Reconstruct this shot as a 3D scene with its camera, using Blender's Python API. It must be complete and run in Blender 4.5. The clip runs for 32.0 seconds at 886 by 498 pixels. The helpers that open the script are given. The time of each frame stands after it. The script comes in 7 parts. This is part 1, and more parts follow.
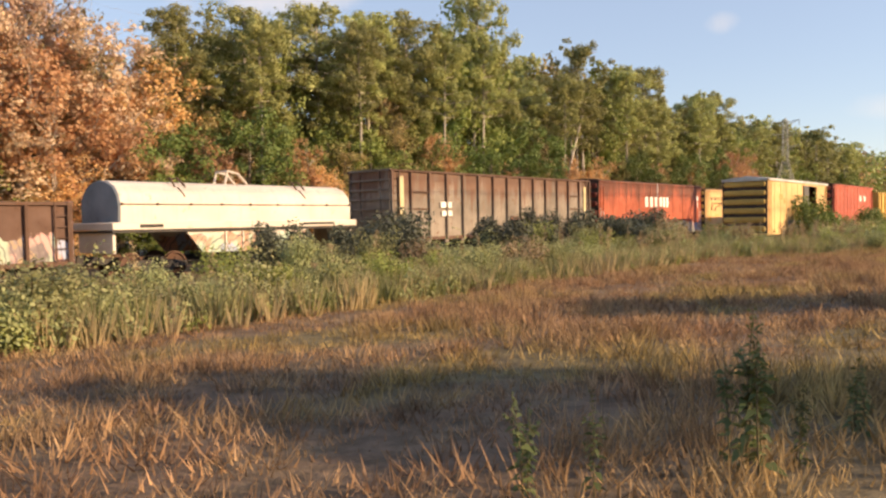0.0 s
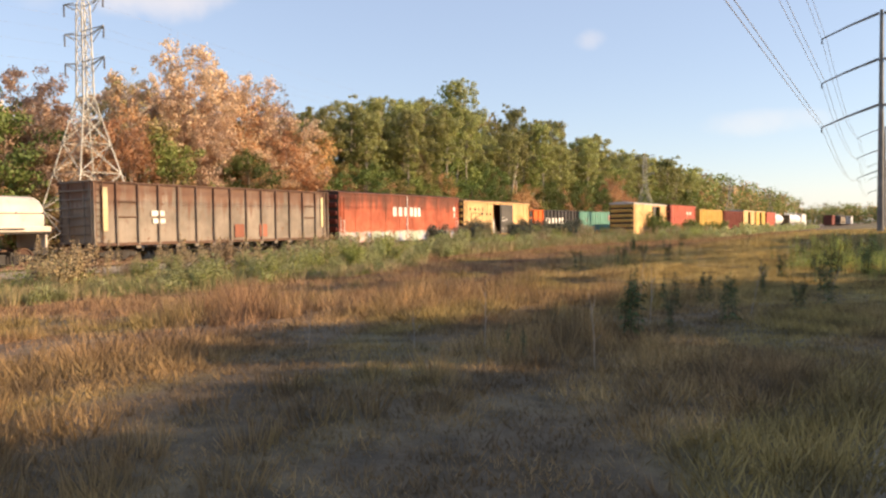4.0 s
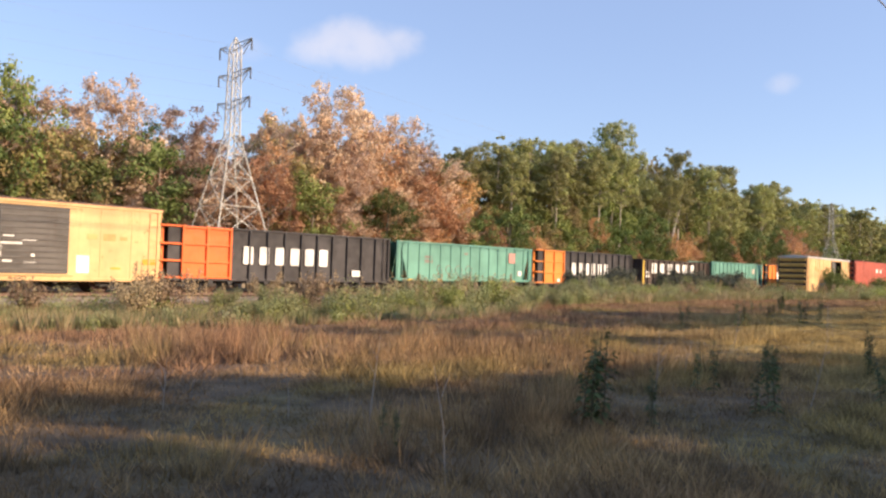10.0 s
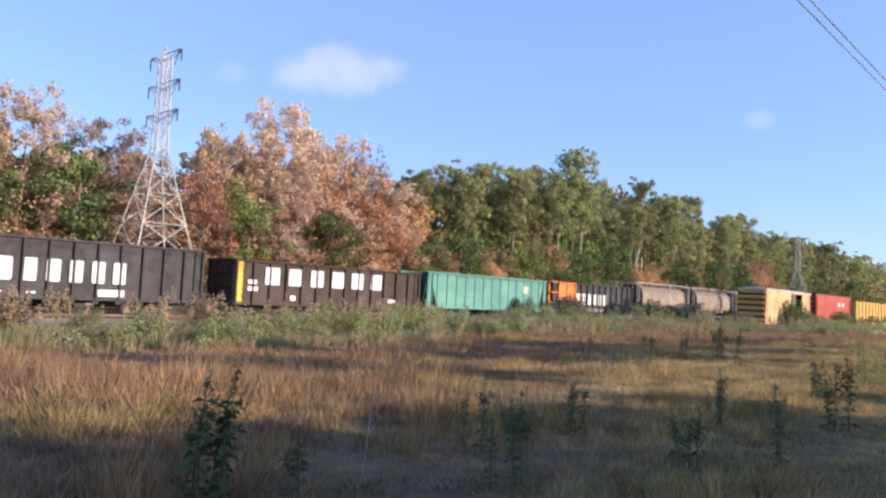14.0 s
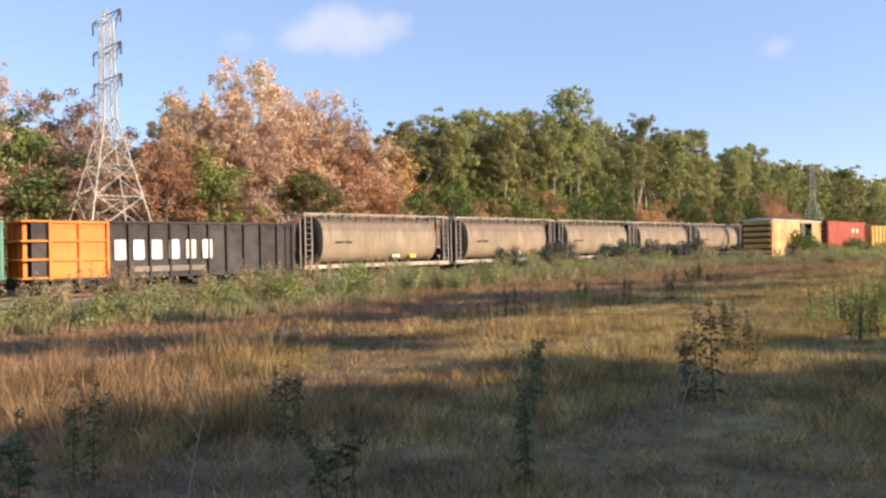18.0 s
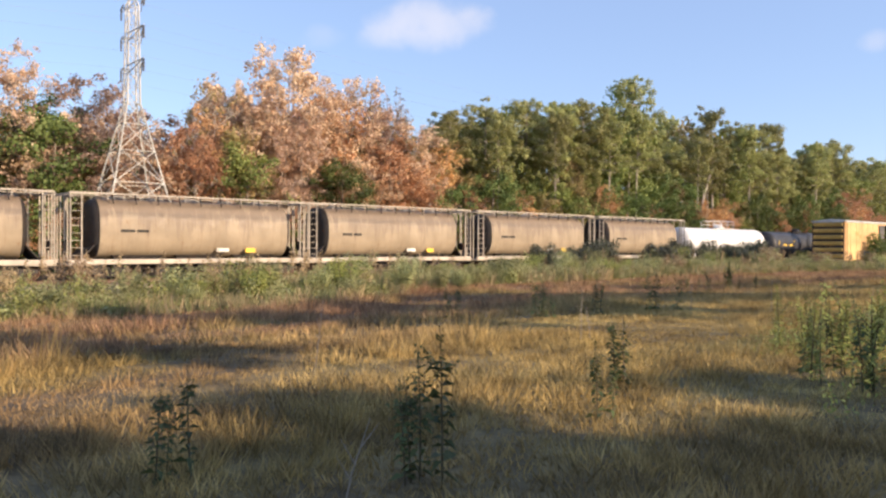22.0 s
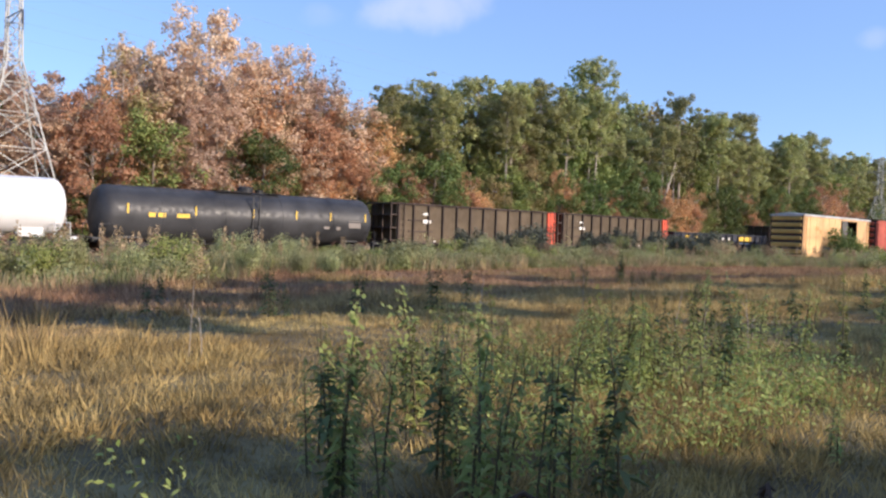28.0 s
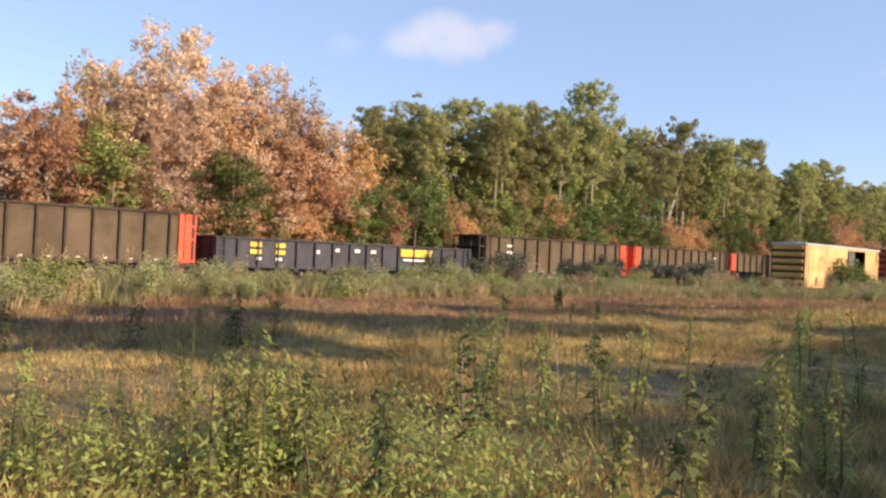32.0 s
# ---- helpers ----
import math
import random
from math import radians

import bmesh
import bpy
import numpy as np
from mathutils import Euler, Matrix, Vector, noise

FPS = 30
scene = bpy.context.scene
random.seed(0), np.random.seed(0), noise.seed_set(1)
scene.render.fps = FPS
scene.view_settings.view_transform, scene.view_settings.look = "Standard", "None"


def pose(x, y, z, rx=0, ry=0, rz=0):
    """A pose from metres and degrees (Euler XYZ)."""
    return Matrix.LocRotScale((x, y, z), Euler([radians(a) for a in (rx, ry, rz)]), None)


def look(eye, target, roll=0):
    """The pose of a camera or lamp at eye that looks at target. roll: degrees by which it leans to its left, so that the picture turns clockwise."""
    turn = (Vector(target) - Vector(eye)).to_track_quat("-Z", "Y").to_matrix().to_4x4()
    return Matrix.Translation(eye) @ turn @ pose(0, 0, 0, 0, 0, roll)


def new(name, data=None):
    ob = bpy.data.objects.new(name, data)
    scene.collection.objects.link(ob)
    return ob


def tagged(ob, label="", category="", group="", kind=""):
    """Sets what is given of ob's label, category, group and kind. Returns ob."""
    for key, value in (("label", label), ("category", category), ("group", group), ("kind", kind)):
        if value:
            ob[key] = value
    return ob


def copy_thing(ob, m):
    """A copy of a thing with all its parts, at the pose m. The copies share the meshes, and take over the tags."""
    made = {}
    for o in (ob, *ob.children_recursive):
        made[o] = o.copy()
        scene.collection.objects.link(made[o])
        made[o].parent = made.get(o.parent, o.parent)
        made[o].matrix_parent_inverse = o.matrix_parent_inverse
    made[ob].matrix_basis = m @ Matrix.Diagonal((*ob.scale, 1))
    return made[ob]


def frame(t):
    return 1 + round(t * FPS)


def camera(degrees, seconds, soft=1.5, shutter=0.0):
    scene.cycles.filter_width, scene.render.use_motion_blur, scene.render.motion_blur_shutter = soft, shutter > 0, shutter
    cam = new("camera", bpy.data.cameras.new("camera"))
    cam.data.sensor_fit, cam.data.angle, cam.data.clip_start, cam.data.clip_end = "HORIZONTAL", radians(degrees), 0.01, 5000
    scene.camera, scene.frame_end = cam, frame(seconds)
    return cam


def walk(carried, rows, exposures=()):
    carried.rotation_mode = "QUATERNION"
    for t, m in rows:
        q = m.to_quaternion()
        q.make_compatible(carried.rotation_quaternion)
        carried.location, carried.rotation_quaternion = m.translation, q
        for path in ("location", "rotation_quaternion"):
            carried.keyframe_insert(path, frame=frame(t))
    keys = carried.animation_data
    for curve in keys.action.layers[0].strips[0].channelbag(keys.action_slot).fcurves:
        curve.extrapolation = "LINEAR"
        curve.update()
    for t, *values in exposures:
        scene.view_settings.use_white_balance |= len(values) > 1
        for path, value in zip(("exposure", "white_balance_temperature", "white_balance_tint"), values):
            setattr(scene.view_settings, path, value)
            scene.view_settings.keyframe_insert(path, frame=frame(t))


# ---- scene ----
# The path: seconds, place, yaw, pitch, roll.
cam = camera(60.87, 32.0, soft=2.4)
ROWS = [
    (0.0, 15.50, -52.00, 2.15, 39.88, -2.13, 1.02),
    (0.5, 15.50, -52.30, 2.15, 41.60, -1.15, 1.00),
    (1.0, 16.60, -58.20, 2.15, 37.45, -1.07, 1.05),
    (1.5, 20.00, -69.20, 2.10, 35.60, -1.83, 1.00),
    (2.0, 20.50, -70.50, 2.10, 34.45, -1.20, 1.11),
    (2.5, 22.50, -75.50, 2.08, 33.20, -1.16, 1.01),
    (4.5, 27.17, -91.76, 2.07, 30.45, -1.89, 0.68),
    (5.0, 27.23, -91.32, 2.07, 31.68, -2.58, 0.06),
    (5.5, 27.29, -90.88, 2.07, 33.94, -1.87, -0.75),
    (6.0, 27.35, -90.44, 2.07, 31.36, -1.19, -2.90),
    (6.5, 27.41, -90.00, 2.07, 37.13, -0.56, -0.55),
    (7.0, 27.47, -89.56, 2.07, 38.57, -0.95, -0.86),
    (7.5, 27.53, -89.12, 2.07, 40.80, -0.33, -0.49),
    (8.0, 27.59, -88.68, 2.07, 45.59, -1.39, -0.74),
    (8.5, 27.66, -88.23, 2.07, 42.21, 0.97, -0.54),
    (9.0, 27.73, -87.78, 2.07, 42.43, 1.78, -0.24),
    (9.5, 27.80, -87.34, 2.07, 42.06, 1.59, -1.43),
    (10.0, 27.87, -86.89, 2.07, 43.52, 1.43, -1.88),
    (10.5, 27.94, -86.44, 2.07, 43.61, 1.13, -1.53),
    (11.0, 28.01, -85.99, 2.07, 42.58, 2.65, -0.74),
    (11.5, 28.07, -85.54, 2.07, 43.65, 3.51, -0.00),
    (12.0, 28.14, -85.09, 2.07, 42.17, 3.35, -1.67),
    (12.5, 28.21, -84.60, 2.07, 42.71, 3.26, -2.16),
    (13.0, 28.28, -84.11, 2.07, 41.63, 3.71, -1.69),
    (13.5, 28.34, -83.63, 2.07, 43.30, 2.43, -1.94),
    (14.0, 28.41, -83.14, 2.07, 41.97, 3.55, -2.90),
    (14.5, 28.48, -82.65, 2.07, 41.70, 1.67, -3.65),
    (15.0, 28.54, -82.17, 2.07, 43.12, 0.88, -1.31),
    (15.5, 28.61, -81.68, 2.07, 39.27, 0.55, -1.81),
    (17.5, 28.85, -79.65, 2.07, 42.95, 1.19, -1.86),
    (18.0, 28.91, -79.14, 2.07, 43.63, 0.10, 1.13),
    (18.5, 28.97, -78.62, 2.07, 41.51, 0.41, 0.60),
    (19.0, 29.03, -78.11, 2.07, 41.42, -2.22, -0.90),
    (19.5, 29.09, -77.59, 2.07, 42.89, -0.95, -0.89),
    (20.0, 29.15, -77.08, 2.07, 42.79, -1.18, -1.69),
    (20.5, 29.19, -76.57, 2.07, 45.64, -0.33, -1.87),
    (21.0, 29.23, -76.06, 2.07, 43.31, -0.75, -2.49),
    (21.5, 29.27, -75.55, 2.07, 45.86, -1.92, -2.18),
    (22.0, 29.30, -75.05, 2.07, 49.35, -0.27, -0.28),
    (22.5, 29.34, -74.54, 2.07, 55.29, -0.81, -0.88),
    (23.0, 29.38, -74.03, 2.07, 56.55, -0.76, -1.13),
    (23.5, 29.42, -73.52, 2.07, 47.54, -0.87, -0.74),
    (24.0, 29.46, -73.01, 2.07, 45.78, 0.48, -1.24),
    (24.5, 29.48, -72.49, 2.07, 41.74, -1.14, -2.93),
    (25.0, 29.51, -71.97, 2.07, 43.14, -0.52, -1.13),
    (25.5, 29.53, -71.45, 2.07, 42.71, 0.00, -3.31),
    (27.5, 29.63, -69.38, 2.07, 53.36, 1.31, -1.03),
    (28.0, 29.65, -68.86, 2.07, 48.80, -1.47, -2.05),
    (28.5, 29.67, -68.33, 2.07, 45.91, 0.13, -2.56),
    (29.0, 29.68, -67.80, 2.07, 46.21, 1.04, -3.66),
    (29.5, 29.70, -67.27, 2.07, 43.45, -0.31, -1.82),
    (30.0, 29.71, -66.74, 2.07, 41.72, 2.16, -3.46),
    (30.5, 29.73, -66.21, 2.07, 46.52, 2.20, -1.37),
    (31.0, 29.74, -65.68, 2.07, 49.03, 0.85, -3.55),
    (31.5, 29.76, -65.15, 2.07, 52.92, 1.02, -0.83),
    (32.0, 29.77, -64.62, 2.07, 50.37, 0.57, -2.61),
]

walk(cam, [(t, pose(x, y, z, 90 + pitch, roll, yaw)) for t, x, y, z, yaw, pitch, roll in ROWS],
     exposures=[(0.0, 0.97, 8600, 16), (6.0, 1.06, 8000, 16), (9.0, 0.95, 7200, 17), (13.0, 0.92, 6600, 18), (14.0, 0.9, 5900, 19), (15.0, 0.9, 6200, 18), (20.0, 1.0, 7000, 16), (24.0, 0.76, 6600, 16), (25.0, 0.58, 6100, 16), (28.0, 0.79, 5850, 15), (29.0, 0.86, 5900, 15), (32.0, 0.97, 7200, 17)])

# ---- light: a low warm sun behind the walker's right shoulder, clear sky ----
SUN_AZ, SUN_EL = 66.0, 19.0
world = bpy.data.worlds.new("world")
scene.world = world
world.use_nodes = True
wn = world.node_tree
bg = wn.nodes["Background"]
sky = wn.nodes.new("ShaderNodeTexSky")
sky.sky_type, sky.sun_disc = "NISHITA", False
sky.sun_elevation, sky.sun_rotation = radians(SUN_EL), radians(SUN_AZ)
sky.air_density, sky.dust_density, sky.ozone_density = 1.0, 0.25, 3.0
bg.inputs["Strength"].default_value = 0.14
sky_color = sky.outputs["Color"]
first_blend = None
# a few small fair-weather clouds
coord = wn.nodes.new("ShaderNodeTexCoord")
puff = wn.nodes.new("ShaderNodeTexNoise")
puff.inputs["Scale"].default_value, puff.inputs["Detail"].default_value = 16.0, 5.0
wn.links.new(coord.outputs["Generated"], puff.inputs["Vector"])
for way, wide, tall, strength in (((-0.742, 0.611, 0.278), 0.085, 0.036, 0.4), ((-0.325, 0.917, 0.231), 0.026, 0.016, 0.25),
                                  ((-0.82, 0.50, 0.262), 0.035, 0.018, 0.12), ((-0.70, 0.50, 0.235), 0.03, 0.016, 0.1), ((-0.12, 0.985, 0.12), 0.09, 0.02, 0.22)):
    d = Vector(way).normalized()
    side = d.cross(Vector((0, 0, 1))).normalized()
    up = side.cross(d)
    dots = []
    for axis, width in ((side, wide), (up, tall)):
        dot = wn.nodes.new("ShaderNodeVectorMath")
        dot.operation = "DOT_PRODUCT"
        dot.inputs[1].default_value = axis / width
        wn.links.new(coord.outputs["Generated"], dot.inputs[0])
        sq = wn.nodes.new("ShaderNodeMath")
        sq.operation = "POWER"
        sq.inputs[1].default_value = 2.0
        ab = wn.nodes.new("ShaderNodeMath")
        ab.operation = "ABSOLUTE"
        wn.links.new(dot.outputs["Value"], ab.inputs[0])
        wn.links.new(ab.outputs[0], sq.inputs[0])
        dots.append(sq)
    front = wn.nodes.new("ShaderNodeVectorMath")
    front.operation = "DOT_PRODUCT"
    front.inputs[1].default_value = d
    wn.links.new(coord.outputs["Generated"], front.inputs[0])
    facing = wn.nodes.new("ShaderNodeMath")
    facing.operation = "GREATER_THAN"
    facing.inputs[1].default_value = 0.5
    wn.links.new(front.outputs["Value"], facing.inputs[0])
    far = wn.nodes.new("ShaderNodeMath")
    wn.links.new(dots[0].outputs[0], far.inputs[0])
    wn.links.new(dots[1].outputs[0], far.inputs[1])
    ragged = wn.nodes.new("ShaderNodeMath")
    ragged.operation = "MULTIPLY_ADD"
    ragged.inputs[1].default_value = 2.6
    wn.links.new(puff.outputs["Fac"], ragged.inputs[0])
    wn.links.new(far.outputs[0], ragged.inputs[2])
    edge = wn.nodes.new("ShaderNodeMapRange")
    edge.interpolation_type = "SMOOTHSTEP"
    for key, value in (("From Min", 2.3), ("From Max", 0.9), ("To Min", 0.0), ("To Max", strength)):
        edge.inputs[key].default_value = value
    wn.links.new(ragged.outputs[0], edge.inputs["Value"])
    gate = wn.nodes.new("ShaderNodeMath")
    gate.operation = "MULTIPLY"
    wn.links.new(edge.outputs[0], gate.inputs[0])
    wn.links.new(facing.outputs[0], gate.inputs[1])
    blend = wn.nodes.new("ShaderNodeMix")
    blend.data_type = "RGBA"
    blend.inputs["B"].default_value = (4.2, 4.0, 3.9, 1)
    wn.links.new(gate.outputs[0], blend.inputs["Factor"])
    wn.links.new(sky_color, blend.inputs["A"])
    first_blend = first_blend or blend
    sky_color = blend.outputs["Result"]
# thin haze evens the blue out
haze = wn.nodes.new("ShaderNodeMix")
haze.data_type = "RGBA"
haze.inputs["Factor"].default_value = 0.55
haze.inputs["B"].default_value = (1.42, 2.06, 3.5, 1)
wn.links.new(sky.outputs["Color"], haze.inputs["A"])
wn.links.new(haze.outputs["Result"], first_blend.inputs["A"])
wn.links.new(sky_color, bg.inputs["Color"])

sun = new("sun", bpy.data.lights.new("sun", "SUN"))
sun.data.energy, sun.data.angle, sun.data.color = 3.7, radians(0.6), (1.0, 0.82, 0.6)
sun_way = Vector((math.sin(radians(SUN_AZ)) * math.cos(radians(SUN_EL)), math.cos(radians(SUN_AZ)) * math.cos(radians(SUN_EL)), math.sin(radians(SUN_EL))))
sun.matrix_world = look(sun_way * 300, (0, 0, 0))


# ---- materials ----
def blank(name, rough=0.7, metal=0.0):
    m = bpy.data.materials.new(name)
    m.use_nodes = True
    nt = m.node_tree
    b = nt.nodes["Principled BSDF"]
    b.inputs["Roughness"].default_value, b.inputs["Metallic"].default_value = rough, metal
    b.inputs["Specular IOR Level"].default_value = 0.3
    return m, nt, b


def noise_node(nt, vector, scale, detail=5.0, rough=0.55):
    n = nt.nodes.new("ShaderNodeTexNoise")
    n.inputs["Scale"].default_value, n.inputs["Detail"].default_value, n.inputs["Roughness"].default_value = scale, detail, rough
    if vector is not None:
        nt.links.new(vector, n.inputs["Vector"])
    return n.outputs["Fac"]


def span(nt, value, lo, hi, a=0.0, b=1.0):
    n = nt.nodes.new("ShaderNodeMapRange")
    n.interpolation_type = "SMOOTHSTEP"
    for key, v in (("From Min", lo), ("From Max", hi), ("To Min", a), ("To Max", b)):
        n.inputs[key].default_value = v
    nt.links.new(value, n.inputs["Value"])
    return n.outputs[0]


def mixed(nt, fac, a, b, mode="MIX"):
    n = nt.nodes.new("ShaderNodeMix")
    n.data_type, n.blend_type = "RGBA", mode
    for key, v in (("Factor", fac), ("A", a), ("B", b)):
        if isinstance(v, tuple):
            n.inputs[key].default_value = (*v, 1)
        elif isinstance(v, (int, float)):
            n.inputs[key].default_value = v
        else:
            nt.links.new(v, n.inputs[key])
    return n.outputs["Result"]


def maths(nt, op, a, b):
    n = nt.nodes.new("ShaderNodeMath")
    n.operation = op
    for i, v in enumerate((a, b)):
        if isinstance(v, (int, float)):
            n.inputs[i].default_value = v
        else:
            nt.links.new(v, n.inputs[i])
    return n.outputs[0]


def stretched(nt, vector, scale):
    n = nt.nodes.new("ShaderNodeMapping")
    n.inputs["Scale"].default_value = scale
    nt.links.new(vector, n.inputs["Vector"])
    return n.outputs[0]


def bumped(nt, b, height, strength=0.3, distance=0.02):
    n = nt.nodes.new("ShaderNodeBump")
    n.inputs["Strength"].default_value, n.inputs["Distance"].default_value = strength, distance
    nt.links.new(height, n.inputs["Height"])
    nt.links.new(n.outputs[0], b.inputs["Normal"])


def paint(name, color, rust=0.35, rust_color=(0.13, 0.06, 0.035), rough=0.5, fade=0.25, streak=0.5, spray=None, metal=0.0, grime=None):
    """Weathered paint on steel: faded patches, rain streaks, rust; spray: (colour, top height) of sprayed patches low on the side."""
    m, nt, b = blank(name, rough, metal)
    tc = nt.nodes.new("ShaderNodeTexCoord")
    info = nt.nodes.new("ShaderNodeObjectInfo")
    add = nt.nodes.new("ShaderNodeVectorMath")
    wide = nt.nodes.new("ShaderNodeVectorMath")
    wide.operation = "SCALE"
    wide.inputs["Scale"].default_value = 0.6
    comb = nt.nodes.new("ShaderNodeCombineXYZ")
    nt.links.new(info.outputs["Random"], comb.inputs[1])
    nt.links.new(comb.outputs[0], wide.inputs[0])
    nt.links.new(tc.outputs["Object"], add.inputs[0])
    nt.links.new(wide.outputs[0], add.inputs[1])
    at = add.outputs[0]
    big = noise_node(nt, at, 0.5, 4)
    light = tuple(min(1, c * (1 + fade) + 0.04 * fade) for c in color)
    dark = tuple(c * (1 - fade) for c in color)
    col = mixed(nt, span(nt, big, 0.3, 0.7), dark, light)
    run = noise_node(nt, stretched(nt, at, (1.0, 3.5, 0.16)), 1.6, 6, 0.65)
    col = mixed(nt, maths(nt, "MULTIPLY", span(nt, run, 0.5, 0.72), streak), col, tuple(c * 0.45 + r * 0.4 for c, r in zip(color, rust_color)))
    fine = noise_node(nt, at, 2.7, 9, 0.72)
    col = mixed(nt, maths(nt, "MULTIPLY", span(nt, fine, 0.66 - 0.2 * rust, 0.74 - 0.15 * rust), min(1.0, 0.5 + rust)), col, rust_color)
    if grime:
        high = nt.nodes.new("ShaderNodeSeparateXYZ")
        nt.links.new(tc.outputs["Object"], high.inputs[0])
        drip = noise_node(nt, stretched(nt, at, (1.0, 1.3, 0.1)), 1.5, 7, 0.7)
        reach = maths(nt, "ADD", span(nt, high.outputs["Z"], grime[1] - 2.6, grime[1], -0.16, 0.17), drip)
        col = mixed(nt, maths(nt, "MULTIPLY", span(nt, reach, 0.46, 0.66), 0.8), col, grime[0])
        worn = noise_node(nt, stretched(nt, at, (1.0, 1.0, 0.7)), 1.1, 8, 0.7)
        col = mixed(nt, span(nt, worn, 0.56, 0.68, 0.0, 0.7), col, tuple(0.62 * c + 0.38 * g for c, g in zip(color, grime[0])))
    if spray:
        sep = nt.nodes.new("ShaderNodeSeparateXYZ")
        nt.links.new(tc.outputs["Object"], sep.inputs[0])
        blob = noise_node(nt, stretched(nt, tc.outputs["Object"], (0.3, 0.75, 1.2)), 1.1, 5, 0.7)
        lim = maths(nt, "ADD", span(nt, sep.outputs["Z"], spray[1] + 0.5, spray[1] - 0.5, -0.25, 0.22), blob)
        hue = mixed(nt, span(nt, noise_node(nt, tc.outputs["Object"], 1.7, 3), 0.4, 0.65), spray[0], tuple(c * 0.62 for c in spray[0]))
        hue = mixed(nt, span(nt, noise_node(nt, tc.outputs["Object"], 3.1, 2), 0.56, 0.62), hue, (0.42, 0.3, 0.2))
        hue = mixed(nt, span(nt, noise_node(nt, tc.outputs["Object"], 0.9, 2), 0.54, 0.6), hue, (0.62, 0.36, 0.32))
        hue = mixed(nt, span(nt, noise_node(nt, stretched(nt, tc.outputs["Object"], (0.3, 1.0, 0.5)), 0.8, 2), 0.55, 0.6), hue, (0.42, 0.52, 0.4))
        hue = mixed(nt, span(nt, noise_node(nt, stretched(nt, tc.outputs["Object"], (0.7, 0.8, 0.4)), 1.3, 2), 0.6, 0.64), hue, (0.4, 0.44, 0.58))
        curl = nt.nodes.new("ShaderNodeTexWave")
        curl.wave_type = "RINGS"
        curl.inputs["Scale"].default_value, curl.inputs["Distortion"].default_value, curl.inputs["Detail"].default_value = 1.3, 9.0, 2.0
        nt.links.new(tc.outputs["Object"], curl.inputs["Vector"])
        hue = mixed(nt, span(nt, curl.outputs["Fac"], 0.86, 0.97, 0.0, 0.75), hue, (0.16, 0.12, 0.13))
        col = mixed(nt, span(nt, lim, 0.52, 0.56), col, hue)
    nt.links.new(col, b.inputs["Base Color"])
    nt.links.new(span(nt, fine, 0.3, 0.8, rough - 0.08, rough + 0.3), b.inputs["Roughness"])
    bumped(nt, b, noise_node(nt, at, 9.0, 6), 0.25, 0.02)
    return m


def leaf_material(name, a, b_color, c_color=None, glow=0.25, rough=0.6):
    """Leaves: two or three hues dealt out leaf by leaf and tree by tree, a little light coming through."""
    m, nt, b = blank(name, rough)
    geo = nt.nodes.new("ShaderNodeNewGeometry")
    info = nt.nodes.new("ShaderNodeObjectInfo")
    col = mixed(nt, geo.outputs["Random Per Island"], a, b_color)
    tc = nt.nodes.new("ShaderNodeTexCoord")
    col = mixed(nt, span(nt, noise_node(nt, tc.outputs["Object"], 0.5, 3), 0.35, 0.68, 0.0, 0.8), col, c_color or a)
    gain = maths(nt, "ADD", maths(nt, "MULTIPLY", info.outputs["Random"], 0.55), 0.72)
    hue = nt.nodes.new("ShaderNodeHueSaturation")
    nt.links.new(gain, hue.inputs["Value"])
    nt.links.new(span(nt, info.outputs["Random"], 0, 1, 0.488, 0.512), hue.inputs["Hue"])
    nt.links.new(col, hue.inputs["Color"])
    nt.links.new(hue.outputs[0], b.inputs["Base Color"])
    tr = nt.nodes.new("ShaderNodeBsdfTranslucent")
    nt.links.new(hue.outputs[0], tr.inputs["Color"])
    mix = nt.nodes.new("ShaderNodeMixShader")
    mix.inputs[0].default_value = glow
    nt.links.new(b.outputs[0], mix.inputs[1])
    nt.links.new(tr.outputs[0], mix.inputs[2])
    nt.links.new(mix.outputs[0], nt.nodes["Material Output"].inputs["Surface"])
    return m


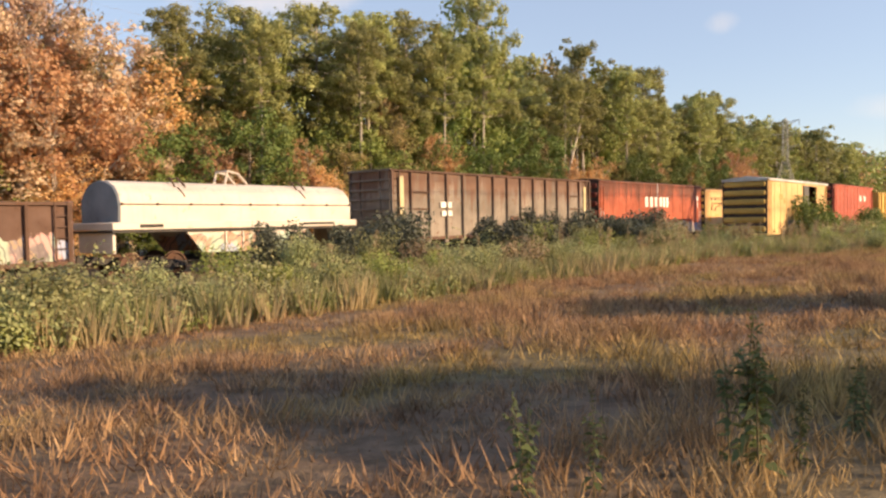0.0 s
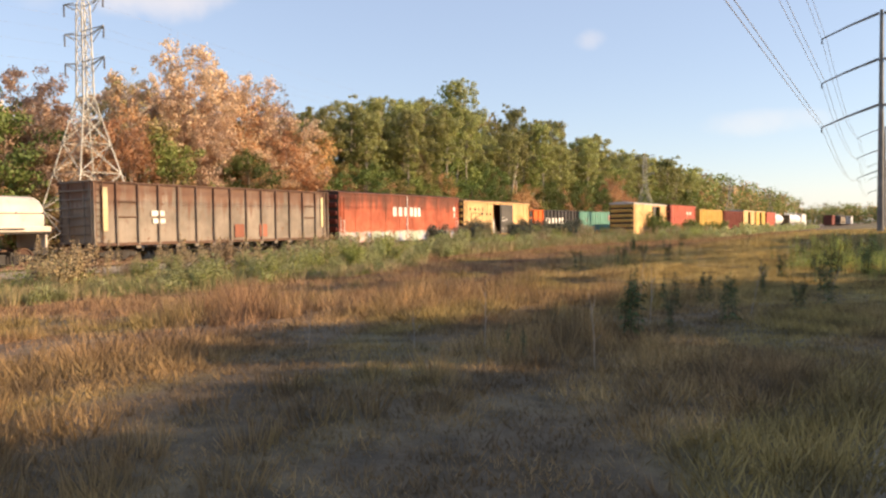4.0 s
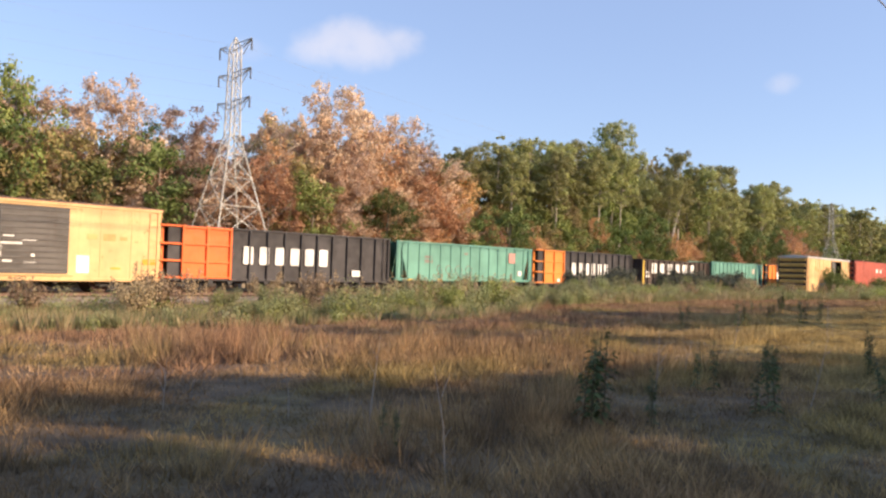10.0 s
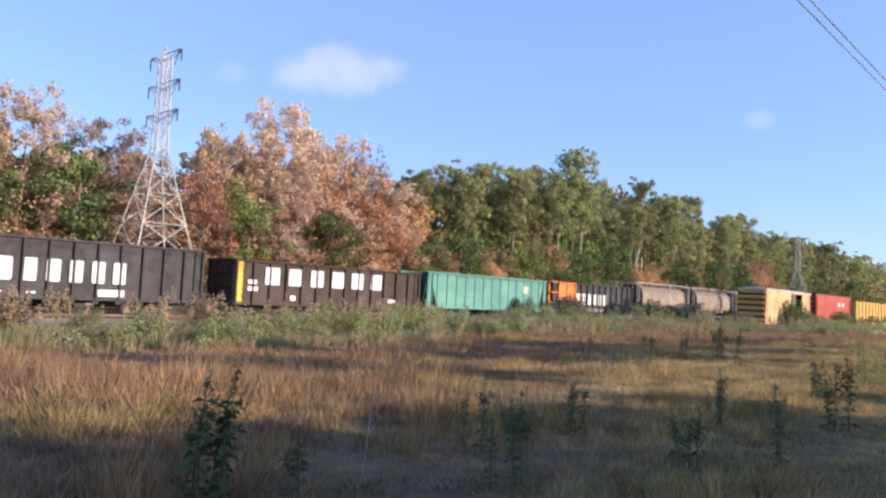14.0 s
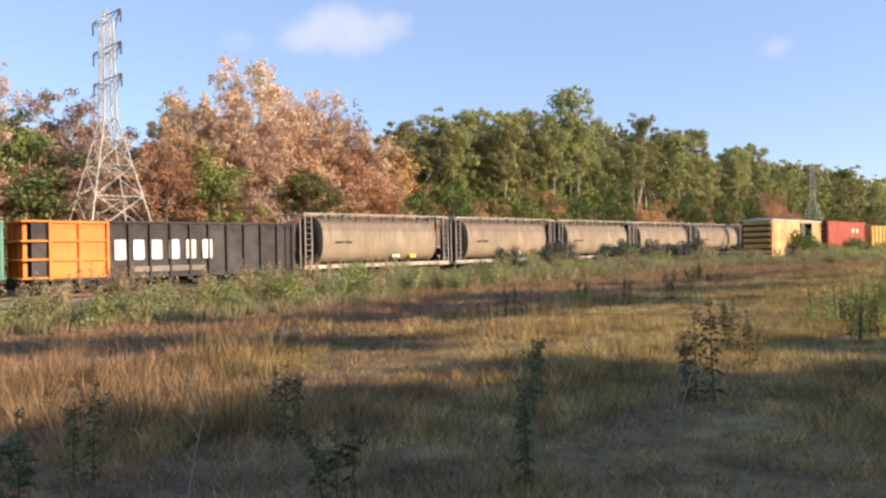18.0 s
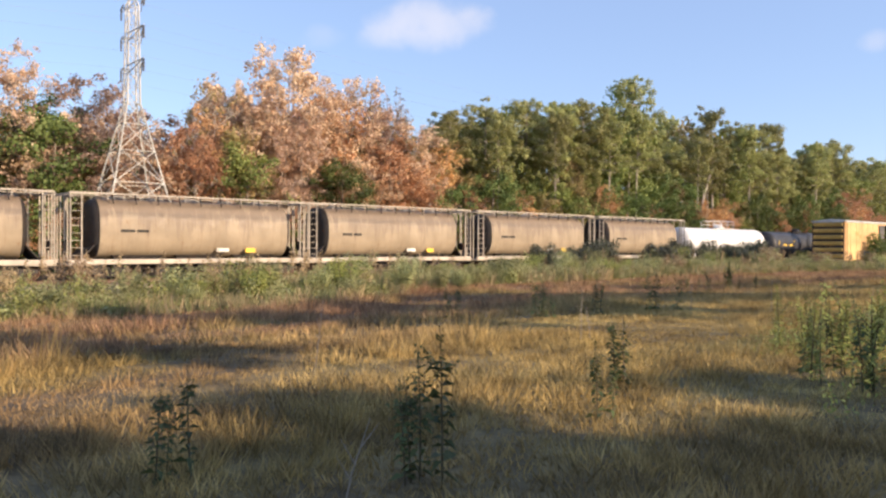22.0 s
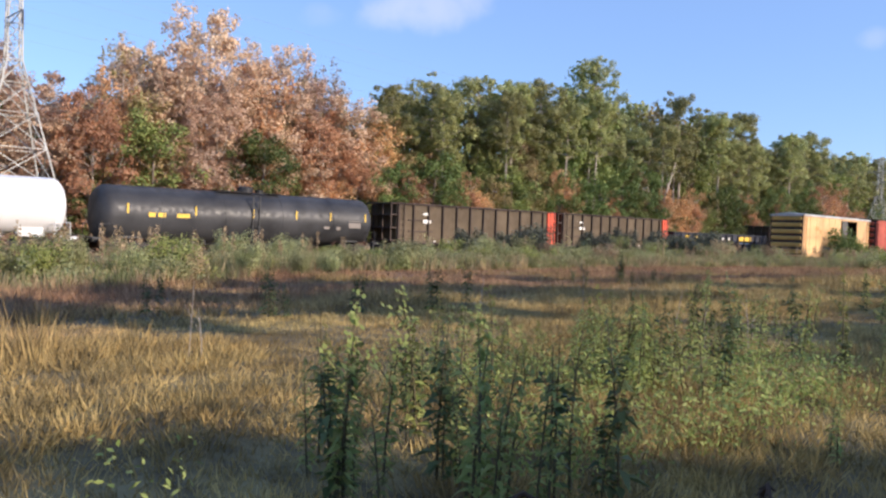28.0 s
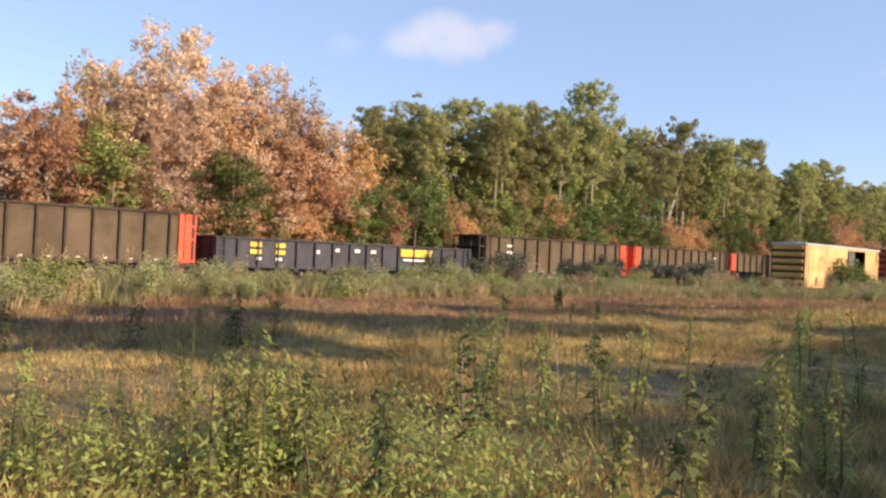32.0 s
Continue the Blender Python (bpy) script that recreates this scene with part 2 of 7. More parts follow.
def field_color(nt):
    """The meadow's hues by place: rusty bluestem by the track, straw and olive nearer the walk, greener further on."""
    geo = nt.nodes.new("ShaderNodeNewGeometry")
    sep = nt.nodes.new("ShaderNodeSeparateXYZ")
    nt.links.new(geo.outputs["Position"], sep.inputs[0])
    at = stretched(nt, geo.outputs["Position"], (1.0, 0.55, 0.0))
    patch = noise_node(nt, at, 0.22, 4)
    patch2 = noise_node(nt, at, 0.5, 5, 0.6)
    olive, straw, rust, green = (0.235, 0.168, 0.1), (0.42, 0.3, 0.155), (0.31, 0.19, 0.13), (0.35, 0.27, 0.115)
    col = mixed(nt, span(nt, patch2, 0.38, 0.66), olive, straw)
    near = maths(nt, "ADD", maths(nt, "MULTIPLY", patch, 7.0), sep.outputs["X"])
    col = mixed(nt, span(nt, near, 24.5, 19.0, 0.15, 0.88), col, mixed(nt, span(nt, noise_node(nt, at, 0.9, 4), 0.42, 0.62), rust, (0.38, 0.265, 0.17)))
    col = mixed(nt, span(nt, noise_node(nt, at, 0.36, 4), 0.5, 0.62, 0.0, 0.7), col, (0.31, 0.255, 0.11))
    go = maths(nt, "ADD", maths(nt, "MULTIPLY", sep.outputs["X"], 1.2), sep.outputs["Y"])
    go = maths(nt, "ADD", go, maths(nt, "MULTIPLY", patch, 22.0))
    col = mixed(nt, maths(nt, "MULTIPLY", span(nt, go, -38.5, -28.0, 0.0, 0.75), span(nt, sep.outputs["X"], 11.5, 17.0)), col, mixed(nt, span(nt, patch2, 0.4, 0.6), green, (0.5, 0.415, 0.19)))
    return col, geo


# ---- building blocks ----
class Shape:
    """Vertices and faces of one mesh, gathered piece by piece."""

    def __init__(self):
        self.v, self.f = [], []

    def add(self, verts, faces):
        k = len(self.v)
        self.v += [tuple(p) for p in verts]
        self.f += [tuple(i + k for i in f) for f in faces]
        return self

    def box(self, x0, x1, y0, y1, z0, z1, c=0.0):
        lo, hi = (x0, y0, z0), (x1, y1, z1)
        if c <= 0:
            vs = [(x, y, z) for x in (x0, x1) for y in (y0, y1) for z in (z0, z1)]
            return self.add(vs, [(0, 1, 3, 2), (4, 6, 7, 5), (0, 4, 5, 1), (2, 3, 7, 6), (0, 2, 6, 4), (1, 5, 7, 3)])
        c = min(c, 0.45 * min(h - l for l, h in zip(lo, hi)))
        key, vs = {}, []
        for s in ((a, b, d) for a in (0, 1) for b in (0, 1) for d in (0, 1)):
            for axis in range(3):
                key[s, axis] = len(vs)
                vs.append(tuple((hi[i] if s[i] else lo[i]) if i == axis else (hi[i] - c if s[i] else lo[i] + c) for i in range(3)))
        fs = []
        ring = ((0, 0), (1, 0), (1, 1), (0, 1))
        for axis in range(3):
            others = [i for i in range(3) if i != axis]
            for side in (0, 1):
                face = []
                for q in ring:
                    s = [0, 0, 0]
                    s[axis], s[others[0]], s[others[1]] = side, q[0], q[1]
                    face.append(key[tuple(s), axis])
                fs.append(tuple(face))
            for q in ring:
                s0, s1 = [0, 0, 0], [0, 0, 0]
                s0[others[0]], s0[others[1]] = q
                s1[others[0]], s1[others[1]] = q
                s1[axis] = 1
                fs.append((key[tuple(s0), others[0]], key[tuple(s1), others[0]], key[tuple(s1), others[1]], key[tuple(s0), others[1]]))
        for s in ((a, b, d) for a in (0, 1) for b in (0, 1) for d in (0, 1)):
            fs.append((key[s, 0], key[s, 1], key[s, 2]))
        return self.add(vs, fs)

    def tube(self, p0, p1, r0, r1=None, n=8, caps=True):
        p0, p1 = Vector(p0), Vector(p1)
        r1 = r0 if r1 is None else r1
        a = (p1 - p0).orthogonal().normalized()
        b = (p1 - p0).normalized().cross(a)
        vs = [p + r * (math.cos(2 * math.pi * i / n) * a + math.sin(2 * math.pi * i / n) * b) for p, r in ((p0, r0), (p1, r1)) for i in range(n)]
        fs = [(i, (i + 1) % n, n + (i + 1) % n, n + i) for i in range(n)]
        if caps:
            fs += [tuple(range(n)), tuple(range(n, 2 * n))]
        return self.add(vs, fs)

    def path(self, points, radii, n=6):
        pts = [Vector(p) for p in points]
        rings, a = [], None
        for i, (p, r) in enumerate(zip(pts, radii)):
            d = (pts[min(i + 1, len(pts) - 1)] - pts[max(i - 1, 0)]).normalized()
            a = d.orthogonal().normalized() if a is None else (a - d * a.dot(d)).normalized()
            b = d.cross(a)
            rings.append([p + r * (math.cos(2 * math.pi * k / n) * a + math.sin(2 * math.pi * k / n) * b) for k in range(n)])
        return self.loft(rings)

    def plate(self, outline, x0, x1):
        """An outline in y and z, given a thickness across x."""
        n = len(outline)
        vs = [(x, y, z) for x in (x0, x1) for y, z in outline]
        return self.add(vs, [tuple(range(n)), tuple(range(n, 2 * n))] + [(i, (i + 1) % n, n + (i + 1) % n, n + i) for i in range(n)])

    def loft(self, sections, closed=True, caps=True):
        """Skin over rings of points, all of one length."""
        n = len(sections[0])
        vs = [p for ring in sections for p in ring]
        fs = []
        for k in range(len(sections) - 1):
            for i in range(n if closed else n - 1):
                j = (i + 1) % n
                fs.append((k * n + i, k * n + j, (k + 1) * n + j, (k + 1) * n + i))
        if caps:
            fs += [tuple(range(n)), tuple(range((len(sections) - 1) * n, len(sections) * n))]
        return self.add(vs, fs)

    def lathe(self, profile, x, z, n=28, squash=1.0):
        """Turned round an axis along y: profile of (y, radius)."""
        rings = [[(x + r * math.cos(2 * math.pi * i / n), y, z + squash * r * math.sin(2 * math.pi * i / n)) for i in range(n)] for y, r in profile]
        return self.loft(rings)


def mesh_of(name, shape, material, sharp=38):
    me = bpy.data.meshes.new(name)
    me.from_pydata(shape.v, [], shape.f)
    bm = bmesh.new()
    bm.from_mesh(me)
    bmesh.ops.recalc_face_normals(bm, faces=bm.faces)
    bm.to_mesh(me)
    bm.free()
    me.polygons.foreach_set("use_smooth", [True] * len(me.polygons))
    me.set_sharp_from_angle(angle=radians(sharp))
    me.materials.append(material)
    return me


def part(name, shape, material, parent, label="", at=None):
    me = shape if isinstance(shape, bpy.types.Mesh) else mesh_of(name, shape, material)
    ob = new(name, me)
    ob.parent = parent
    if at is not None:
        ob.matrix_basis = at
    if label:
        ob["label"] = label
    return ob


SHARED = {}


def shared(key, name, build, material):
    if (key, material.name) not in SHARED:
        SHARED[key, material.name] = mesh_of(name, build(), material)
    return SHARED[key, material.name]


def quick_mesh(name, polys, material):
    """A mesh of loose triangles or quads from an array (count, corners, 3)."""
    n, k = polys.shape[:2]
    me = bpy.data.meshes.new(name)
    me.vertices.add(n * k)
    me.vertices.foreach_set("co", polys.astype(np.float32).ravel())
    me.loops.add(n * k)
    me.loops.foreach_set("vertex_index", np.arange(n * k, dtype=np.int32))
    me.polygons.add(n)
    me.polygons.foreach_set("loop_start", np.arange(n, dtype=np.int32) * k)
    me.update(calc_edges=True)
    me.materials.append(material)
    return me


STEEL_DARK = paint("dark_steel", (0.035, 0.03, 0.027), 0.4, rough=0.6)
STEEL_GREY = paint("grey_steel", (0.17, 0.165, 0.155), 0.3, rough=0.55)
RUST = paint("rusty_steel", (0.12, 0.065, 0.045), 0.5, rough=0.75)
WHITE_MARK = paint("white_marking", (0.78, 0.76, 0.7), 0.12, rough=0.6, streak=0.2)
BLACK_MARK = paint("black_marking", (0.03, 0.028, 0.025), 0.1, rough=0.6)
YELLOW_MARK = paint("yellow_marking", (0.75, 0.5, 0.06), 0.1, rough=0.55)
GREY_MARK = paint("grey_marking", (0.24, 0.21, 0.18), 0.1, rough=0.6)
YELLOW = paint("boxcar_yellow", (0.72, 0.44, 0.2), 0.36, (0.42, 0.19, 0.07), 0.5, 0.16, 0.4)
YELLOW_OLD = paint("faded_yellow", (0.62, 0.38, 0.1), 0.25, (0.25, 0.12, 0.05), 0.55, 0.2, 0.4)
ROOF_WHITE = paint("galvanised_roof", (0.55, 0.53, 0.48), 0.2, rough=0.45, metal=0.2)
RED_SPRAYED = paint("sprayed_boxcar_red", (0.42, 0.095, 0.048), 0.42, (0.17, 0.06, 0.035), 0.6, 0.3, 0.75, spray=((0.68, 0.62, 0.55), 1.75), grime=((0.1, 0.045, 0.03), 4.8))
RED = paint("boxcar_red", (0.42, 0.085, 0.05), 0.2, (0.2, 0.05, 0.03), 0.55, 0.2, 0.3)
RED_DEEP = paint("maroon_paint", (0.2, 0.045, 0.03), 0.3, (0.1, 0.04, 0.03), 0.6, 0.2, 0.3)
ORANGE = paint("safety_orange", (0.8, 0.25, 0.05), 0.14, (0.35, 0.1, 0.03), 0.5, 0.12, 0.2)
ORANGE_DEEP = paint("deep_orange", (0.8, 0.155, 0.035), 0.16, (0.35, 0.1, 0.03), 0.5, 0.14, 0.25)
ORANGE_RED = paint("vermilion_paint", (0.72, 0.1, 0.045), 0.12, (0.3, 0.07, 0.03), 0.5, 0.12, 0.2)
BLACK = paint("gondola_black", (0.05, 0.045, 0.045), 0.2, (0.1, 0.075, 0.06), 0.6, 0.3, 0.3)
BLACK_BROWN = paint("gondola_brown_black", (0.06, 0.04, 0.03), 0.3, (0.1, 0.055, 0.04), 0.65, 0.3, 0.4)
GREY_BROWN = paint("gondola_grey_brown", (0.24, 0.198, 0.16), 0.42, (0.2, 0.1, 0.06), 0.65, 0.3, 0.6, grime=((0.17, 0.075, 0.045), 4.7))
BROWN = paint("gondola_brown", (0.105, 0.075, 0.043), 0.3, (0.09, 0.05, 0.035), 0.65, 0.22, 0.4)
GREEN = paint("hopper_green", (0.125, 0.31, 0.24), 0.1, (0.1, 0.16, 0.1), 0.5, 0.16, 0.2)
# darker copy of the hopper green: shade painted onto end slopes, frames and bays
GREEN_DARK = paint("hopper_green_shade", (0.05, 0.15, 0.1), 0.2, rough=0.6)
TAN = paint("hopper_tan", (0.33, 0.262, 0.18), 0.26, (0.24, 0.13, 0.065), 0.5, 0.16, 0.55, grime=((0.2, 0.15, 0.11), 4.3))
TAN_TRIM = paint("hopper_trim", (0.48, 0.42, 0.34), 0.35, (0.2, 0.12, 0.07), 0.6, 0.2, 0.4)
TANK_WHITE = paint("tank_white", (0.74, 0.73, 0.71), 0.03, (0.4, 0.33, 0.26), 0.4, 0.05, 0.1)
TANK_BLACK = paint("tank_black", (0.035, 0.035, 0.037), 0.12, (0.07, 0.055, 0.045), 0.42, 0.3, 0.25)
CREAM = paint("coil_car_cream", (0.66, 0.575, 0.49), 0.25, (0.3, 0.17, 0.09), 0.55, 0.1, 0.25)
CREAM_SPRAYED = paint("sprayed_cream", (0.66, 0.575, 0.49), 0.3, (0.3, 0.17, 0.09), 0.55, 0.1, 0.25, spray=((0.62, 0.36, 0.25), 1.9))
HOOD_GREY = paint("hood_end_grey", (0.2, 0.22, 0.24), 0.25, rough=0.6)
NAVY = paint("gondola_navy", (0.032, 0.036, 0.05), 0.2, rough=0.55)
RUST_SPRAYED = paint("sprayed_rust", (0.13, 0.07, 0.05), 0.5, (0.09, 0.05, 0.04), 0.7, 0.2, 0.4, spray=((0.3, 0.24, 0.23), 1.9))
DOOR_GREY = paint("door_grey", (0.1, 0.09, 0.08), 0.15, rough=0.55)
INSIDE = paint("car_inside", (0.12, 0.1, 0.085), 0.3, rough=0.8)
LATTICE = paint("galvanised_lattice", (0.45, 0.44, 0.4), 0.1, rough=0.5)

RAIL_TOP = 0.25
TRAIN_X, PARKED_X = -11.53, -1.5
WHEEL_R = 0.465
WHEELS = []
TRAIN = []


def wheelset_shape():
    s = Shape()
    s.tube((-1.0, 0, 0), (1.0, 0, 0), 0.085, n=10)
    for side in (-1, 1):
        x = side * 0.75
        n = 22
        prof = ((-0.075, WHEEL_R + 0.03), (-0.045, WHEEL_R + 0.03), (-0.04, WHEEL_R), (0.07, WHEEL_R - 0.008), (0.07, WHEEL_R - 0.07), (0.0, WHEEL_R - 0.09), (0.0, 0.16), (0.08, 0.14), (0.09, 0.02))
        rings = [[(x + side * dx, r * math.cos(2 * math.pi * i / n), r * math.sin(2 * math.pi * i / n)) for i in range(n)] for dx, r in prof]
        s.loft(rings)
        for k in range(4):
            a = math.pi / 2 * k
            s.tube((x + side * 0.02, 0.24 * math.cos(a), 0.24 * math.sin(a)), (x + side * 0.05, 0.24 * math.cos(a), 0.24 * math.sin(a)), 0.035, n=6)
    return s


def truck_shape():
    s = Shape()
    s.box(-1.0, 1.0, -0.22, 0.22, 0.55, 0.85, 0.03)
    for side in (-1, 1):
        x0, x1 = (0.93, 1.07) if side > 0 else (-1.07, -0.93)
        s.plate([(-1.2, 0.78), (-0.62, 0.88), (0.62, 0.88), (1.2, 0.78), (1.2, 0.6), (0.75, 0.62), (0.42, 0.38), (-0.42, 0.38), (-0.75, 0.62), (-1.2, 0.6)], x0, x1)
        for y in (-0.88, 0.88):
            s.box(x0 - 0.02, x1 + 0.02, y - 0.16, y + 0.16, 0.54, 0.82, 0.03)
        for y in (-0.16, 0, 0.16):
            s.tube(((x0 + x1) / 2 + side * 0.06, y, 0.42), ((x0 + x1) / 2 + side * 0.06, y, 0.78), 0.07, n=8)
    return s


def coupler_shape():
    s = Shape()
    s.box(-0.1, 0.1, -0.05, 0.45, 0.85, 1.08, 0.02)
    s.plate([(0.4, 0.78), (0.72, 0.8), (0.78, 0.96), (0.72, 1.14), (0.4, 1.16)], -0.16, 0.12)
    s.tube((-0.02, 0.5, 0.55), (-0.02, 0.45, 0.85), 0.03, n=6)
    return s


def ladder_shape(height, width=0.42, depth=0.05):
    s = Shape()
    for y in (-width / 2, width / 2):
        s.box(0, depth, y - 0.025, y + 0.025, 0, height)
    for k in range(int(height / 0.36) + 1):
        s.tube((depth * 0.6, -width / 2, 0.1 + 0.36 * k), (depth * 0.6, width / 2, 0.1 + 0.36 * k), 0.016, n=6)
    return s


def gear(car, length, steel=STEEL_DARK, inset=1.9, moving=True):
    """Trucks, wheelsets, couplers, centre sill and brake gear under a car."""
    frame_mesh = shared("truck", "truck", truck_shape, steel)
    wheel_mesh = shared("wheelset", "wheelset", wheelset_shape, RUST)
    for side in (-1, 1):
        y = side * (length / 2 - inset)
        part("truck", frame_mesh, steel, car, "dark rusty cast truck frame", pose(0, y, RAIL_TOP - 0.22))
        for dy in (-0.88, 0.88):
            w = part("wheelset", wheel_mesh, RUST, car, "", pose(0, y + dy, RAIL_TOP + WHEEL_R))
            if moving:
                WHEELS.append((w, y + dy, car))
        part("coupler", shared("coupler", "coupler", coupler_shape, steel), steel, car, "", pose(0, side * (length / 2 - 0.1), 0, 0, 0, 0 if side > 0 else 180))
    s = Shape()
    s.box(-0.22, 0.22, -length / 2 + 0.1, length / 2 - 0.1, 0.78, 1.02, 0.02)
    for k in range(5):
        y = length * (k - 2) / 6
        s.box(-1.3, 1.3, y - 0.06, y + 0.06, 0.86, 1.02)
    part("centre_sill", s, steel, car)
    s = Shape()
    s.lathe([(-0.62, 0.02), (-0.6, 0.15), (-0.5, 0.2), (0.5, 0.2), (0.6, 0.15), (0.62, 0.02)], 0.62, 0.72, 14)
    part("air_reservoir", s, steel, car)
    s = Shape()
    s.tube((0.9, -length / 4, 0.8), (0.9, length / 4, 0.8), 0.025, n=6)
    s.box(0.75, 1.05, 0.9, 1.4, 0.55, 0.85, 0.03)
    part("brake_rigging", s, steel, car)


def bars(car, spots, material, label, name="lettering"):
    """Lettering too small to read, or a name: plain bars (y0, y1, z0, z1) on the side towards the walk, one part a bar."""
    for y0, y1, z0, z1, *x in spots:
        s = Shape()
        face = x[0] if x else 1.5
        s.box(face - 0.002, face + 0.006, y0, y1, z0, z1)
        part(name, s, material, car, label)


def blocks(car, y0, y1, z0, z1, count, material, label, face=1.5, fill=0.6):
    """A large painted name as a row of plain upright blocks."""
    pitch = (y1 - y0) / (count - 1 + fill)
    for k in range(count):
        a = y0 + k * pitch
        b, c = a + pitch * fill, 0.06
        s = Shape()
        s.plate([(a + c, z0), (b - c, z0), (b, z0 + c), (b, z1 - c), (b - c, z1), (a + c, z1), (a, z1 - c), (a, z0 + c)], face - 0.002, face + 0.008)
        part("block_mark", s, material, car, label)


def corrugated_end(side, length, z0, z1, half=1.46, count=6):
    """A corrugated end: the flat sheet, and one pressed rib with the heights at which it repeats."""
    sheet = Shape().box(-half, half, *sorted((side * length / 2, side * (length / 2 - 0.06))), z0, z1)
    step = (z1 - z0) / count
    ring = [(side * d, dz) for d, dz in ((0.0, -step * 0.32), (0.08, -step * 0.24), (0.12, 0), (0.08, step * 0.24), (0.0, step * 0.32))]
    sections = [[(x, p[0] * q, p[1] * (0.3 + 0.7 * q)) for p in ring] for x, q in zip((-half * 0.96, -half * 0.9, half * 0.9, half * 0.96), (0.05, 1, 1, 0.05))]
    return sheet, Shape().loft(sections), [z0 + step * (k + 0.5) for k in range(count)]


def thing(name, label, category, at, group="", moving=True):
    ob = new(name)
    ob.matrix_basis = at
    tagged(ob, label, category, group)
    if moving:
        TRAIN.append((ob, at.translation.y))
    return ob


def corner_irons(car, length, z0, z1, material, face=1.5):
    for side in (-1, 1):
        y = side * (length / 2 - 0.45)
        part("ladder", shared(("ladder", round(z1 - z0, 1)), "ladder", lambda: ladder_shape(z1 - z0), material), material, car, "", pose(face, y, z0))
        part("ladder", shared(("ladder", round(z1 - z0, 1)), "ladder", lambda: ladder_shape(z1 - z0), material), material, car, "", pose(-face, y, z0, 0, 0, 180))
        s = Shape()
        s.tube((face + 0.02, y - 0.2, z0), (face + 0.02, y - 0.2, z0 - 0.4), 0.02, n=6)
        s.tube((face + 0.02, y + 0.2, z0), (face + 0.02, y + 0.2, z0 - 0.4), 0.02, n=6)
        s.tube((face + 0.02, y - 0.2, z0 - 0.4), (face + 0.02, y + 0.2, z0 - 0.4), 0.02, n=6)
        part("stirrup", s, material, car)


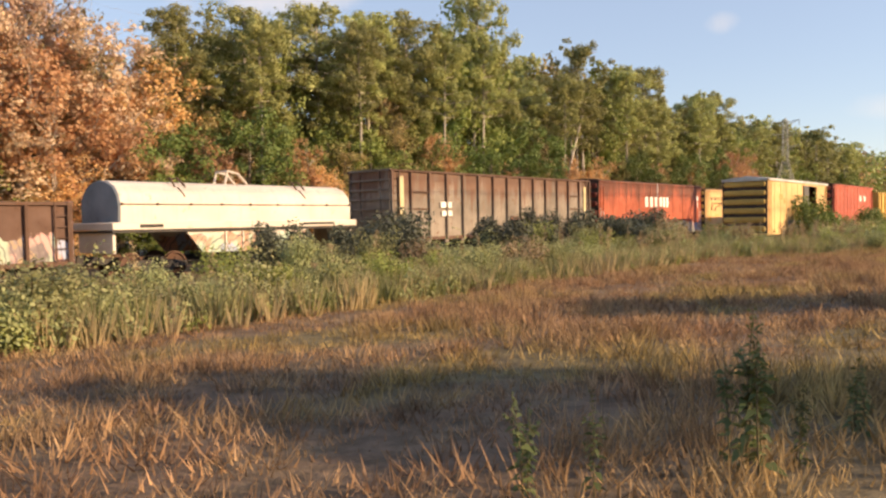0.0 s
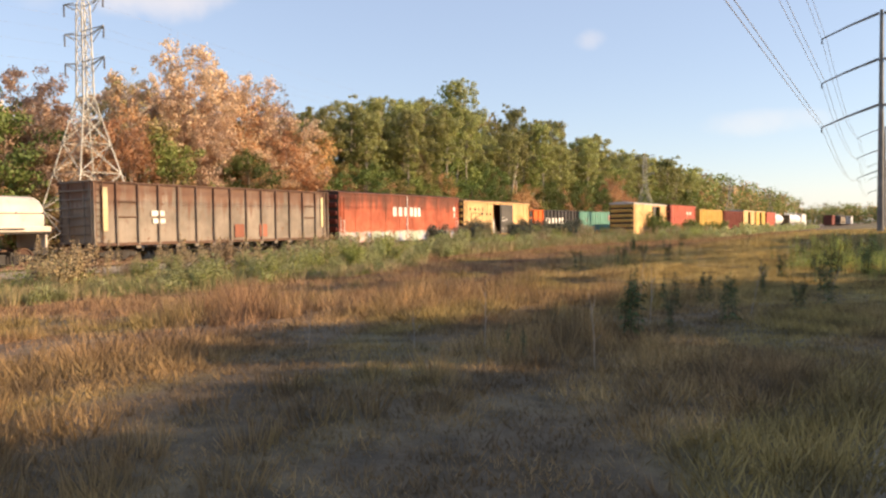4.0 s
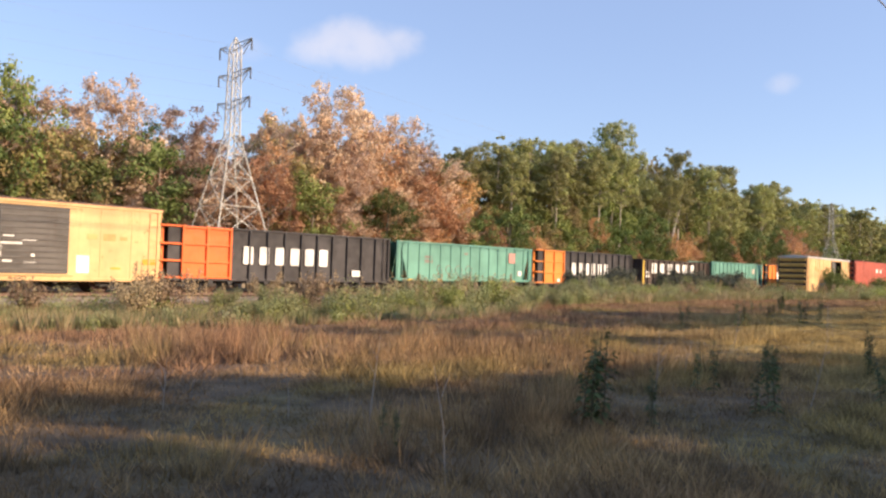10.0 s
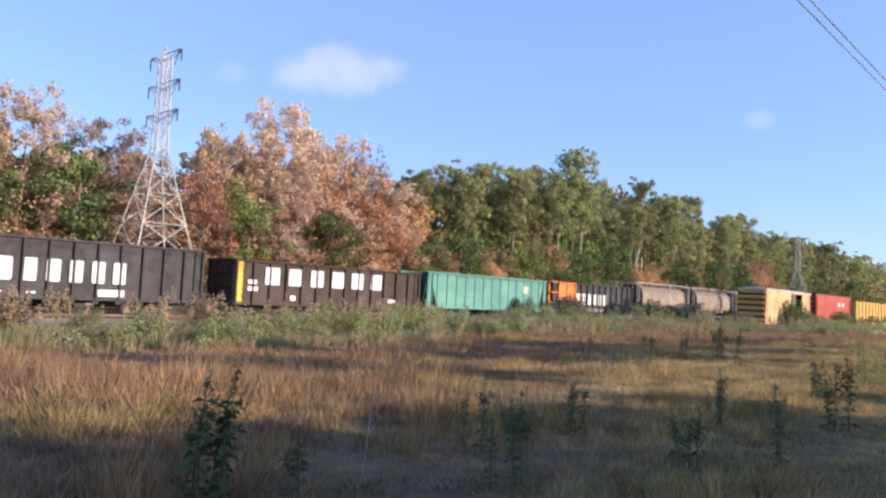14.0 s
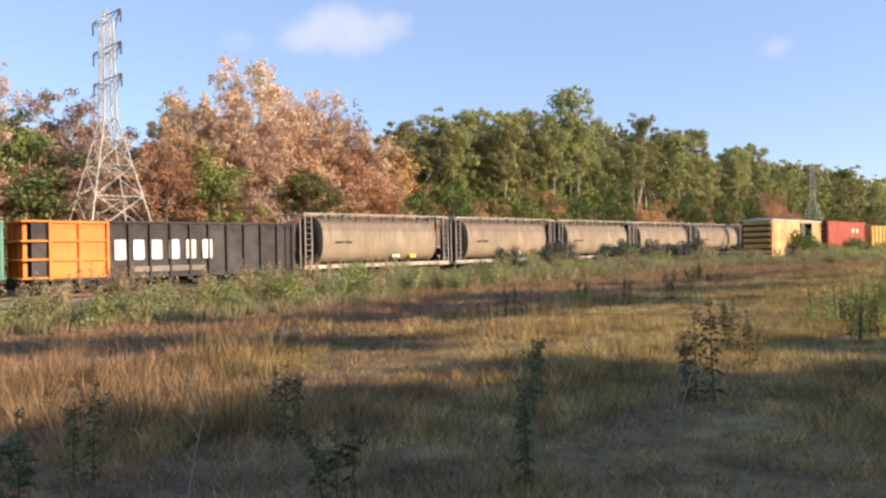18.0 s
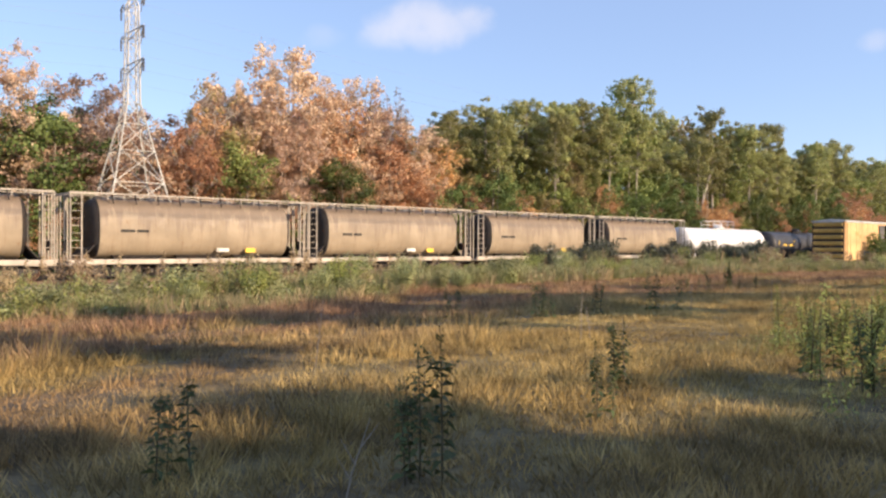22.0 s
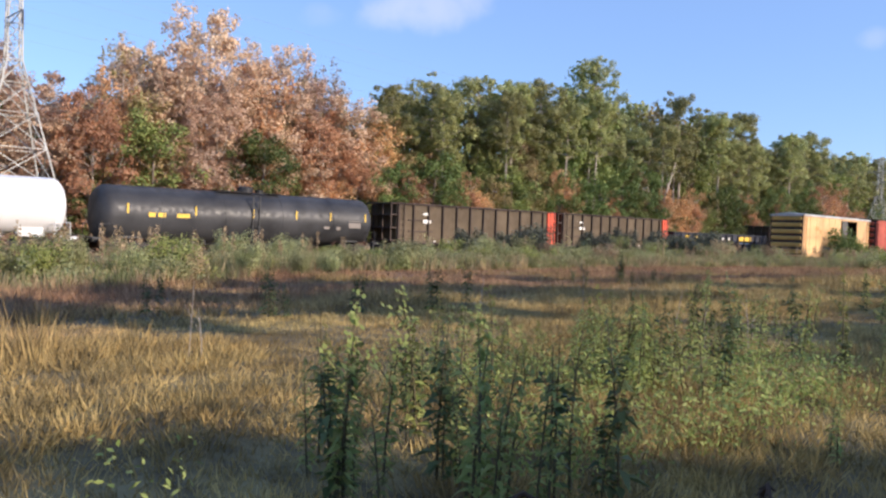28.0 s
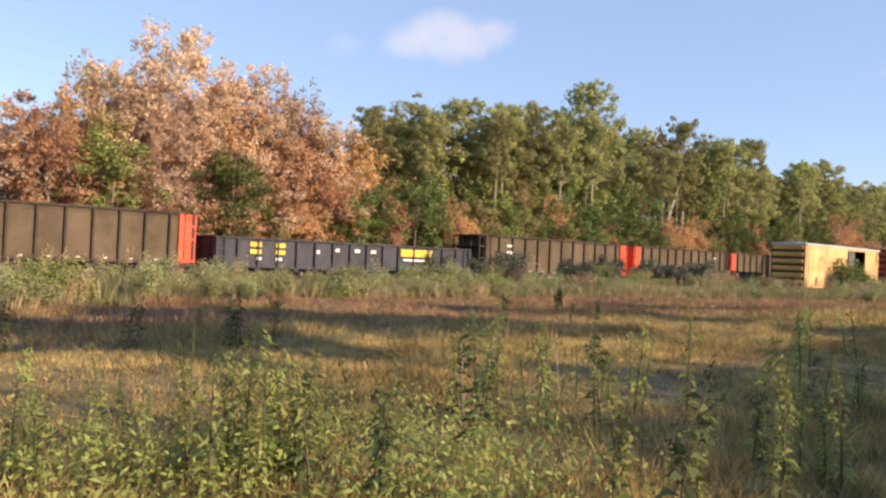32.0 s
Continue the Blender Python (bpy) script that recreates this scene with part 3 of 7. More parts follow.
def boxcar(name, label, yc, length, top, body, x=TRAIN_X, z0=0.95, opening=None, door=None, door_mat=None, roof=ROOF_WHITE, end=None, panels=12, moving=True, trim=None):
    car = thing(name, label, "railway car", pose(x, yc, 0), "cars of the train" if moving else "parked cars", moving)
    h, wall = length / 2, 0.08
    end = end or body
    eave = top
    gaps = [opening] if opening else []
    stretches = [(-h + 0.06, gaps[0][0]), (gaps[0][1], h - 0.06)] if gaps else [(-h + 0.06, h - 0.06)]
    for side in (1, -1):
        x0, x1 = (1.5 - wall, 1.5) if side > 0 else (-1.5, -1.5 + wall)
        runs = stretches if side > 0 else [(-h + 0.06, h - 0.06)]
        for a, b in runs:
            s = Shape()
            s.box(x0, x1, a, b, z0, eave - 0.05)
            part("side_wall", s, body, car)
            count = max(1, round((b - a) / (length / panels)))
            post = shared(("seam", round(eave - z0, 2)), "side_post", lambda: Shape().box(-0.012, 0.012, -0.03, 0.03, z0 + 0.02, eave - 0.06, 0.005), body)
            for k in range(1, count):
                part("side_post", post, body, car, "", pose(side * 1.505, a + (b - a) * k / count, 0))
    if gaps:
        s = Shape()
        s.box(1.5 - wall, 1.5, gaps[0][0], gaps[0][1], z0, z0 + 0.2)
        s.box(1.5 - wall, 1.5, gaps[0][0], gaps[0][1], eave - 0.3, eave - 0.05)
        part("door_header", s, body, car)
    s = Shape()
    s.box(-1.42, 1.42, -h + 0.06, h - 0.06, z0 + 0.02, z0 + 0.14)
    part("floor_board", s, INSIDE, car)
    s = Shape()
    s.box(-1.53, 1.53, -h + 0.02, h - 0.02, z0 - 0.14, z0 + 0.02, 0.02)
    part("side_sill", s, trim or body, car)
    s = Shape()
    n = round(length / 0.85)
    sections = []
    for k in range(n + 1):
        y = -h - 0.05 + (length + 0.1) * k / n
        sections.append([(-1.55, y, eave - 0.06), (-1.55, y, eave), (0, y, eave + 0.16), (1.55, y, eave), (1.55, y, eave - 0.06)])
    s.loft(sections)
    part("roof", s, roof, car)
    s = Shape()
    s.loft([[(q, y, eave + rise + (0.05 if y == 0 else 0)) for y in (-0.07, 0, 0.07)] for q, rise in ((-1.5, 0), (0, 0.16), (1.5, 0))])
    seam = shared(("roof_seam", eave), "roof_seam", lambda: s, roof)
    for k in range(n):
        part("roof_seam", seam, roof, car, "", pose(0, -h + length * (k + 0.5) / n, 0))
    s = Shape()
    s.box(1.5, 1.56, -h, h, eave - 0.16, eave - 0.02, 0.02)
    part("eave_rail", s, trim or body, car)
    for side in (-1, 1):
        sheet, rib, heights = corrugated_end(side, length, z0, eave - 0.05)
        # the dark sheet paints in the shade of the gaps between the ribs
        wall_end = part("end_wall", sheet, BLACK_BROWN, car, "corrugated steel end, sheet darkened for the shade between its ribs")
        rib_mesh = shared(("end_rib", side, round(eave - z0, 2)), "end_rib", lambda: rib, end)
        for z in heights:
            part("end_rib", rib_mesh, end, wall_end, "", pose(0, side * length / 2, z))
    corner_irons(car, length, z0 + 0.1, min(eave - 0.1, z0 + 3.4), trim or body)
    if door:
        a, b = door
        s = Shape()
        s.box(1.52, 1.58, a, b, z0 + 0.22, eave - 0.28, 0.015)
        d = part("sliding_door", s, door_mat or body, car)
        rows = 11
        rib = shared(("door_rib", round(b - a, 2)), "door_rib", lambda: Shape().box(-0.02, 0.02, -(b - a) / 2 + 0.05, (b - a) / 2 - 0.05, -0.04, 0.04, 0.012), door_mat or body)
        for k in range(rows):
            part("door_rib", rib, door_mat or body, d, "", pose(1.59, (a + b) / 2, z0 + 0.4 + (eave - z0 - 0.85) * k / (rows - 1)))
        s = Shape()
        s.box(1.52, 1.6, a - (b - a), b + 0.3, z0 + 0.12, z0 + 0.2, 0.01)
        s.box(1.52, 1.6, a - (b - a), b + 0.3, eave - 0.27, eave - 0.2, 0.01)
        part("door_track", s, trim or body, car)
        s = Shape()
        s.tube((1.62, a + 0.18, z0 + 0.5), (1.62, a + 0.18, eave - 0.5), 0.025, n=6)
        s.box(1.58, 1.66, a + 0.1, a + 0.3, z0 + 1.3, z0 + 1.4, 0.01)
        part("lock_bar", s, STEEL_GREY, d)
    gear(car, length, moving=moving)
    return car


def gondola(name, label, yc, length, top, body, x=TRAIN_X, z0=1.0, ribs=14, rib_mat=None, rim=None, moving=True, bays=True, inside=INSIDE, end_ribs=3, flush=0.0, bare_end=0.0):
    """An open car: side sheets with posts, rim, ends with shelves of bracing."""
    car = thing(name, label, "railway car", pose(x, yc, 0), "cars of the train" if moving else "parked cars", moving)
    h, wall = length / 2, 0.06
    rib_mat, rim = rib_mat or body, rim or body
    for side in (1, -1):
        x0, x1 = (1.42 - wall, 1.42) if side > 0 else (-1.42, -1.42 + wall)
        s = Shape()
        s.box(x0, x1, -h + flush, h - flush, z0, top - 0.1)
        part("side_sheet", s, body, car)
        rib = shared(("rib", round(top - z0, 2)), "side_rib", lambda: Shape().box(-0.05, 0.1, -0.055, 0.055, z0 - 0.1, top - 0.1, 0.015), rib_mat)
        for k in range(ribs):
            y = -h + 0.12 + (length - 0.24) * k / (ribs - 1)
            if y > -h + bare_end:
                part("side_rib", rib, rib_mat, car, "", pose(side * 1.46, y, 0))
        s = Shape()
        s.box(side * 1.5 - 0.09, side * 1.5 + 0.02 if side > 0 else side * 1.5 + 0.09, -h, h, top - 0.12, top, 0.02)
        part("top_chord", s, rim, car)
        s = Shape()
        s.box(min(side * 1.36, side * 1.5), max(side * 1.36, side * 1.5), -h, h, z0 - 0.12, z0 + 0.05, 0.02)
        part("side_sill", s, rim, car)
    for side in (-1, 1):
        y = side * h
        s = Shape()
        s.box(-1.4, 1.4, min(y - side * 0.1, y - side * 0.16), max(y - side * 0.1, y - side * 0.16), z0, top)
        wall_end = part("end_wall", s, body, car)
        shelf = shared("end_rib", "end_rib", lambda: Shape().box(-1.46, 1.46, -0.07, 0.07, 0, 0.1, 0.01), body)
        for k in range(end_ribs + 1):
            part("end_rib", shelf, body, wall_end, "", pose(0, y - side * 0.07, z0 + (top - z0 - 0.08) * k / end_ribs))
        for q in (-0.7, 0.7):
            s = Shape()
            s.box(q - 0.05, q + 0.05, min(y - side * 0.02, y - side * 0.12), max(y - side * 0.02, y - side * 0.12), z0, top)
            part("end_post", s, body, wall_end)
        if side > 0 or bare_end <= 0:
            part("ladder", shared(("ladder", round(top - z0, 1)), "ladder", lambda: ladder_shape(top - z0), rim), rim, car, "", pose(1.5, y - side * 0.4, z0))
    s = Shape()
    s.box(-1.38, 1.38, -h + 0.1, h - 0.1, z0, z0 + 0.1)
    part("floor_plate", s, inside, car)
    if bays:
        foot = shared(("foot", 0), "post_foot", lambda: Shape().box(-0.06, 0.06, -0.16, 0.16, z0 - 0.3, z0 - 0.08, 0.03), rib_mat)
        for k in range(2, ribs - 2):
            part("post_foot", foot, rib_mat, car, "", pose(1.42, -h + 0.12 + (length - 0.24) * k / (ribs - 1), 0))
    gear(car, length, moving=moving)
    return car


def ballast_hopper(name, label, yc, length, top, body, shade, x=TRAIN_X, z0=1.0, moving=True, ribs=13):
    """An open hopper with sloped end sheets and a diagonal end brace."""
    car = thing(name, label, "railway car", pose(x, yc, 0), "cars of the train" if moving else "parked cars", moving)
    h = length / 2
    lo = h - 1.15
    for side in (1, -1):
        x0, x1 = (1.4, 1.45) if side > 0 else (-1.45, -1.4)
        s = Shape()
        s.plate([(-h + 0.35, top - 0.08), (h - 0.35, top - 0.08), (lo, z0), (-lo, z0)], x0, x1)
        part("side_sheet", s, body, car)
        rib = shared(("hrib", round(top - z0, 2)), "side_rib", lambda: Shape().box(-0.035, 0.035, -0.05, 0.05, z0, top - 0.08, 0.012), body)
        for k in range(ribs):
            y = -lo + 2 * lo * k / (ribs - 1)
            part("side_rib", rib, body, car, "", pose(side * 1.475, y, 0))
        s = Shape()
        s.box(min(side * 1.36, side * 1.53), max(side * 1.36, side * 1.53), -h, h, top - 0.13, top, 0.02)
        part("top_chord", s, body, car)
        s = Shape()
        s.box(min(side * 1.36, side * 1.5), max(side * 1.36, side * 1.5), -h, h, z0 - 0.1, z0 + 0.07, 0.02)
        part("side_sill", s, body, car)
        for e in (-1, 1):
            s = Shape()
            s.box(min(side * 1.42, side * 1.5), max(side * 1.42, side * 1.5), *sorted((e * (h - 0.02), e * (h - 0.42))), z0, top - 0.05, 0.01)
            part("end_plate", s, body, car)
    for e in (-1, 1):
        s = Shape()
        s.add([(-1.4, e * (h - 0.4), top - 0.1), (1.4, e * (h - 0.4), top - 0.1), (1.4, e * (lo - 0.5), z0), (-1.4, e * (lo - 0.5), z0),
               (-1.4, e * (h - 0.46), top - 0.1), (1.4, e * (h - 0.46), top - 0.1), (1.4, e * (lo - 0.56), z0), (-1.4, e * (lo - 0.56), z0)],
              [(0, 1, 2, 3), (4, 5, 6, 7), (0, 1, 5, 4), (2, 3, 7, 6), (0, 3, 7, 4), (1, 2, 6, 5)])
        part("slope_sheet", s, shade, car)
        s = Shape()
        for q in (-0.9, 0, 0.9):
            s.tube((q, e * (h - 0.1), z0), (q, e * (h - 0.6), top - 0.3), 0.05, n=4)
        s.box(-1.46, 1.46, e * h - 0.1, e * h + 0.1, z0 - 0.1, z0 + 0.1, 0.02)
        part("end_frame", s, shade, car)
        part("ladder", shared(("ladder", 2.4), "ladder", lambda: ladder_shape(2.4), body), body, car, "", pose(1.48, e * (h - 0.35), z0 + 0.1))
    for k in (-1, 0, 1):
        s = Shape()
        s.loft([[(-1.2, k * 3.4 - 1.4, z0 + 0.1), (1.2, k * 3.4 - 1.4, z0 + 0.1), (1.2, k * 3.4 + 1.4, z0 + 0.1), (-1.2, k * 3.4 + 1.4, z0 + 0.1)],
                [(-0.5, k * 3.4 - 0.5, 0.5), (0.5, k * 3.4 - 0.5, 0.5), (0.5, k * 3.4 + 0.5, 0.5), (-0.5, k * 3.4 + 0.5, 0.5)]])
        part("hopper_bay", s, shade, car)
    gear(car, length, moving=moving)
    return car


def covered_hopper(label, yc, length, x=TRAIN_X, body=TAN, trim=TAN_TRIM, top=4.62, moving=True, marks=True):
    """A round-sided covered hopper with end cages, roof walk and hatches."""
    car = thing("covered_hopper", label, "railway car", pose(x, yc, 0), "cars of the train" if moving else "parked cars", moving)
    h = length / 2
    a = h - 1.45

    def ring(y, q):
        pts = []
        for k in range(28):
            t = 2 * math.pi * k / 28
            c, sn = math.cos(t), math.sin(t)
            rx, rz = 1.5 * (0.32 + 0.68 * q), 1.5 * (0.32 + 0.68 * q)
            px = rx * math.copysign(abs(c) ** 0.72, c)
            pz = 2.82 + (rz + (0.1 if sn > 0 else 0.02)) * math.copysign(abs(sn) ** 0.8, sn)
            pts.append((px, y, pz))
        return pts

    s = Shape()
    s.loft([ring(-a, 0.93), ring(-a + 0.02, 1.0), ring(a - 0.02, 1.0), ring(a, 0.93)])
    part("body", s, body, car)
    for e in (-1, 1):
        s = Shape()
        s.loft([ring(e * (a + 0.005), 0.93), ring(e * (a + 0.16), 0.82), ring(e * (a + 0.26), 0.6), ring(e * (a + 0.3), 0.25)])
        part("body_end", s, STEEL_DARK, car, "dark dished end")
        post = shared(("cage_post", top), "end_post", lambda: Shape().box(-0.03, 0.03, -0.03, 0.03, 1.0, top - 0.08), trim)
        for q, yy in [(q, h - 0.1) for q in (-1.45, -0.95, -0.35, 0.35, 0.95, 1.45)] + [(q, h - 0.62) for q in (-1.45, 1.45)]:
            part("end_post", post, trim, car, "pale post of the end platform", pose(q, e * yy, 0))
        s = Shape()
        s.box(-1.46, 1.46, e * (h - 0.1) - 0.04, e * (h - 0.1) + 0.04, top - 0.12, top - 0.04)
        part("end_beam", s, trim, car)
        for xx in (1.45, -1.45):
            s = Shape()
            s.box(xx - 0.04, xx + 0.04, *sorted((e * (a + 0.05), e * (h - 0.15))), top - 0.12, top - 0.04)
            part("end_beam", s, trim, car)
        part("ladder", shared(("ladder", 3.4), "ladder", lambda: ladder_shape(3.4, 0.5), trim), trim, car, "", pose(1.46, e * (h - 0.36), 1.05))
        s = Shape()
        s.box(-1.46, 1.46, min(e * (a + 0.1), e * h), max(e * (a + 0.1), e * h), 1.0, 1.1, 0.01)
        s.tube((0, e * (h - 0.3), 1.3), (0, e * (h - 0.3), 1.9), 0.03, n=6)
        part("end_platform", s, trim, car)
        s = Shape()
        s.tube((0.5, e * (h - 0.2), 2.0), (0.5, e * (h - 0.14), 2.0), 0.27, n=16)
        part("brake_wheel", s, STEEL_DARK, car)
        s = Shape()
        s.add([(-1.2, e * (a + 0.2), 2.0), (1.2, e * (a + 0.2), 2.0), (1.2, e * (h - 0.5), 1.12), (-1.2, e * (h - 0.5), 1.12), (-1.2, e * (a + 0.14), 2.0), (1.2, e * (a + 0.14), 2.0), (1.2, e * (h - 0.56), 1.12), (-1.2, e * (h - 0.56), 1.12)],
              [(0, 1, 2, 3), (4, 5, 6, 7), (0, 1, 5, 4), (2, 3, 7, 6), (0, 3, 7, 4), (1, 2, 6, 5)])
        part("slope_sheet", s, STEEL_DARK, car)
    for side in (-1, 1):
        s = Shape()
        s.box(min(side * 1.36, side * 1.5), max(side * 1.36, side * 1.5), -h, h, 1.04, 1.3, 0.03)
        part("side_sill", s, trim, car)
        s = Shape()
        x0, x1 = sorted((side * 0.75, side * 1.3))
        s.box(x0, x1, -h + 0.1, h - 0.1, top - 0.06, top - 0.03)
        for k in range(17):
            y = -h + 0.3 + (length - 0.6) * k / 16
            s.box(side * 1.25 - 0.02, side * 1.25 + 0.02, y - 0.02, y + 0.02, 4.28, top - 0.04)
        s.box(side * 1.3 - 0.025, side * 1.3 + 0.025, -h + 0.1, h - 0.1, top - 0.08, top + 0.0)
        part("roof_walk", s, trim, car, "grating walk along the roof")
    hook = shared("hook", "walk_bracket", lambda: Shape().path([(1.3, 0, 4.56), (1.3, 0.02, 4.36), (1.2, 0.1, 4.1)], [0.04, 0.035, 0.03], 5), STEEL_DARK)
    for k in range(9):
        part("walk_bracket", hook, STEEL_DARK, car, "dark bracket under the roof walk" if k == 0 else "", pose(0, (k - 4) * a * 0.22, 0))
    for k in range(5):
        s = Shape()
        y = (k - 2) * a * 0.38
        s.tube((0, y, 4.36), (0, y, 4.5), 0.42, n=16)
        s.tube((0, y, 4.5), (0, y, 4.54), 0.46, 0.3, n=16)
        part("hatch", s, trim, car)
    for k in (-1, 0, 1):
        s = Shape()
        y = k * a * 0.62
        s.loft([[(-1.1, y - 1.3, 1.5), (1.1, y - 1.3, 1.5), (1.1, y + 1.3, 1.5), (-1.1, y + 1.3, 1.5)], [(-0.45, y - 0.4, 0.5), (0.45, y - 0.4, 0.5), (0.45, y + 0.4, 0.5), (-0.45, y + 0.4, 0.5)]])
        part("outlet_bay", s, STEEL_DARK, car)
    gear(car, length, moving=moving)
    if marks:
        bars(car, [(-a + 1.0, -a + 1.7, 2.66, 2.8, 1.503), (-a + 1.8, -a + 2.4, 2.66, 2.8, 1.503)], BLACK_MARK, "faded dark stencil bar")
        bars(car, [(0.9, 1.6, 1.66, 1.86, 1.405)], WHITE_MARK, "white stencil plate")
        bars(car, [(2.6, 3.2, 1.62, 1.86, 1.4)], YELLOW_MARK, "small yellow plate", "placard")
    return car


def tank_car(label, yc, length, top, radius, body, frame_mat, x=TRAIN_X, moving=True, rails=True):
    car = thing("tank_car", label, "railway car", pose(x, yc, 0), "cars of the train" if moving else "parked cars", moving)
    h = length / 2 - 0.35
    zc = top - radius
    s = Shape()
    prof = [(-h, 0.05), (-h + 0.05, radius * 0.45), (-h + 0.18, radius * 0.75), (-h + 0.42, radius * 0.95), (-h + 0.6, radius)]
    prof += [(y, radius) for y in np.linspace(-h + 0.8, h - 0.8, 9)] + [(-y, r) for y, r in prof[::-1]]
    s.lathe(prof, 0, zc, 36)
    part("tank", s, body, car)
    s = Shape()
    for k in (-0.62, -0.21, 0.21, 0.62):
        s.lathe([(k * h - 0.03, radius), (k * h - 0.03, radius + 0.012), (k * h + 0.03, radius + 0.012), (k * h + 0.03, radius)], 0, zc, 36)
    part("weld_band", s, body, car)
    s = Shape()
    s.box(-0.32, 0.32, -length / 2 + 0.05, length / 2 - 0.05, 0.82, 1.06, 0.03)
    for e in (-1, 1):
        s.box(-1.45, 1.45, min(e * (length / 2 - 0.5), e * (length / 2 - 0.05)), max(e * (length / 2 - 0.5), e * (length / 2 - 0.05)), 0.95, 1.08, 0.02)
    part("frame_sill", s, frame_mat, car)
    for e in (-1, 1):
        s = Shape()
        s.plate([(e * (h - 2.3), 1.05), (e * (h - 1.1), 1.05), (e * (h - 1.2), zc - radius * 0.5), (e * (h - 2.2), zc - radius * 0.5)], -0.95, 0.95)
        part("saddle", s, frame_mat, car)
        s = Shape()
        pts = [(1.42, e * (length / 2 - 0.4), 1.05), (1.42, e * (length / 2 - 0.4), 1.75), (1.42, e * (length / 2 - 1.1), 1.75), (1.42, e * (length / 2 - 1.1), 1.05)]
        s.path(pts, [0.025] * 4)
        s.path([(-p[0], p[1], p[2]) for p in pts], [0.025] * 4)
        part("handrail", s, frame_mat, car)
        s = Shape()
        s.box(1.0, 1.45, e * (length / 2 - 0.75) - 0.25, e * (length / 2 - 0.75) + 0.25, 0.5, 0.56)
        s.box(1.42, 1.46, e * (length / 2 - 0.75) - 0.25, e * (length / 2 - 0.75) - 0.2, 0.5, 1.0)
        s.box(1.42, 1.46, e * (length / 2 - 0.75) + 0.2, e * (length / 2 - 0.75) + 0.25, 0.5, 1.0)
        part("step", s, frame_mat, car)
    s = Shape()
    s.tube((0, 0, top - 0.08), (0, 0, top + 0.3), 0.48, n=20)
    s.tube((0, 0, top + 0.3), (0, 0, top + 0.36), 0.48, 0.3, n=20)
    s.tube((0, 0.9, top - 0.05), (0, 0.9, top + 0.2), 0.22, n=14)
    part("manway", s, body, car)
    s = Shape()
    s.box(-0.7, 0.7, -2.0, -0.55, top - 0.02, top + 0.03)
    s.box(-0.7, 0.7, 1.15, 2.0, top - 0.02, top + 0.03)
    s.box(0.5, 0.7, -0.6, 1.2, top - 0.02, top + 0.03)
    part("platform", s, frame_mat if rails else STEEL_DARK, car)
    if rails:
        s = Shape()
        for xx in (-0.7, 0.7):
            for y in (-2.0, -0.7, 0.7, 2.0):
                s.tube((xx, y, top), (xx, y, top + 0.75), 0.025, n=6)
            for z in (0.4, 0.75):
                s.tube((xx, -2.0, top + z), (xx, 2.0, top + z), 0.022, n=6)
        for y in (-2.0, 2.0):
            s.tube((-0.7, y, top + 0.75), (0.7, y, top + 0.75), 0.022, n=6)
        part("guard_rail", s, frame_mat, car)
    if not rails:
        part("ladder", shared(("ladder", 2.6), "ladder", lambda: ladder_shape(2.6), frame_mat), frame_mat, car, "", pose(1.51, 0.0, 1.0))
    gear(car, length, moving=moving)
    return car


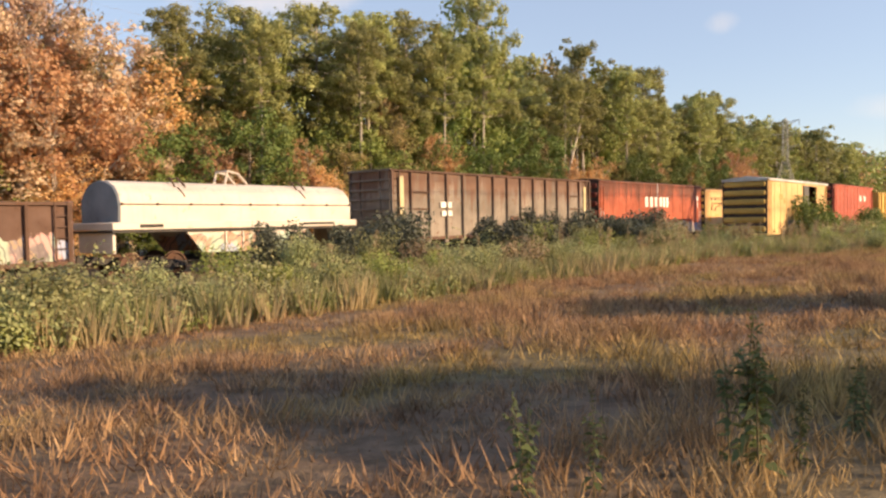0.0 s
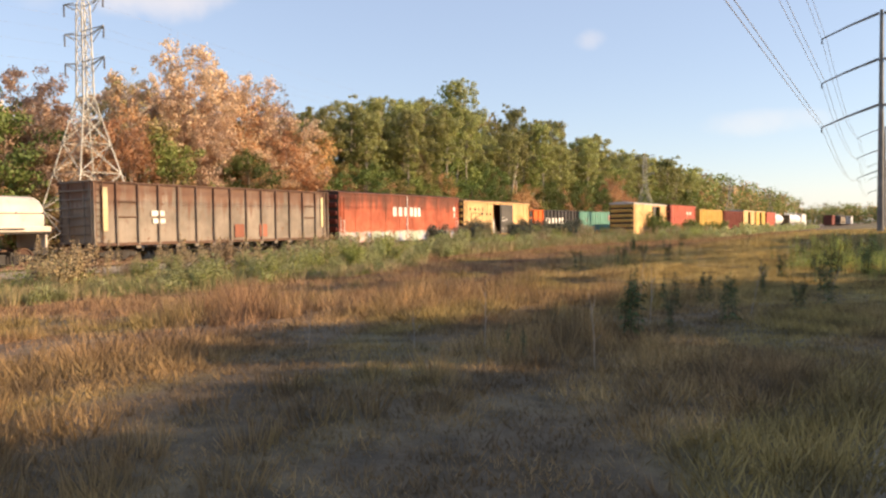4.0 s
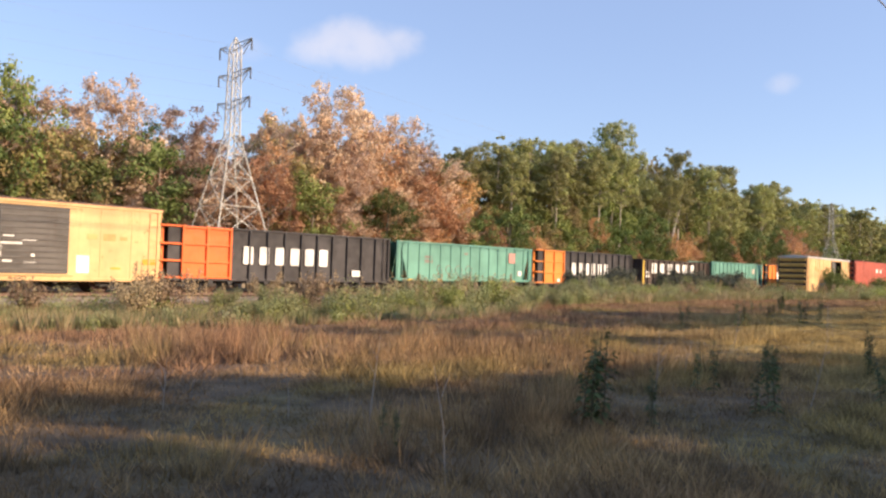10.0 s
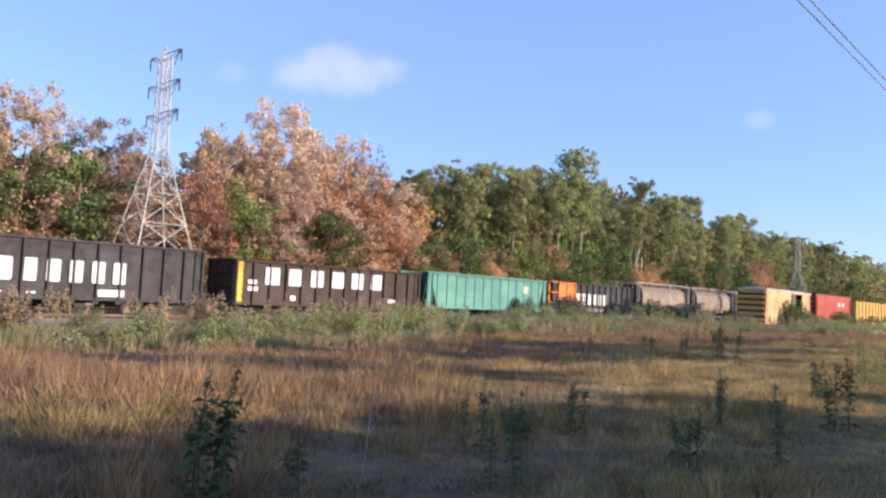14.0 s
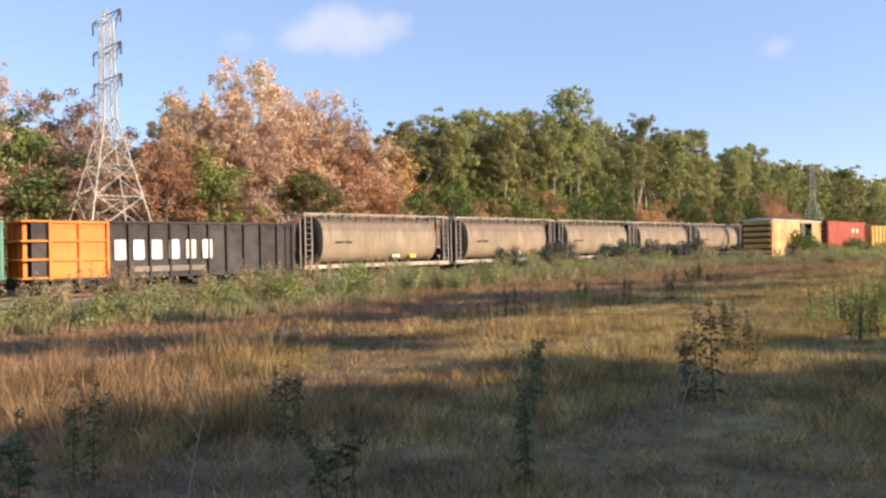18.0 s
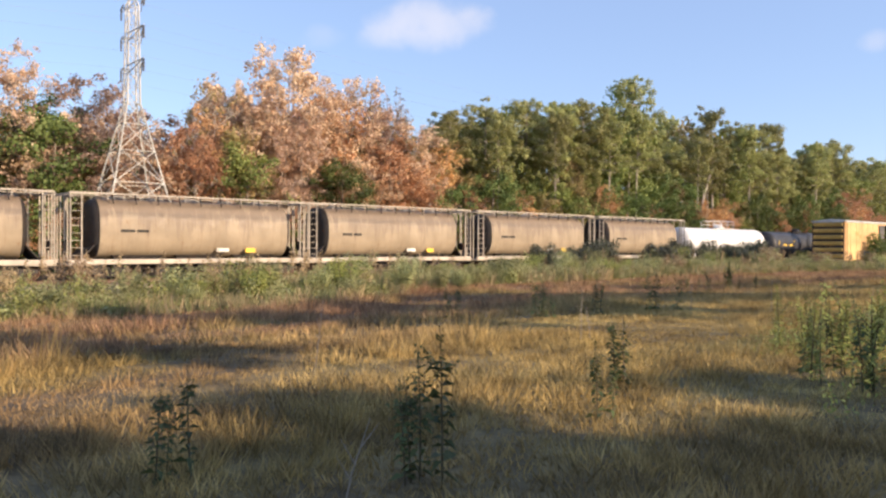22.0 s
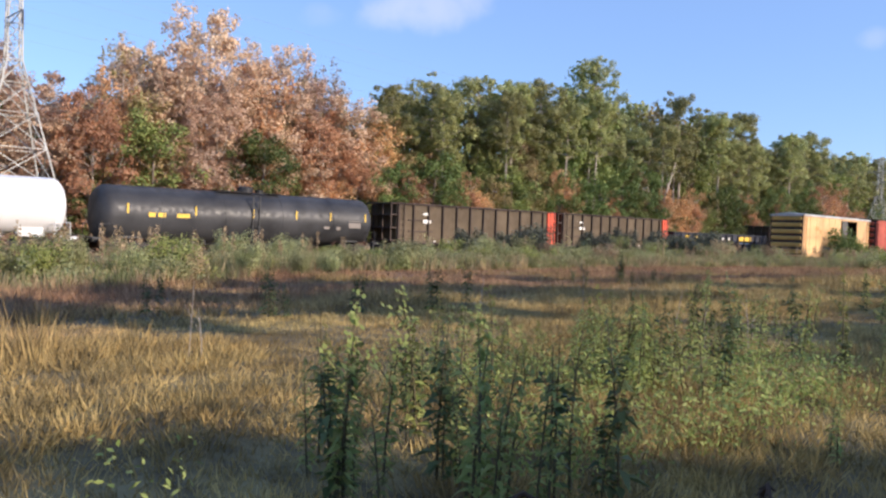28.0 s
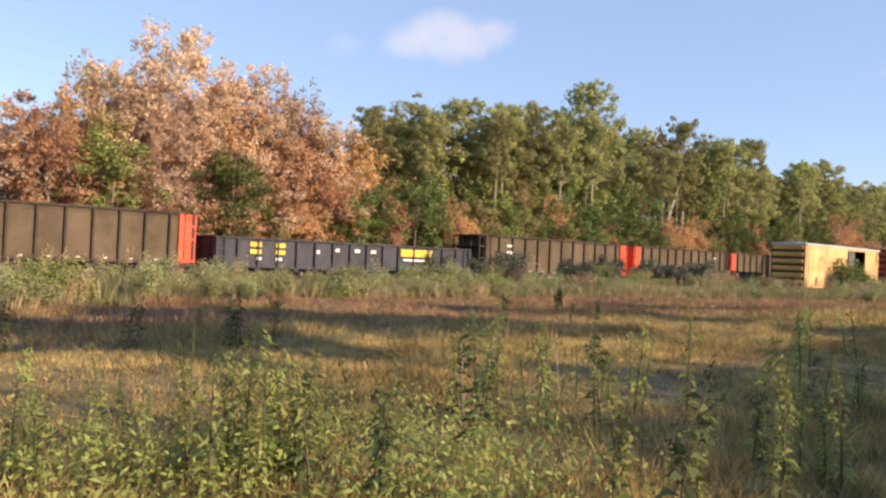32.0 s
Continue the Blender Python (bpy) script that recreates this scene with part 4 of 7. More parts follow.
def coil_car(label, yc, length):
    """A trough car with a rounded lift-off hood."""
    car = thing("coil_car", label, "railway car", pose(TRAIN_X, yc, 0), "cars of the train")
    h = length / 2
    prof = [(1.42, 2.3), (1.44, 2.95), (1.32, 3.3), (1.02, 3.6), (0.55, 3.78), (0, 3.84)]
    prof = prof + [(-x, z) for x, z in prof[-2::-1]]
    s = Shape()
    s.loft([[(x, y, z) for x, z in prof] for y in np.linspace(-h + 0.35, h - 0.35, 9)])
    part("hood", s, CREAM_SPRAYED, car, "rounded cream hood with faded spray paint")
    for e in (-1, 1):
        s = Shape()
        s.loft([[(x, e * (h - 0.35), z) for x, z in prof], [(x * 0.97, e * (h - 0.28), 2.3 + (z - 2.3) * 0.97) for x, z in prof]])
        part("hood_end", s, HOOD_GREY, car, "blue-grey hood end")
    for y in np.linspace(-h + 0.4, h - 0.4, 9):
        s = Shape()
        s.box(1.42, 1.48, y - 0.04, y + 0.04, 2.9, 3.0, 0.01)
        part("hood_clip", s, RUST, car)
    s = Shape()
    s.box(1.42, 1.46, -h + 0.35, h - 0.35, 2.92, 2.96)
    s.box(-1.46, -1.42, -h + 0.35, h - 0.35, 2.92, 2.96)
    part("hood_band", s, RUST, car)
    for k in (-0.5, 0.5):
        s = Shape()
        s.path([(1.05, k * h - 0.22, 3.62), (0.6, k * h - 0.16, 3.98), (0.3, k * h - 0.1, 3.95)], [0.035] * 3)
        s.path([(1.05, k * h + 0.22, 3.62), (0.6, k * h + 0.16, 3.98), (0.3, k * h + 0.1, 3.95)], [0.035] * 3)
        s.path([(1.36, k * h, 3.25), (1.05, k * h - 0.1, 3.6)], [0.03] * 2)
        part("lifting_lug", s, RUST, car)
    s = Shape()
    s.path([(0.4, -0.5, 3.76), (0.4, -0.35, 4.35), (-0.4, -0.35, 4.35), (-0.4, -0.5, 3.76)], [0.05] * 4)
    s.path([(0.4, -0.35, 4.35), (0.4, 0.15, 4.25), (0.4, 0.6, 3.8)], [0.05] * 3)
    s.path([(-0.4, -0.35, 4.35), (-0.4, 0.15, 4.25), (-0.4, 0.6, 3.8)], [0.05] * 3)
    part("lifting_frame", s, CREAM, car, "bent pipe lifting frame on the hood")
    s = Shape()
    s.box(-1.52, 1.52, -h, h, 2.02, 2.3, 0.03)
    part("deck", s, CREAM, car)
    s = Shape()
    s.box(-1.5, 1.5, -h, h, 1.93, 2.0)
    part("deck_edge", s, STEEL_DARK, car)
    for side in (-1, 1):
        s = Shape()
        s.plate([(-h + 2.9, 1.93), (h - 2.9, 1.93), (h - 3.6, 1.1), (-h + 3.6, 1.1)], side * 1.36 - 0.04, side * 1.36 + 0.04)
        part("side_girder", s, CREAM_SPRAYED, car)
        for k in range(4):
            s = Shape()
            s.box(side * 1.42 - 0.03, side * 1.42 + 0.03, -1.2 + k * 0.8 - 0.03, -1.2 + k * 0.8 + 0.03, 1.12, 1.92)
            part("girder_post", s, CREAM, car)
    for e in (-1, 1):
        s = Shape()
        s.box(-1.3, 1.3, e * (h - 0.15) - 0.06, e * (h - 0.15) + 0.06, 1.2, 2.0, 0.02)
        part("end_sill", s, CREAM, car)
    bars(car, [(-h + 1.0, -h + 1.9, 2.1, 2.22, 1.522), (h - 3.2, h - 1.4, 2.1, 2.2, 1.522)], BLACK_MARK, "faded black stencil bar")
    gear(car, length)
    return car


# ---- ground ----
def ground_z(x, y):
    """A level field that falls a little towards the track."""
    t = min(1.0, max(0.0, (x - 6.0) / 16.0))
    t = t * t * (3 - 2 * t)
    z = 0.08 + 0.44 * t
    if x > 6:
        z += 0.05 * noise.noise(Vector((x * 0.35, y * 0.3, 0))) * min(1, (x - 6) / 4)
    return z


def make_ground():
    xs = [-3000, -900, -300, -120, -60, -40] + list(np.arange(-30, 40.1, 1.25)) + [50, 70, 120, 300, 900, 3000]
    ys = [-3000, -900, -300, -160, -120] + list(np.arange(-105, 45.1, 1.5)) + [60, 80, 110, 150, 220, 320, 600, 1200, 3500]
    s = Shape()
    s.add([(x, y, ground_z(x, y)) for x in xs for y in ys], [(i * len(ys) + j, (i + 1) * len(ys) + j, (i + 1) * len(ys) + j + 1, i * len(ys) + j + 1) for i in range(len(xs) - 1) for j in range(len(ys) - 1)])
    m, nt, b = blank("meadow_soil", 0.95)
    col, geo = field_color(nt)
    dirt = noise_node(nt, geo.outputs["Position"], 2.5, 8, 0.7)
    col = mixed(nt, span(nt, dirt, 0.35, 0.7, 0.4, 0.9), col, (0.06, 0.046, 0.03))
    nt.links.new(col, b.inputs["Base Color"])
    bumped(nt, b, noise_node(nt, geo.outputs["Position"], 14.0, 8), 0.7, 0.06)
    tagged(new("ground", mesh_of("ground", s, m)), "flat overgrown meadow of dry grass beside the railway", "ground", kind="structure")


make_ground()


def make_path():
    m, nt, b = blank("pale_gravel", 0.9)
    geo = nt.nodes.new("ShaderNodeNewGeometry")
    big = noise_node(nt, geo.outputs["Position"], 0.8, 5)
    fine = noise_node(nt, geo.outputs["Position"], 22.0, 8, 0.75)
    col = mixed(nt, span(nt, fine, 0.35, 0.68), (0.25, 0.205, 0.155), (0.52, 0.45, 0.36))
    col = mixed(nt, span(nt, big, 0.5, 0.7, 0, 0.6), col, (0.2, 0.17, 0.12))
    nt.links.new(col, b.inputs["Base Color"])
    bumped(nt, b, fine, 0.8, 0.03)
    s = Shape()
    rows = []
    for k in range(221):
        y = -140 + k * 1.0
        left = float(np.interp(y, (-92, -86, -80, -74, -66, -50), (26.5, 26.65, 27.3, 28.5, 30.2, 31.3))) + 0.22 * noise.noise(Vector((y * 0.8, 3, 0))) + 0.3 * noise.noise(Vector((y * 0.15, 7, 0)))
        right = left + 3.4 + 0.3 * noise.noise(Vector((y * 0.6, 9, 0)))
        rows.append([(left + (right - left) * q, y, ground_z(left + (right - left) * q, y) + h) for q, h in ((0, 0.0), (0.06, 0.03), (0.5, 0.05), (0.94, 0.03), (1, 0.0))])
    s.loft(rows, closed=False, caps=False)
    tagged(new("gravel_path", mesh_of("gravel_path", s, m)), "pale gravel service path along the meadow", "path", kind="structure")


make_path()


def path_stones():
    r = np.random.RandomState(77)
    n = 9000
    y = r.uniform(-93, -62, n)
    x = np.interp(y, (-92, -86, -80, -74, -66, -50), (26.4, 26.6, 27.2, 28.4, 30.1, 31.2)) + 3.4 * r.rand(n) ** 1.5
    z = np.array([ground_z(a, c) for a, c in zip(x, y)]) + 0.035
    top = np.stack([x, y, z + 0.028], axis=1)
    a = r.uniform(0, 6.28, n)
    size = r.uniform(0.008, 0.03, n)
    ring = [np.stack([x + size * np.cos(a + k * 2.09), y + size * np.sin(a + k * 2.09), z - 0.01], axis=1) for k in range(3)]
    tris = np.concatenate([np.stack([ring[k], ring[(k + 1) % 3], top], axis=1) for k in range(3)])
    tagged(new("path_stones", quick_mesh("path_stones", tris, bpy.data.materials["pale_gravel"])), "loose pale stones on the gravel path", "gravel", kind="stuff")


path_stones()

GRAVEL_M, gnt, gb = blank("ballast_stone", 0.92)
ggeo = gnt.nodes.new("ShaderNodeNewGeometry")
vor = gnt.nodes.new("ShaderNodeTexVoronoi")
vor.inputs["Scale"].default_value = 11.0
gnt.links.new(ggeo.outputs["Position"], vor.inputs["Vector"])
gcol = mixed(gnt, span(gnt, noise_node(gnt, ggeo.outputs["Position"], 1.2, 6), 0.35, 0.65), (0.3, 0.24, 0.17), (0.44, 0.37, 0.28))
gcol = mixed(gnt, span(gnt, vor.outputs["Distance"], 0.0, 0.5, 0.75, 0.0), gcol, (0.14, 0.11, 0.085))
gnt.links.new(gcol, gb.inputs["Base Color"])
bumped(gnt, gb, vor.outputs["Distance"], 0.9, 0.05)
WOOD_M = paint("tie_wood", (0.1, 0.075, 0.055), 0.2, (0.06, 0.045, 0.035), 0.9, 0.3, 0.3)
RAIL_M = paint("rail_steel", (0.2, 0.12, 0.085), 0.3, (0.12, 0.07, 0.05), 0.5, 0.2, 0.1)


def make_track(x, y0, y1, name, ties):
    track = tagged(new(name), "rusty rails on wooden ties in tan ballast", "railway track", kind="structure")
    track.matrix_basis = pose(x, 0, 0)
    s = Shape()
    prof = ((-3.0, 0.02), (-1.7, 0.075), (1.7, 0.075), (2.6, 0.09), (5.6, 0.1), (8.2, 0.03)) if x < -5 else ((-3.0, 0.02), (-1.7, 0.08), (1.7, 0.08), (3.0, 0.02))
    s.loft([[(q, y, z + 0.02 * noise.noise(Vector((q, y * 0.7, x)))) for q, z in prof] for y in np.arange(y0, y1 + 0.1, 2.0)], closed=False, caps=False)
    part("ballast", s, GRAVEL_M, track, "tan crushed-stone ballast")
    for q in (-0.75, 0.75):
        s = Shape()
        s.box(q - 0.07, q + 0.07, y0, y1, RAIL_TOP - 0.14, RAIL_TOP - 0.12)
        s.box(q - 0.012, q + 0.012, y0, y1, RAIL_TOP - 0.12, RAIL_TOP - 0.04)
        s.box(q - 0.035, q + 0.035, y0, y1, RAIL_TOP - 0.04, RAIL_TOP, 0.01)
        part("rail", s, RAIL_M, track)
    tie = shared("tie", "tie", lambda: Shape().box(-1.3, 1.3, -0.11, 0.11, 0.02, RAIL_TOP - 0.135, 0.015), WOOD_M)
    for k in range(ties):
        part("tie", tie, WOOD_M, track, "", pose(0, -88 + k * 0.55, 0, 0, 0, random.uniform(-1.5, 1.5)))


make_track(TRAIN_X, -160, 420, "main_track", 150)
make_track(PARKED_X, -12, 420, "siding_track", 0)

# ---- the train: cars by the place of their middle along the track at the start ----
car = gondola("rusty_gondola", "low rusty brown gondola with sprayed panels", -49.0, 16.8, 3.0, RUST_SPRAYED, ribs=13, rim=RUST, rib_mat=RUST)
car = coil_car("cream covered coil car with a rounded hood", -33.5, 11.6)

car = gondola("tall_gondola", "tall grey-brown ribbed coal gondola streaked with rust", -15.5, 19.8, 4.74, GREY_BROWN, z0=1.3, ribs=15, end_ribs=7, rim=RUST)
bars(car, [(-9.3, -8.95, 2.0, 4.4), (9.0, 9.3, 2.1, 4.3)], paint("cream_patch", (0.7, 0.58, 0.34), 0.3, streak=0.6), "peeling cream stripe", "stripe")
bars(car, [(-6.1, -5.2, 2.85, 3.15), (-6.0, -5.15, 2.42, 2.7)], WHITE_MARK, "white stencil bar")
bars(car, [(0.35, 1.15, 1.5, 2.35), (2.6, 3.3, 1.5, 2.35)], paint("patch_rust", (0.3, 0.1, 0.06), 0.2), "square of rust-red primer", "primer_patch")
for y0, y1 in ((-8.5, -7.0), (7.0, 8.5)):
    for z in (3.6, 2.75):
        s = Shape()
        s.box(1.44, 1.5, y0, y1, z, z + 0.08, 0.01)
        part("grab_rail", s, RUST, car)

car = boxcar("red_boxcar", "long red boxcar with pale spray paint along its foot", 5.1, 19.0, 4.82, RED_SPRAYED, roof=RUST, end=RED_DEEP, panels=9)
blocks(car, -2.05, 1.1, 2.95, 3.75, 4, WHITE_MARK, "cream painted name block", 1.51)
blocks(car, 1.3, 2.3, 2.95, 3.75, 2, WHITE_MARK, "cream painted name block", 1.51)
bars(car, [(8.35, 8.7, 3.5, 3.9, 1.51), (8.45, 8.6, 2.9, 3.35, 1.51)], WHITE_MARK, "small white emblem", "emblem")
s = Shape()
s.tube((1.56, 0.1, 1.3), (1.56, 0.1, 4.75), 0.035, n=6)
s.box(1.5, 1.58, 0.0, 0.2, 2.2, 2.3)
part("lock_rod", s, WHITE_MARK, car)

car = boxcar("yellow_boxcar", "bright yellow boxcar with its grey door slid half open", 23.5, 16.0, 4.6, YELLOW, z0=0.98, roof=paint("rusty_roof", (0.35, 0.17, 0.08), 0.4), end=YELLOW_OLD, opening=(-1.42, 3.35), door=(0.2, 3.35), door_mat=DOOR_GREY)
for y0, y1, z0, z1 in ((-6.7, -6.4, 3.62, 3.86), (-5.75, -5.4, 3.62, 3.86), (-4.9, -4.75, 3.62, 3.9), (-4.0, -3.85, 3.62, 3.95), (-4.2, -3.85, 3.15, 3.45), (-3.15, -2.8, 3.15, 3.4), (-2.3, -2.0, 3.15, 3.4)):
    bars(car, [(y0, y1, z0, z1, 1.53)], BLACK_MARK, "black painted block", "block_mark")
s = Shape()
s.path([(1.53, -6.5, 2.72), (1.53, -6.35, 3.35), (1.53, -4.5, 3.35), (1.53, -4.6, 3.05), (1.53, -5.4, 3.02), (1.53, -5.55, 2.72), (1.53, -6.5, 2.72)], [0.035] * 7, 4)
part("emblem", s, BLACK_MARK, car, "black outline emblem")
bars(car, [(0.5, 0.95, 2.86, 2.93, 1.6), (1.3, 1.9, 2.7, 2.76, 1.6), (0.4, 1.3, 2.48, 2.62, 1.6), (1.7, 1.85, 1.95, 2.1, 1.6), (0.5, 0.9, 1.7, 1.8, 1.6), (1.4, 1.9, 1.62, 1.72, 1.6), (0.35, 0.45, 1.9, 2.5, 1.6)], WHITE_MARK, "white stencil bar on the door")
bars(car, [(3.75, 4.35, 1.25, 2.1, 1.51), (-1.5, -1.2, 1.1, 2.75, 1.51)], WHITE_MARK, "pale rubbed patch", "patch")
bars(car, [(-7.4, -6.7, 1.7, 2.05, 1.51), (7.0, 7.8, 1.7, 2.0, 1.51), (5.4, 5.9, 1.45, 1.55, 1.51)], paint("amber_patch", (0.75, 0.36, 0.04), 0.1), "amber patch", "patch")
bars(car, [(4.2, 4.7, 2.9, 3.15, 1.51), (5.0, 5.6, 2.85, 3.2, 1.51), (5.8, 6.2, 2.9, 3.1, 1.51), (-5.6, -4.6, 2.1, 2.35, 1.51), (-2.9, -2.1, 1.8, 2.1, 1.51)], paint("faded_patch", (0.66, 0.36, 0.13), 0.2), "faded stencil patch", "patch")


def ballast_gondola(label, yc, length, orange, body=BLACK, top=3.92, panel_paint=ORANGE):
    """A black gondola, one end section painted orange and cut open in bracing."""
    car = gondola("black_gondola", label, yc, length, top, body, z0=1.05, ribs=14, rim=body, bare_end=orange - 0.05 if orange > 1 else 0.0)
    h = length / 2
    if orange > 1:
        near = -h + 0.75
        s = Shape()
        s.box(1.43, 1.475, near, -h + orange, 1.05, top - 0.02)
        panel = part("end_panel", s, panel_paint, car, "bright orange end section")
        for k in range(3):
            s = Shape()
            y = near + 0.05 + (orange - 0.75 - 0.1) * k / 2
            s.box(1.47, 1.6, y - 0.07, y + 0.07, 1.0, top, 0.015)
            part("panel_post", s, panel_paint, panel)
        for z in (1.9, 2.85, 1.06, top - 0.16):
            s = Shape()
            s.box(1.47, 1.58, near + 0.12, -h + orange - 0.12, z, z + 0.12, 0.015)
            part("panel_rail", s, panel_paint, panel)
        for z in (1.06, 1.95, 2.85, top - 0.12):
            s = Shape()
            s.box(-1.55, 1.55, -h - 0.5, near, z, z + 0.1, 0.015)
            part("end_shelf", s, panel_paint, car)
        for q in (-1.1, -0.4, 0.4, 1.1):
            s = Shape()
            s.box(q - 0.05, q + 0.05, -h - 0.3, -h - 0.1, 1.05, top - 0.1)
            part("end_post", s, panel_paint, car)
    return car


car = ballast_gondola("black gondola with white name blocks and a deep orange end", 39.8, 15.8, 3.7, panel_paint=ORANGE_DEEP)
blocks(car, -3.4, 2.6, 1.9, 2.93, 6, WHITE_MARK, "white painted name block", 1.5)
bars(car, [(4.6, 5.3, 1.3, 1.7, 1.5)], WHITE_MARK, "white stencil bar")
car = ballast_hopper("green_hopper", "pale green open ballast hopper with ribbed sides", 56.0, 15.4, 3.86, GREEN, GREEN_DARK, z0=1.2)
bars(car, [(4.6, 5.4, 2.6, 3.4, 1.51)], paint("emblem_pink", (0.6, 0.3, 0.25), 0.1), "faded pink shield", "emblem")
bars(car, [(5.8, 6.3, 1.6, 2.0, 1.51)], WHITE_MARK, "white stencil plate")
bars(car, [(-4.9, -4.2, 2.72, 2.9, 1.455), (-4.9, -4.1, 2.4, 2.62, 1.455), (-0.7, -0.3, 3.1, 3.25, 1.455)], GREY_MARK, "dark stencil bar")
bars(car, [(y, y + 0.55, 1.12, 1.22, 1.505) for y in (-6.6, -3.6, -0.8, 2.2, 4.9)], YELLOW_MARK, "yellow reflector patch", "reflector")
for y, r in ((-3.3, 0.3), (-2.3, 0.36), (-1.25, 0.36), (-0.15, 0.34)):
    s = Shape()
    s.path([(1.46, y + r * math.cos(a) * (1 + 0.25 * math.sin(3 * a + y)), 1.85 + 0.42 * math.sin(a + 0.2 * y)) for a in np.linspace(0.3, 6.5, 12)], [0.028] * 12, 4)
    part("scrawl", s, GREY_MARK, car, "dark sprayed loop")
car = ballast_gondola("black gondola with white name blocks and an orange end", 72.4, 15.5, 3.7)
blocks(car, -2.85, 3.2, 1.8, 2.9, 6, WHITE_MARK, "white painted name block", 1.5)
bars(car, [(-5.0, -4.6, 1.2, 1.45, 1.5), (-3.0, -2.6, 1.2, 1.3, 1.5), (-1.5, -1.1, 1.2, 1.3, 1.5), (1.8, 3.2, 1.15, 1.5, 1.5)], WHITE_MARK, "white stencil bar")
car = ballast_gondola("dark brown gondola with spaced white name blocks", 89.9, 15.7, 0.0, BLACK_BROWN, 3.62)
blocks(car, -5.7, 3.9, 2.2, 3.25, 6, WHITE_MARK, "white painted name block", 1.5)
bars(car, [(-7.75, -7.2, 1.1, 3.5, 1.5)], YELLOW_MARK, "amber end stripe", "stripe")
bars(car, [(-6.9, -6.3, 2.2, 2.45, 1.5), (-6.9, -6.2, 1.8, 2.05, 1.5), (-3.8, -3.4, 1.3, 1.6, 1.5), (4.6, 5.4, 1.3, 1.6, 1.5)], WHITE_MARK, "white stencil bar")
car = ballast_hopper("green_hopper", "green open ballast hopper with ribbed sides", 106.3, 15.6, 3.86, GREEN, GREEN_DARK, z0=1.2)
bars(car, [(4.3, 5.0, 2.6, 3.2, 1.51)], paint("emblem_cream", (0.6, 0.5, 0.4), 0.1), "faded cream shield", "emblem")
car = ballast_gondola("black gondola with white name blocks and an orange end", 122.8, 15.0, 3.6)
blocks(car, -3.6, 1.9, 1.9, 2.95, 6, WHITE_MARK, "white painted name block", 1.5)
bars(car, [(-2.6, 1.5, 1.25, 1.55, 1.5)], GREY_MARK, "scrawled grey line", "scrawl")
for yc, length in ((137.7, 13.3), (151.6, 13.1), (165.3, 13.3), (178.5, 13.3), (192.4, 13.4), (206.2, 13.1)):
    covered_hopper("dusty tan round-sided covered hopper with end cages", yc, length)
car = tank_car("clean white tank car with a railed top platform", 221.3, 16.5, 3.95, 1.42, TANK_WHITE, TANK_WHITE)
car = tank_car("long black tank car with yellow tick marks", 239.0, 17.8, 3.82, 1.5, TANK_BLACK, TANK_BLACK, rails=False)
bars(car, [(y, y + 0.09, 2.35, 2.85, 1.495) for y in (-7.2, -3.6, -0.2, 2.6, 5.0, 7.6)], YELLOW_MARK, "yellow tick mark", "tick_mark")
bars(car, [(-6.1, -5.75, 2.2, 2.42, 1.497), (-5.6, -5.2, 2.2, 2.42, 1.497), (-4.6, -3.9, 2.2, 2.42, 1.497)], YELLOW_MARK, "yellow stencil bar")
bars(car, [(6.4, 7.3, 1.95, 2.4, 1.49), (4.6, 5.0, 1.85, 2.0, 1.46), (5.5, 5.8, 1.8, 2.0, 1.46)], GREY_MARK, "grey stencil plate", "placard")


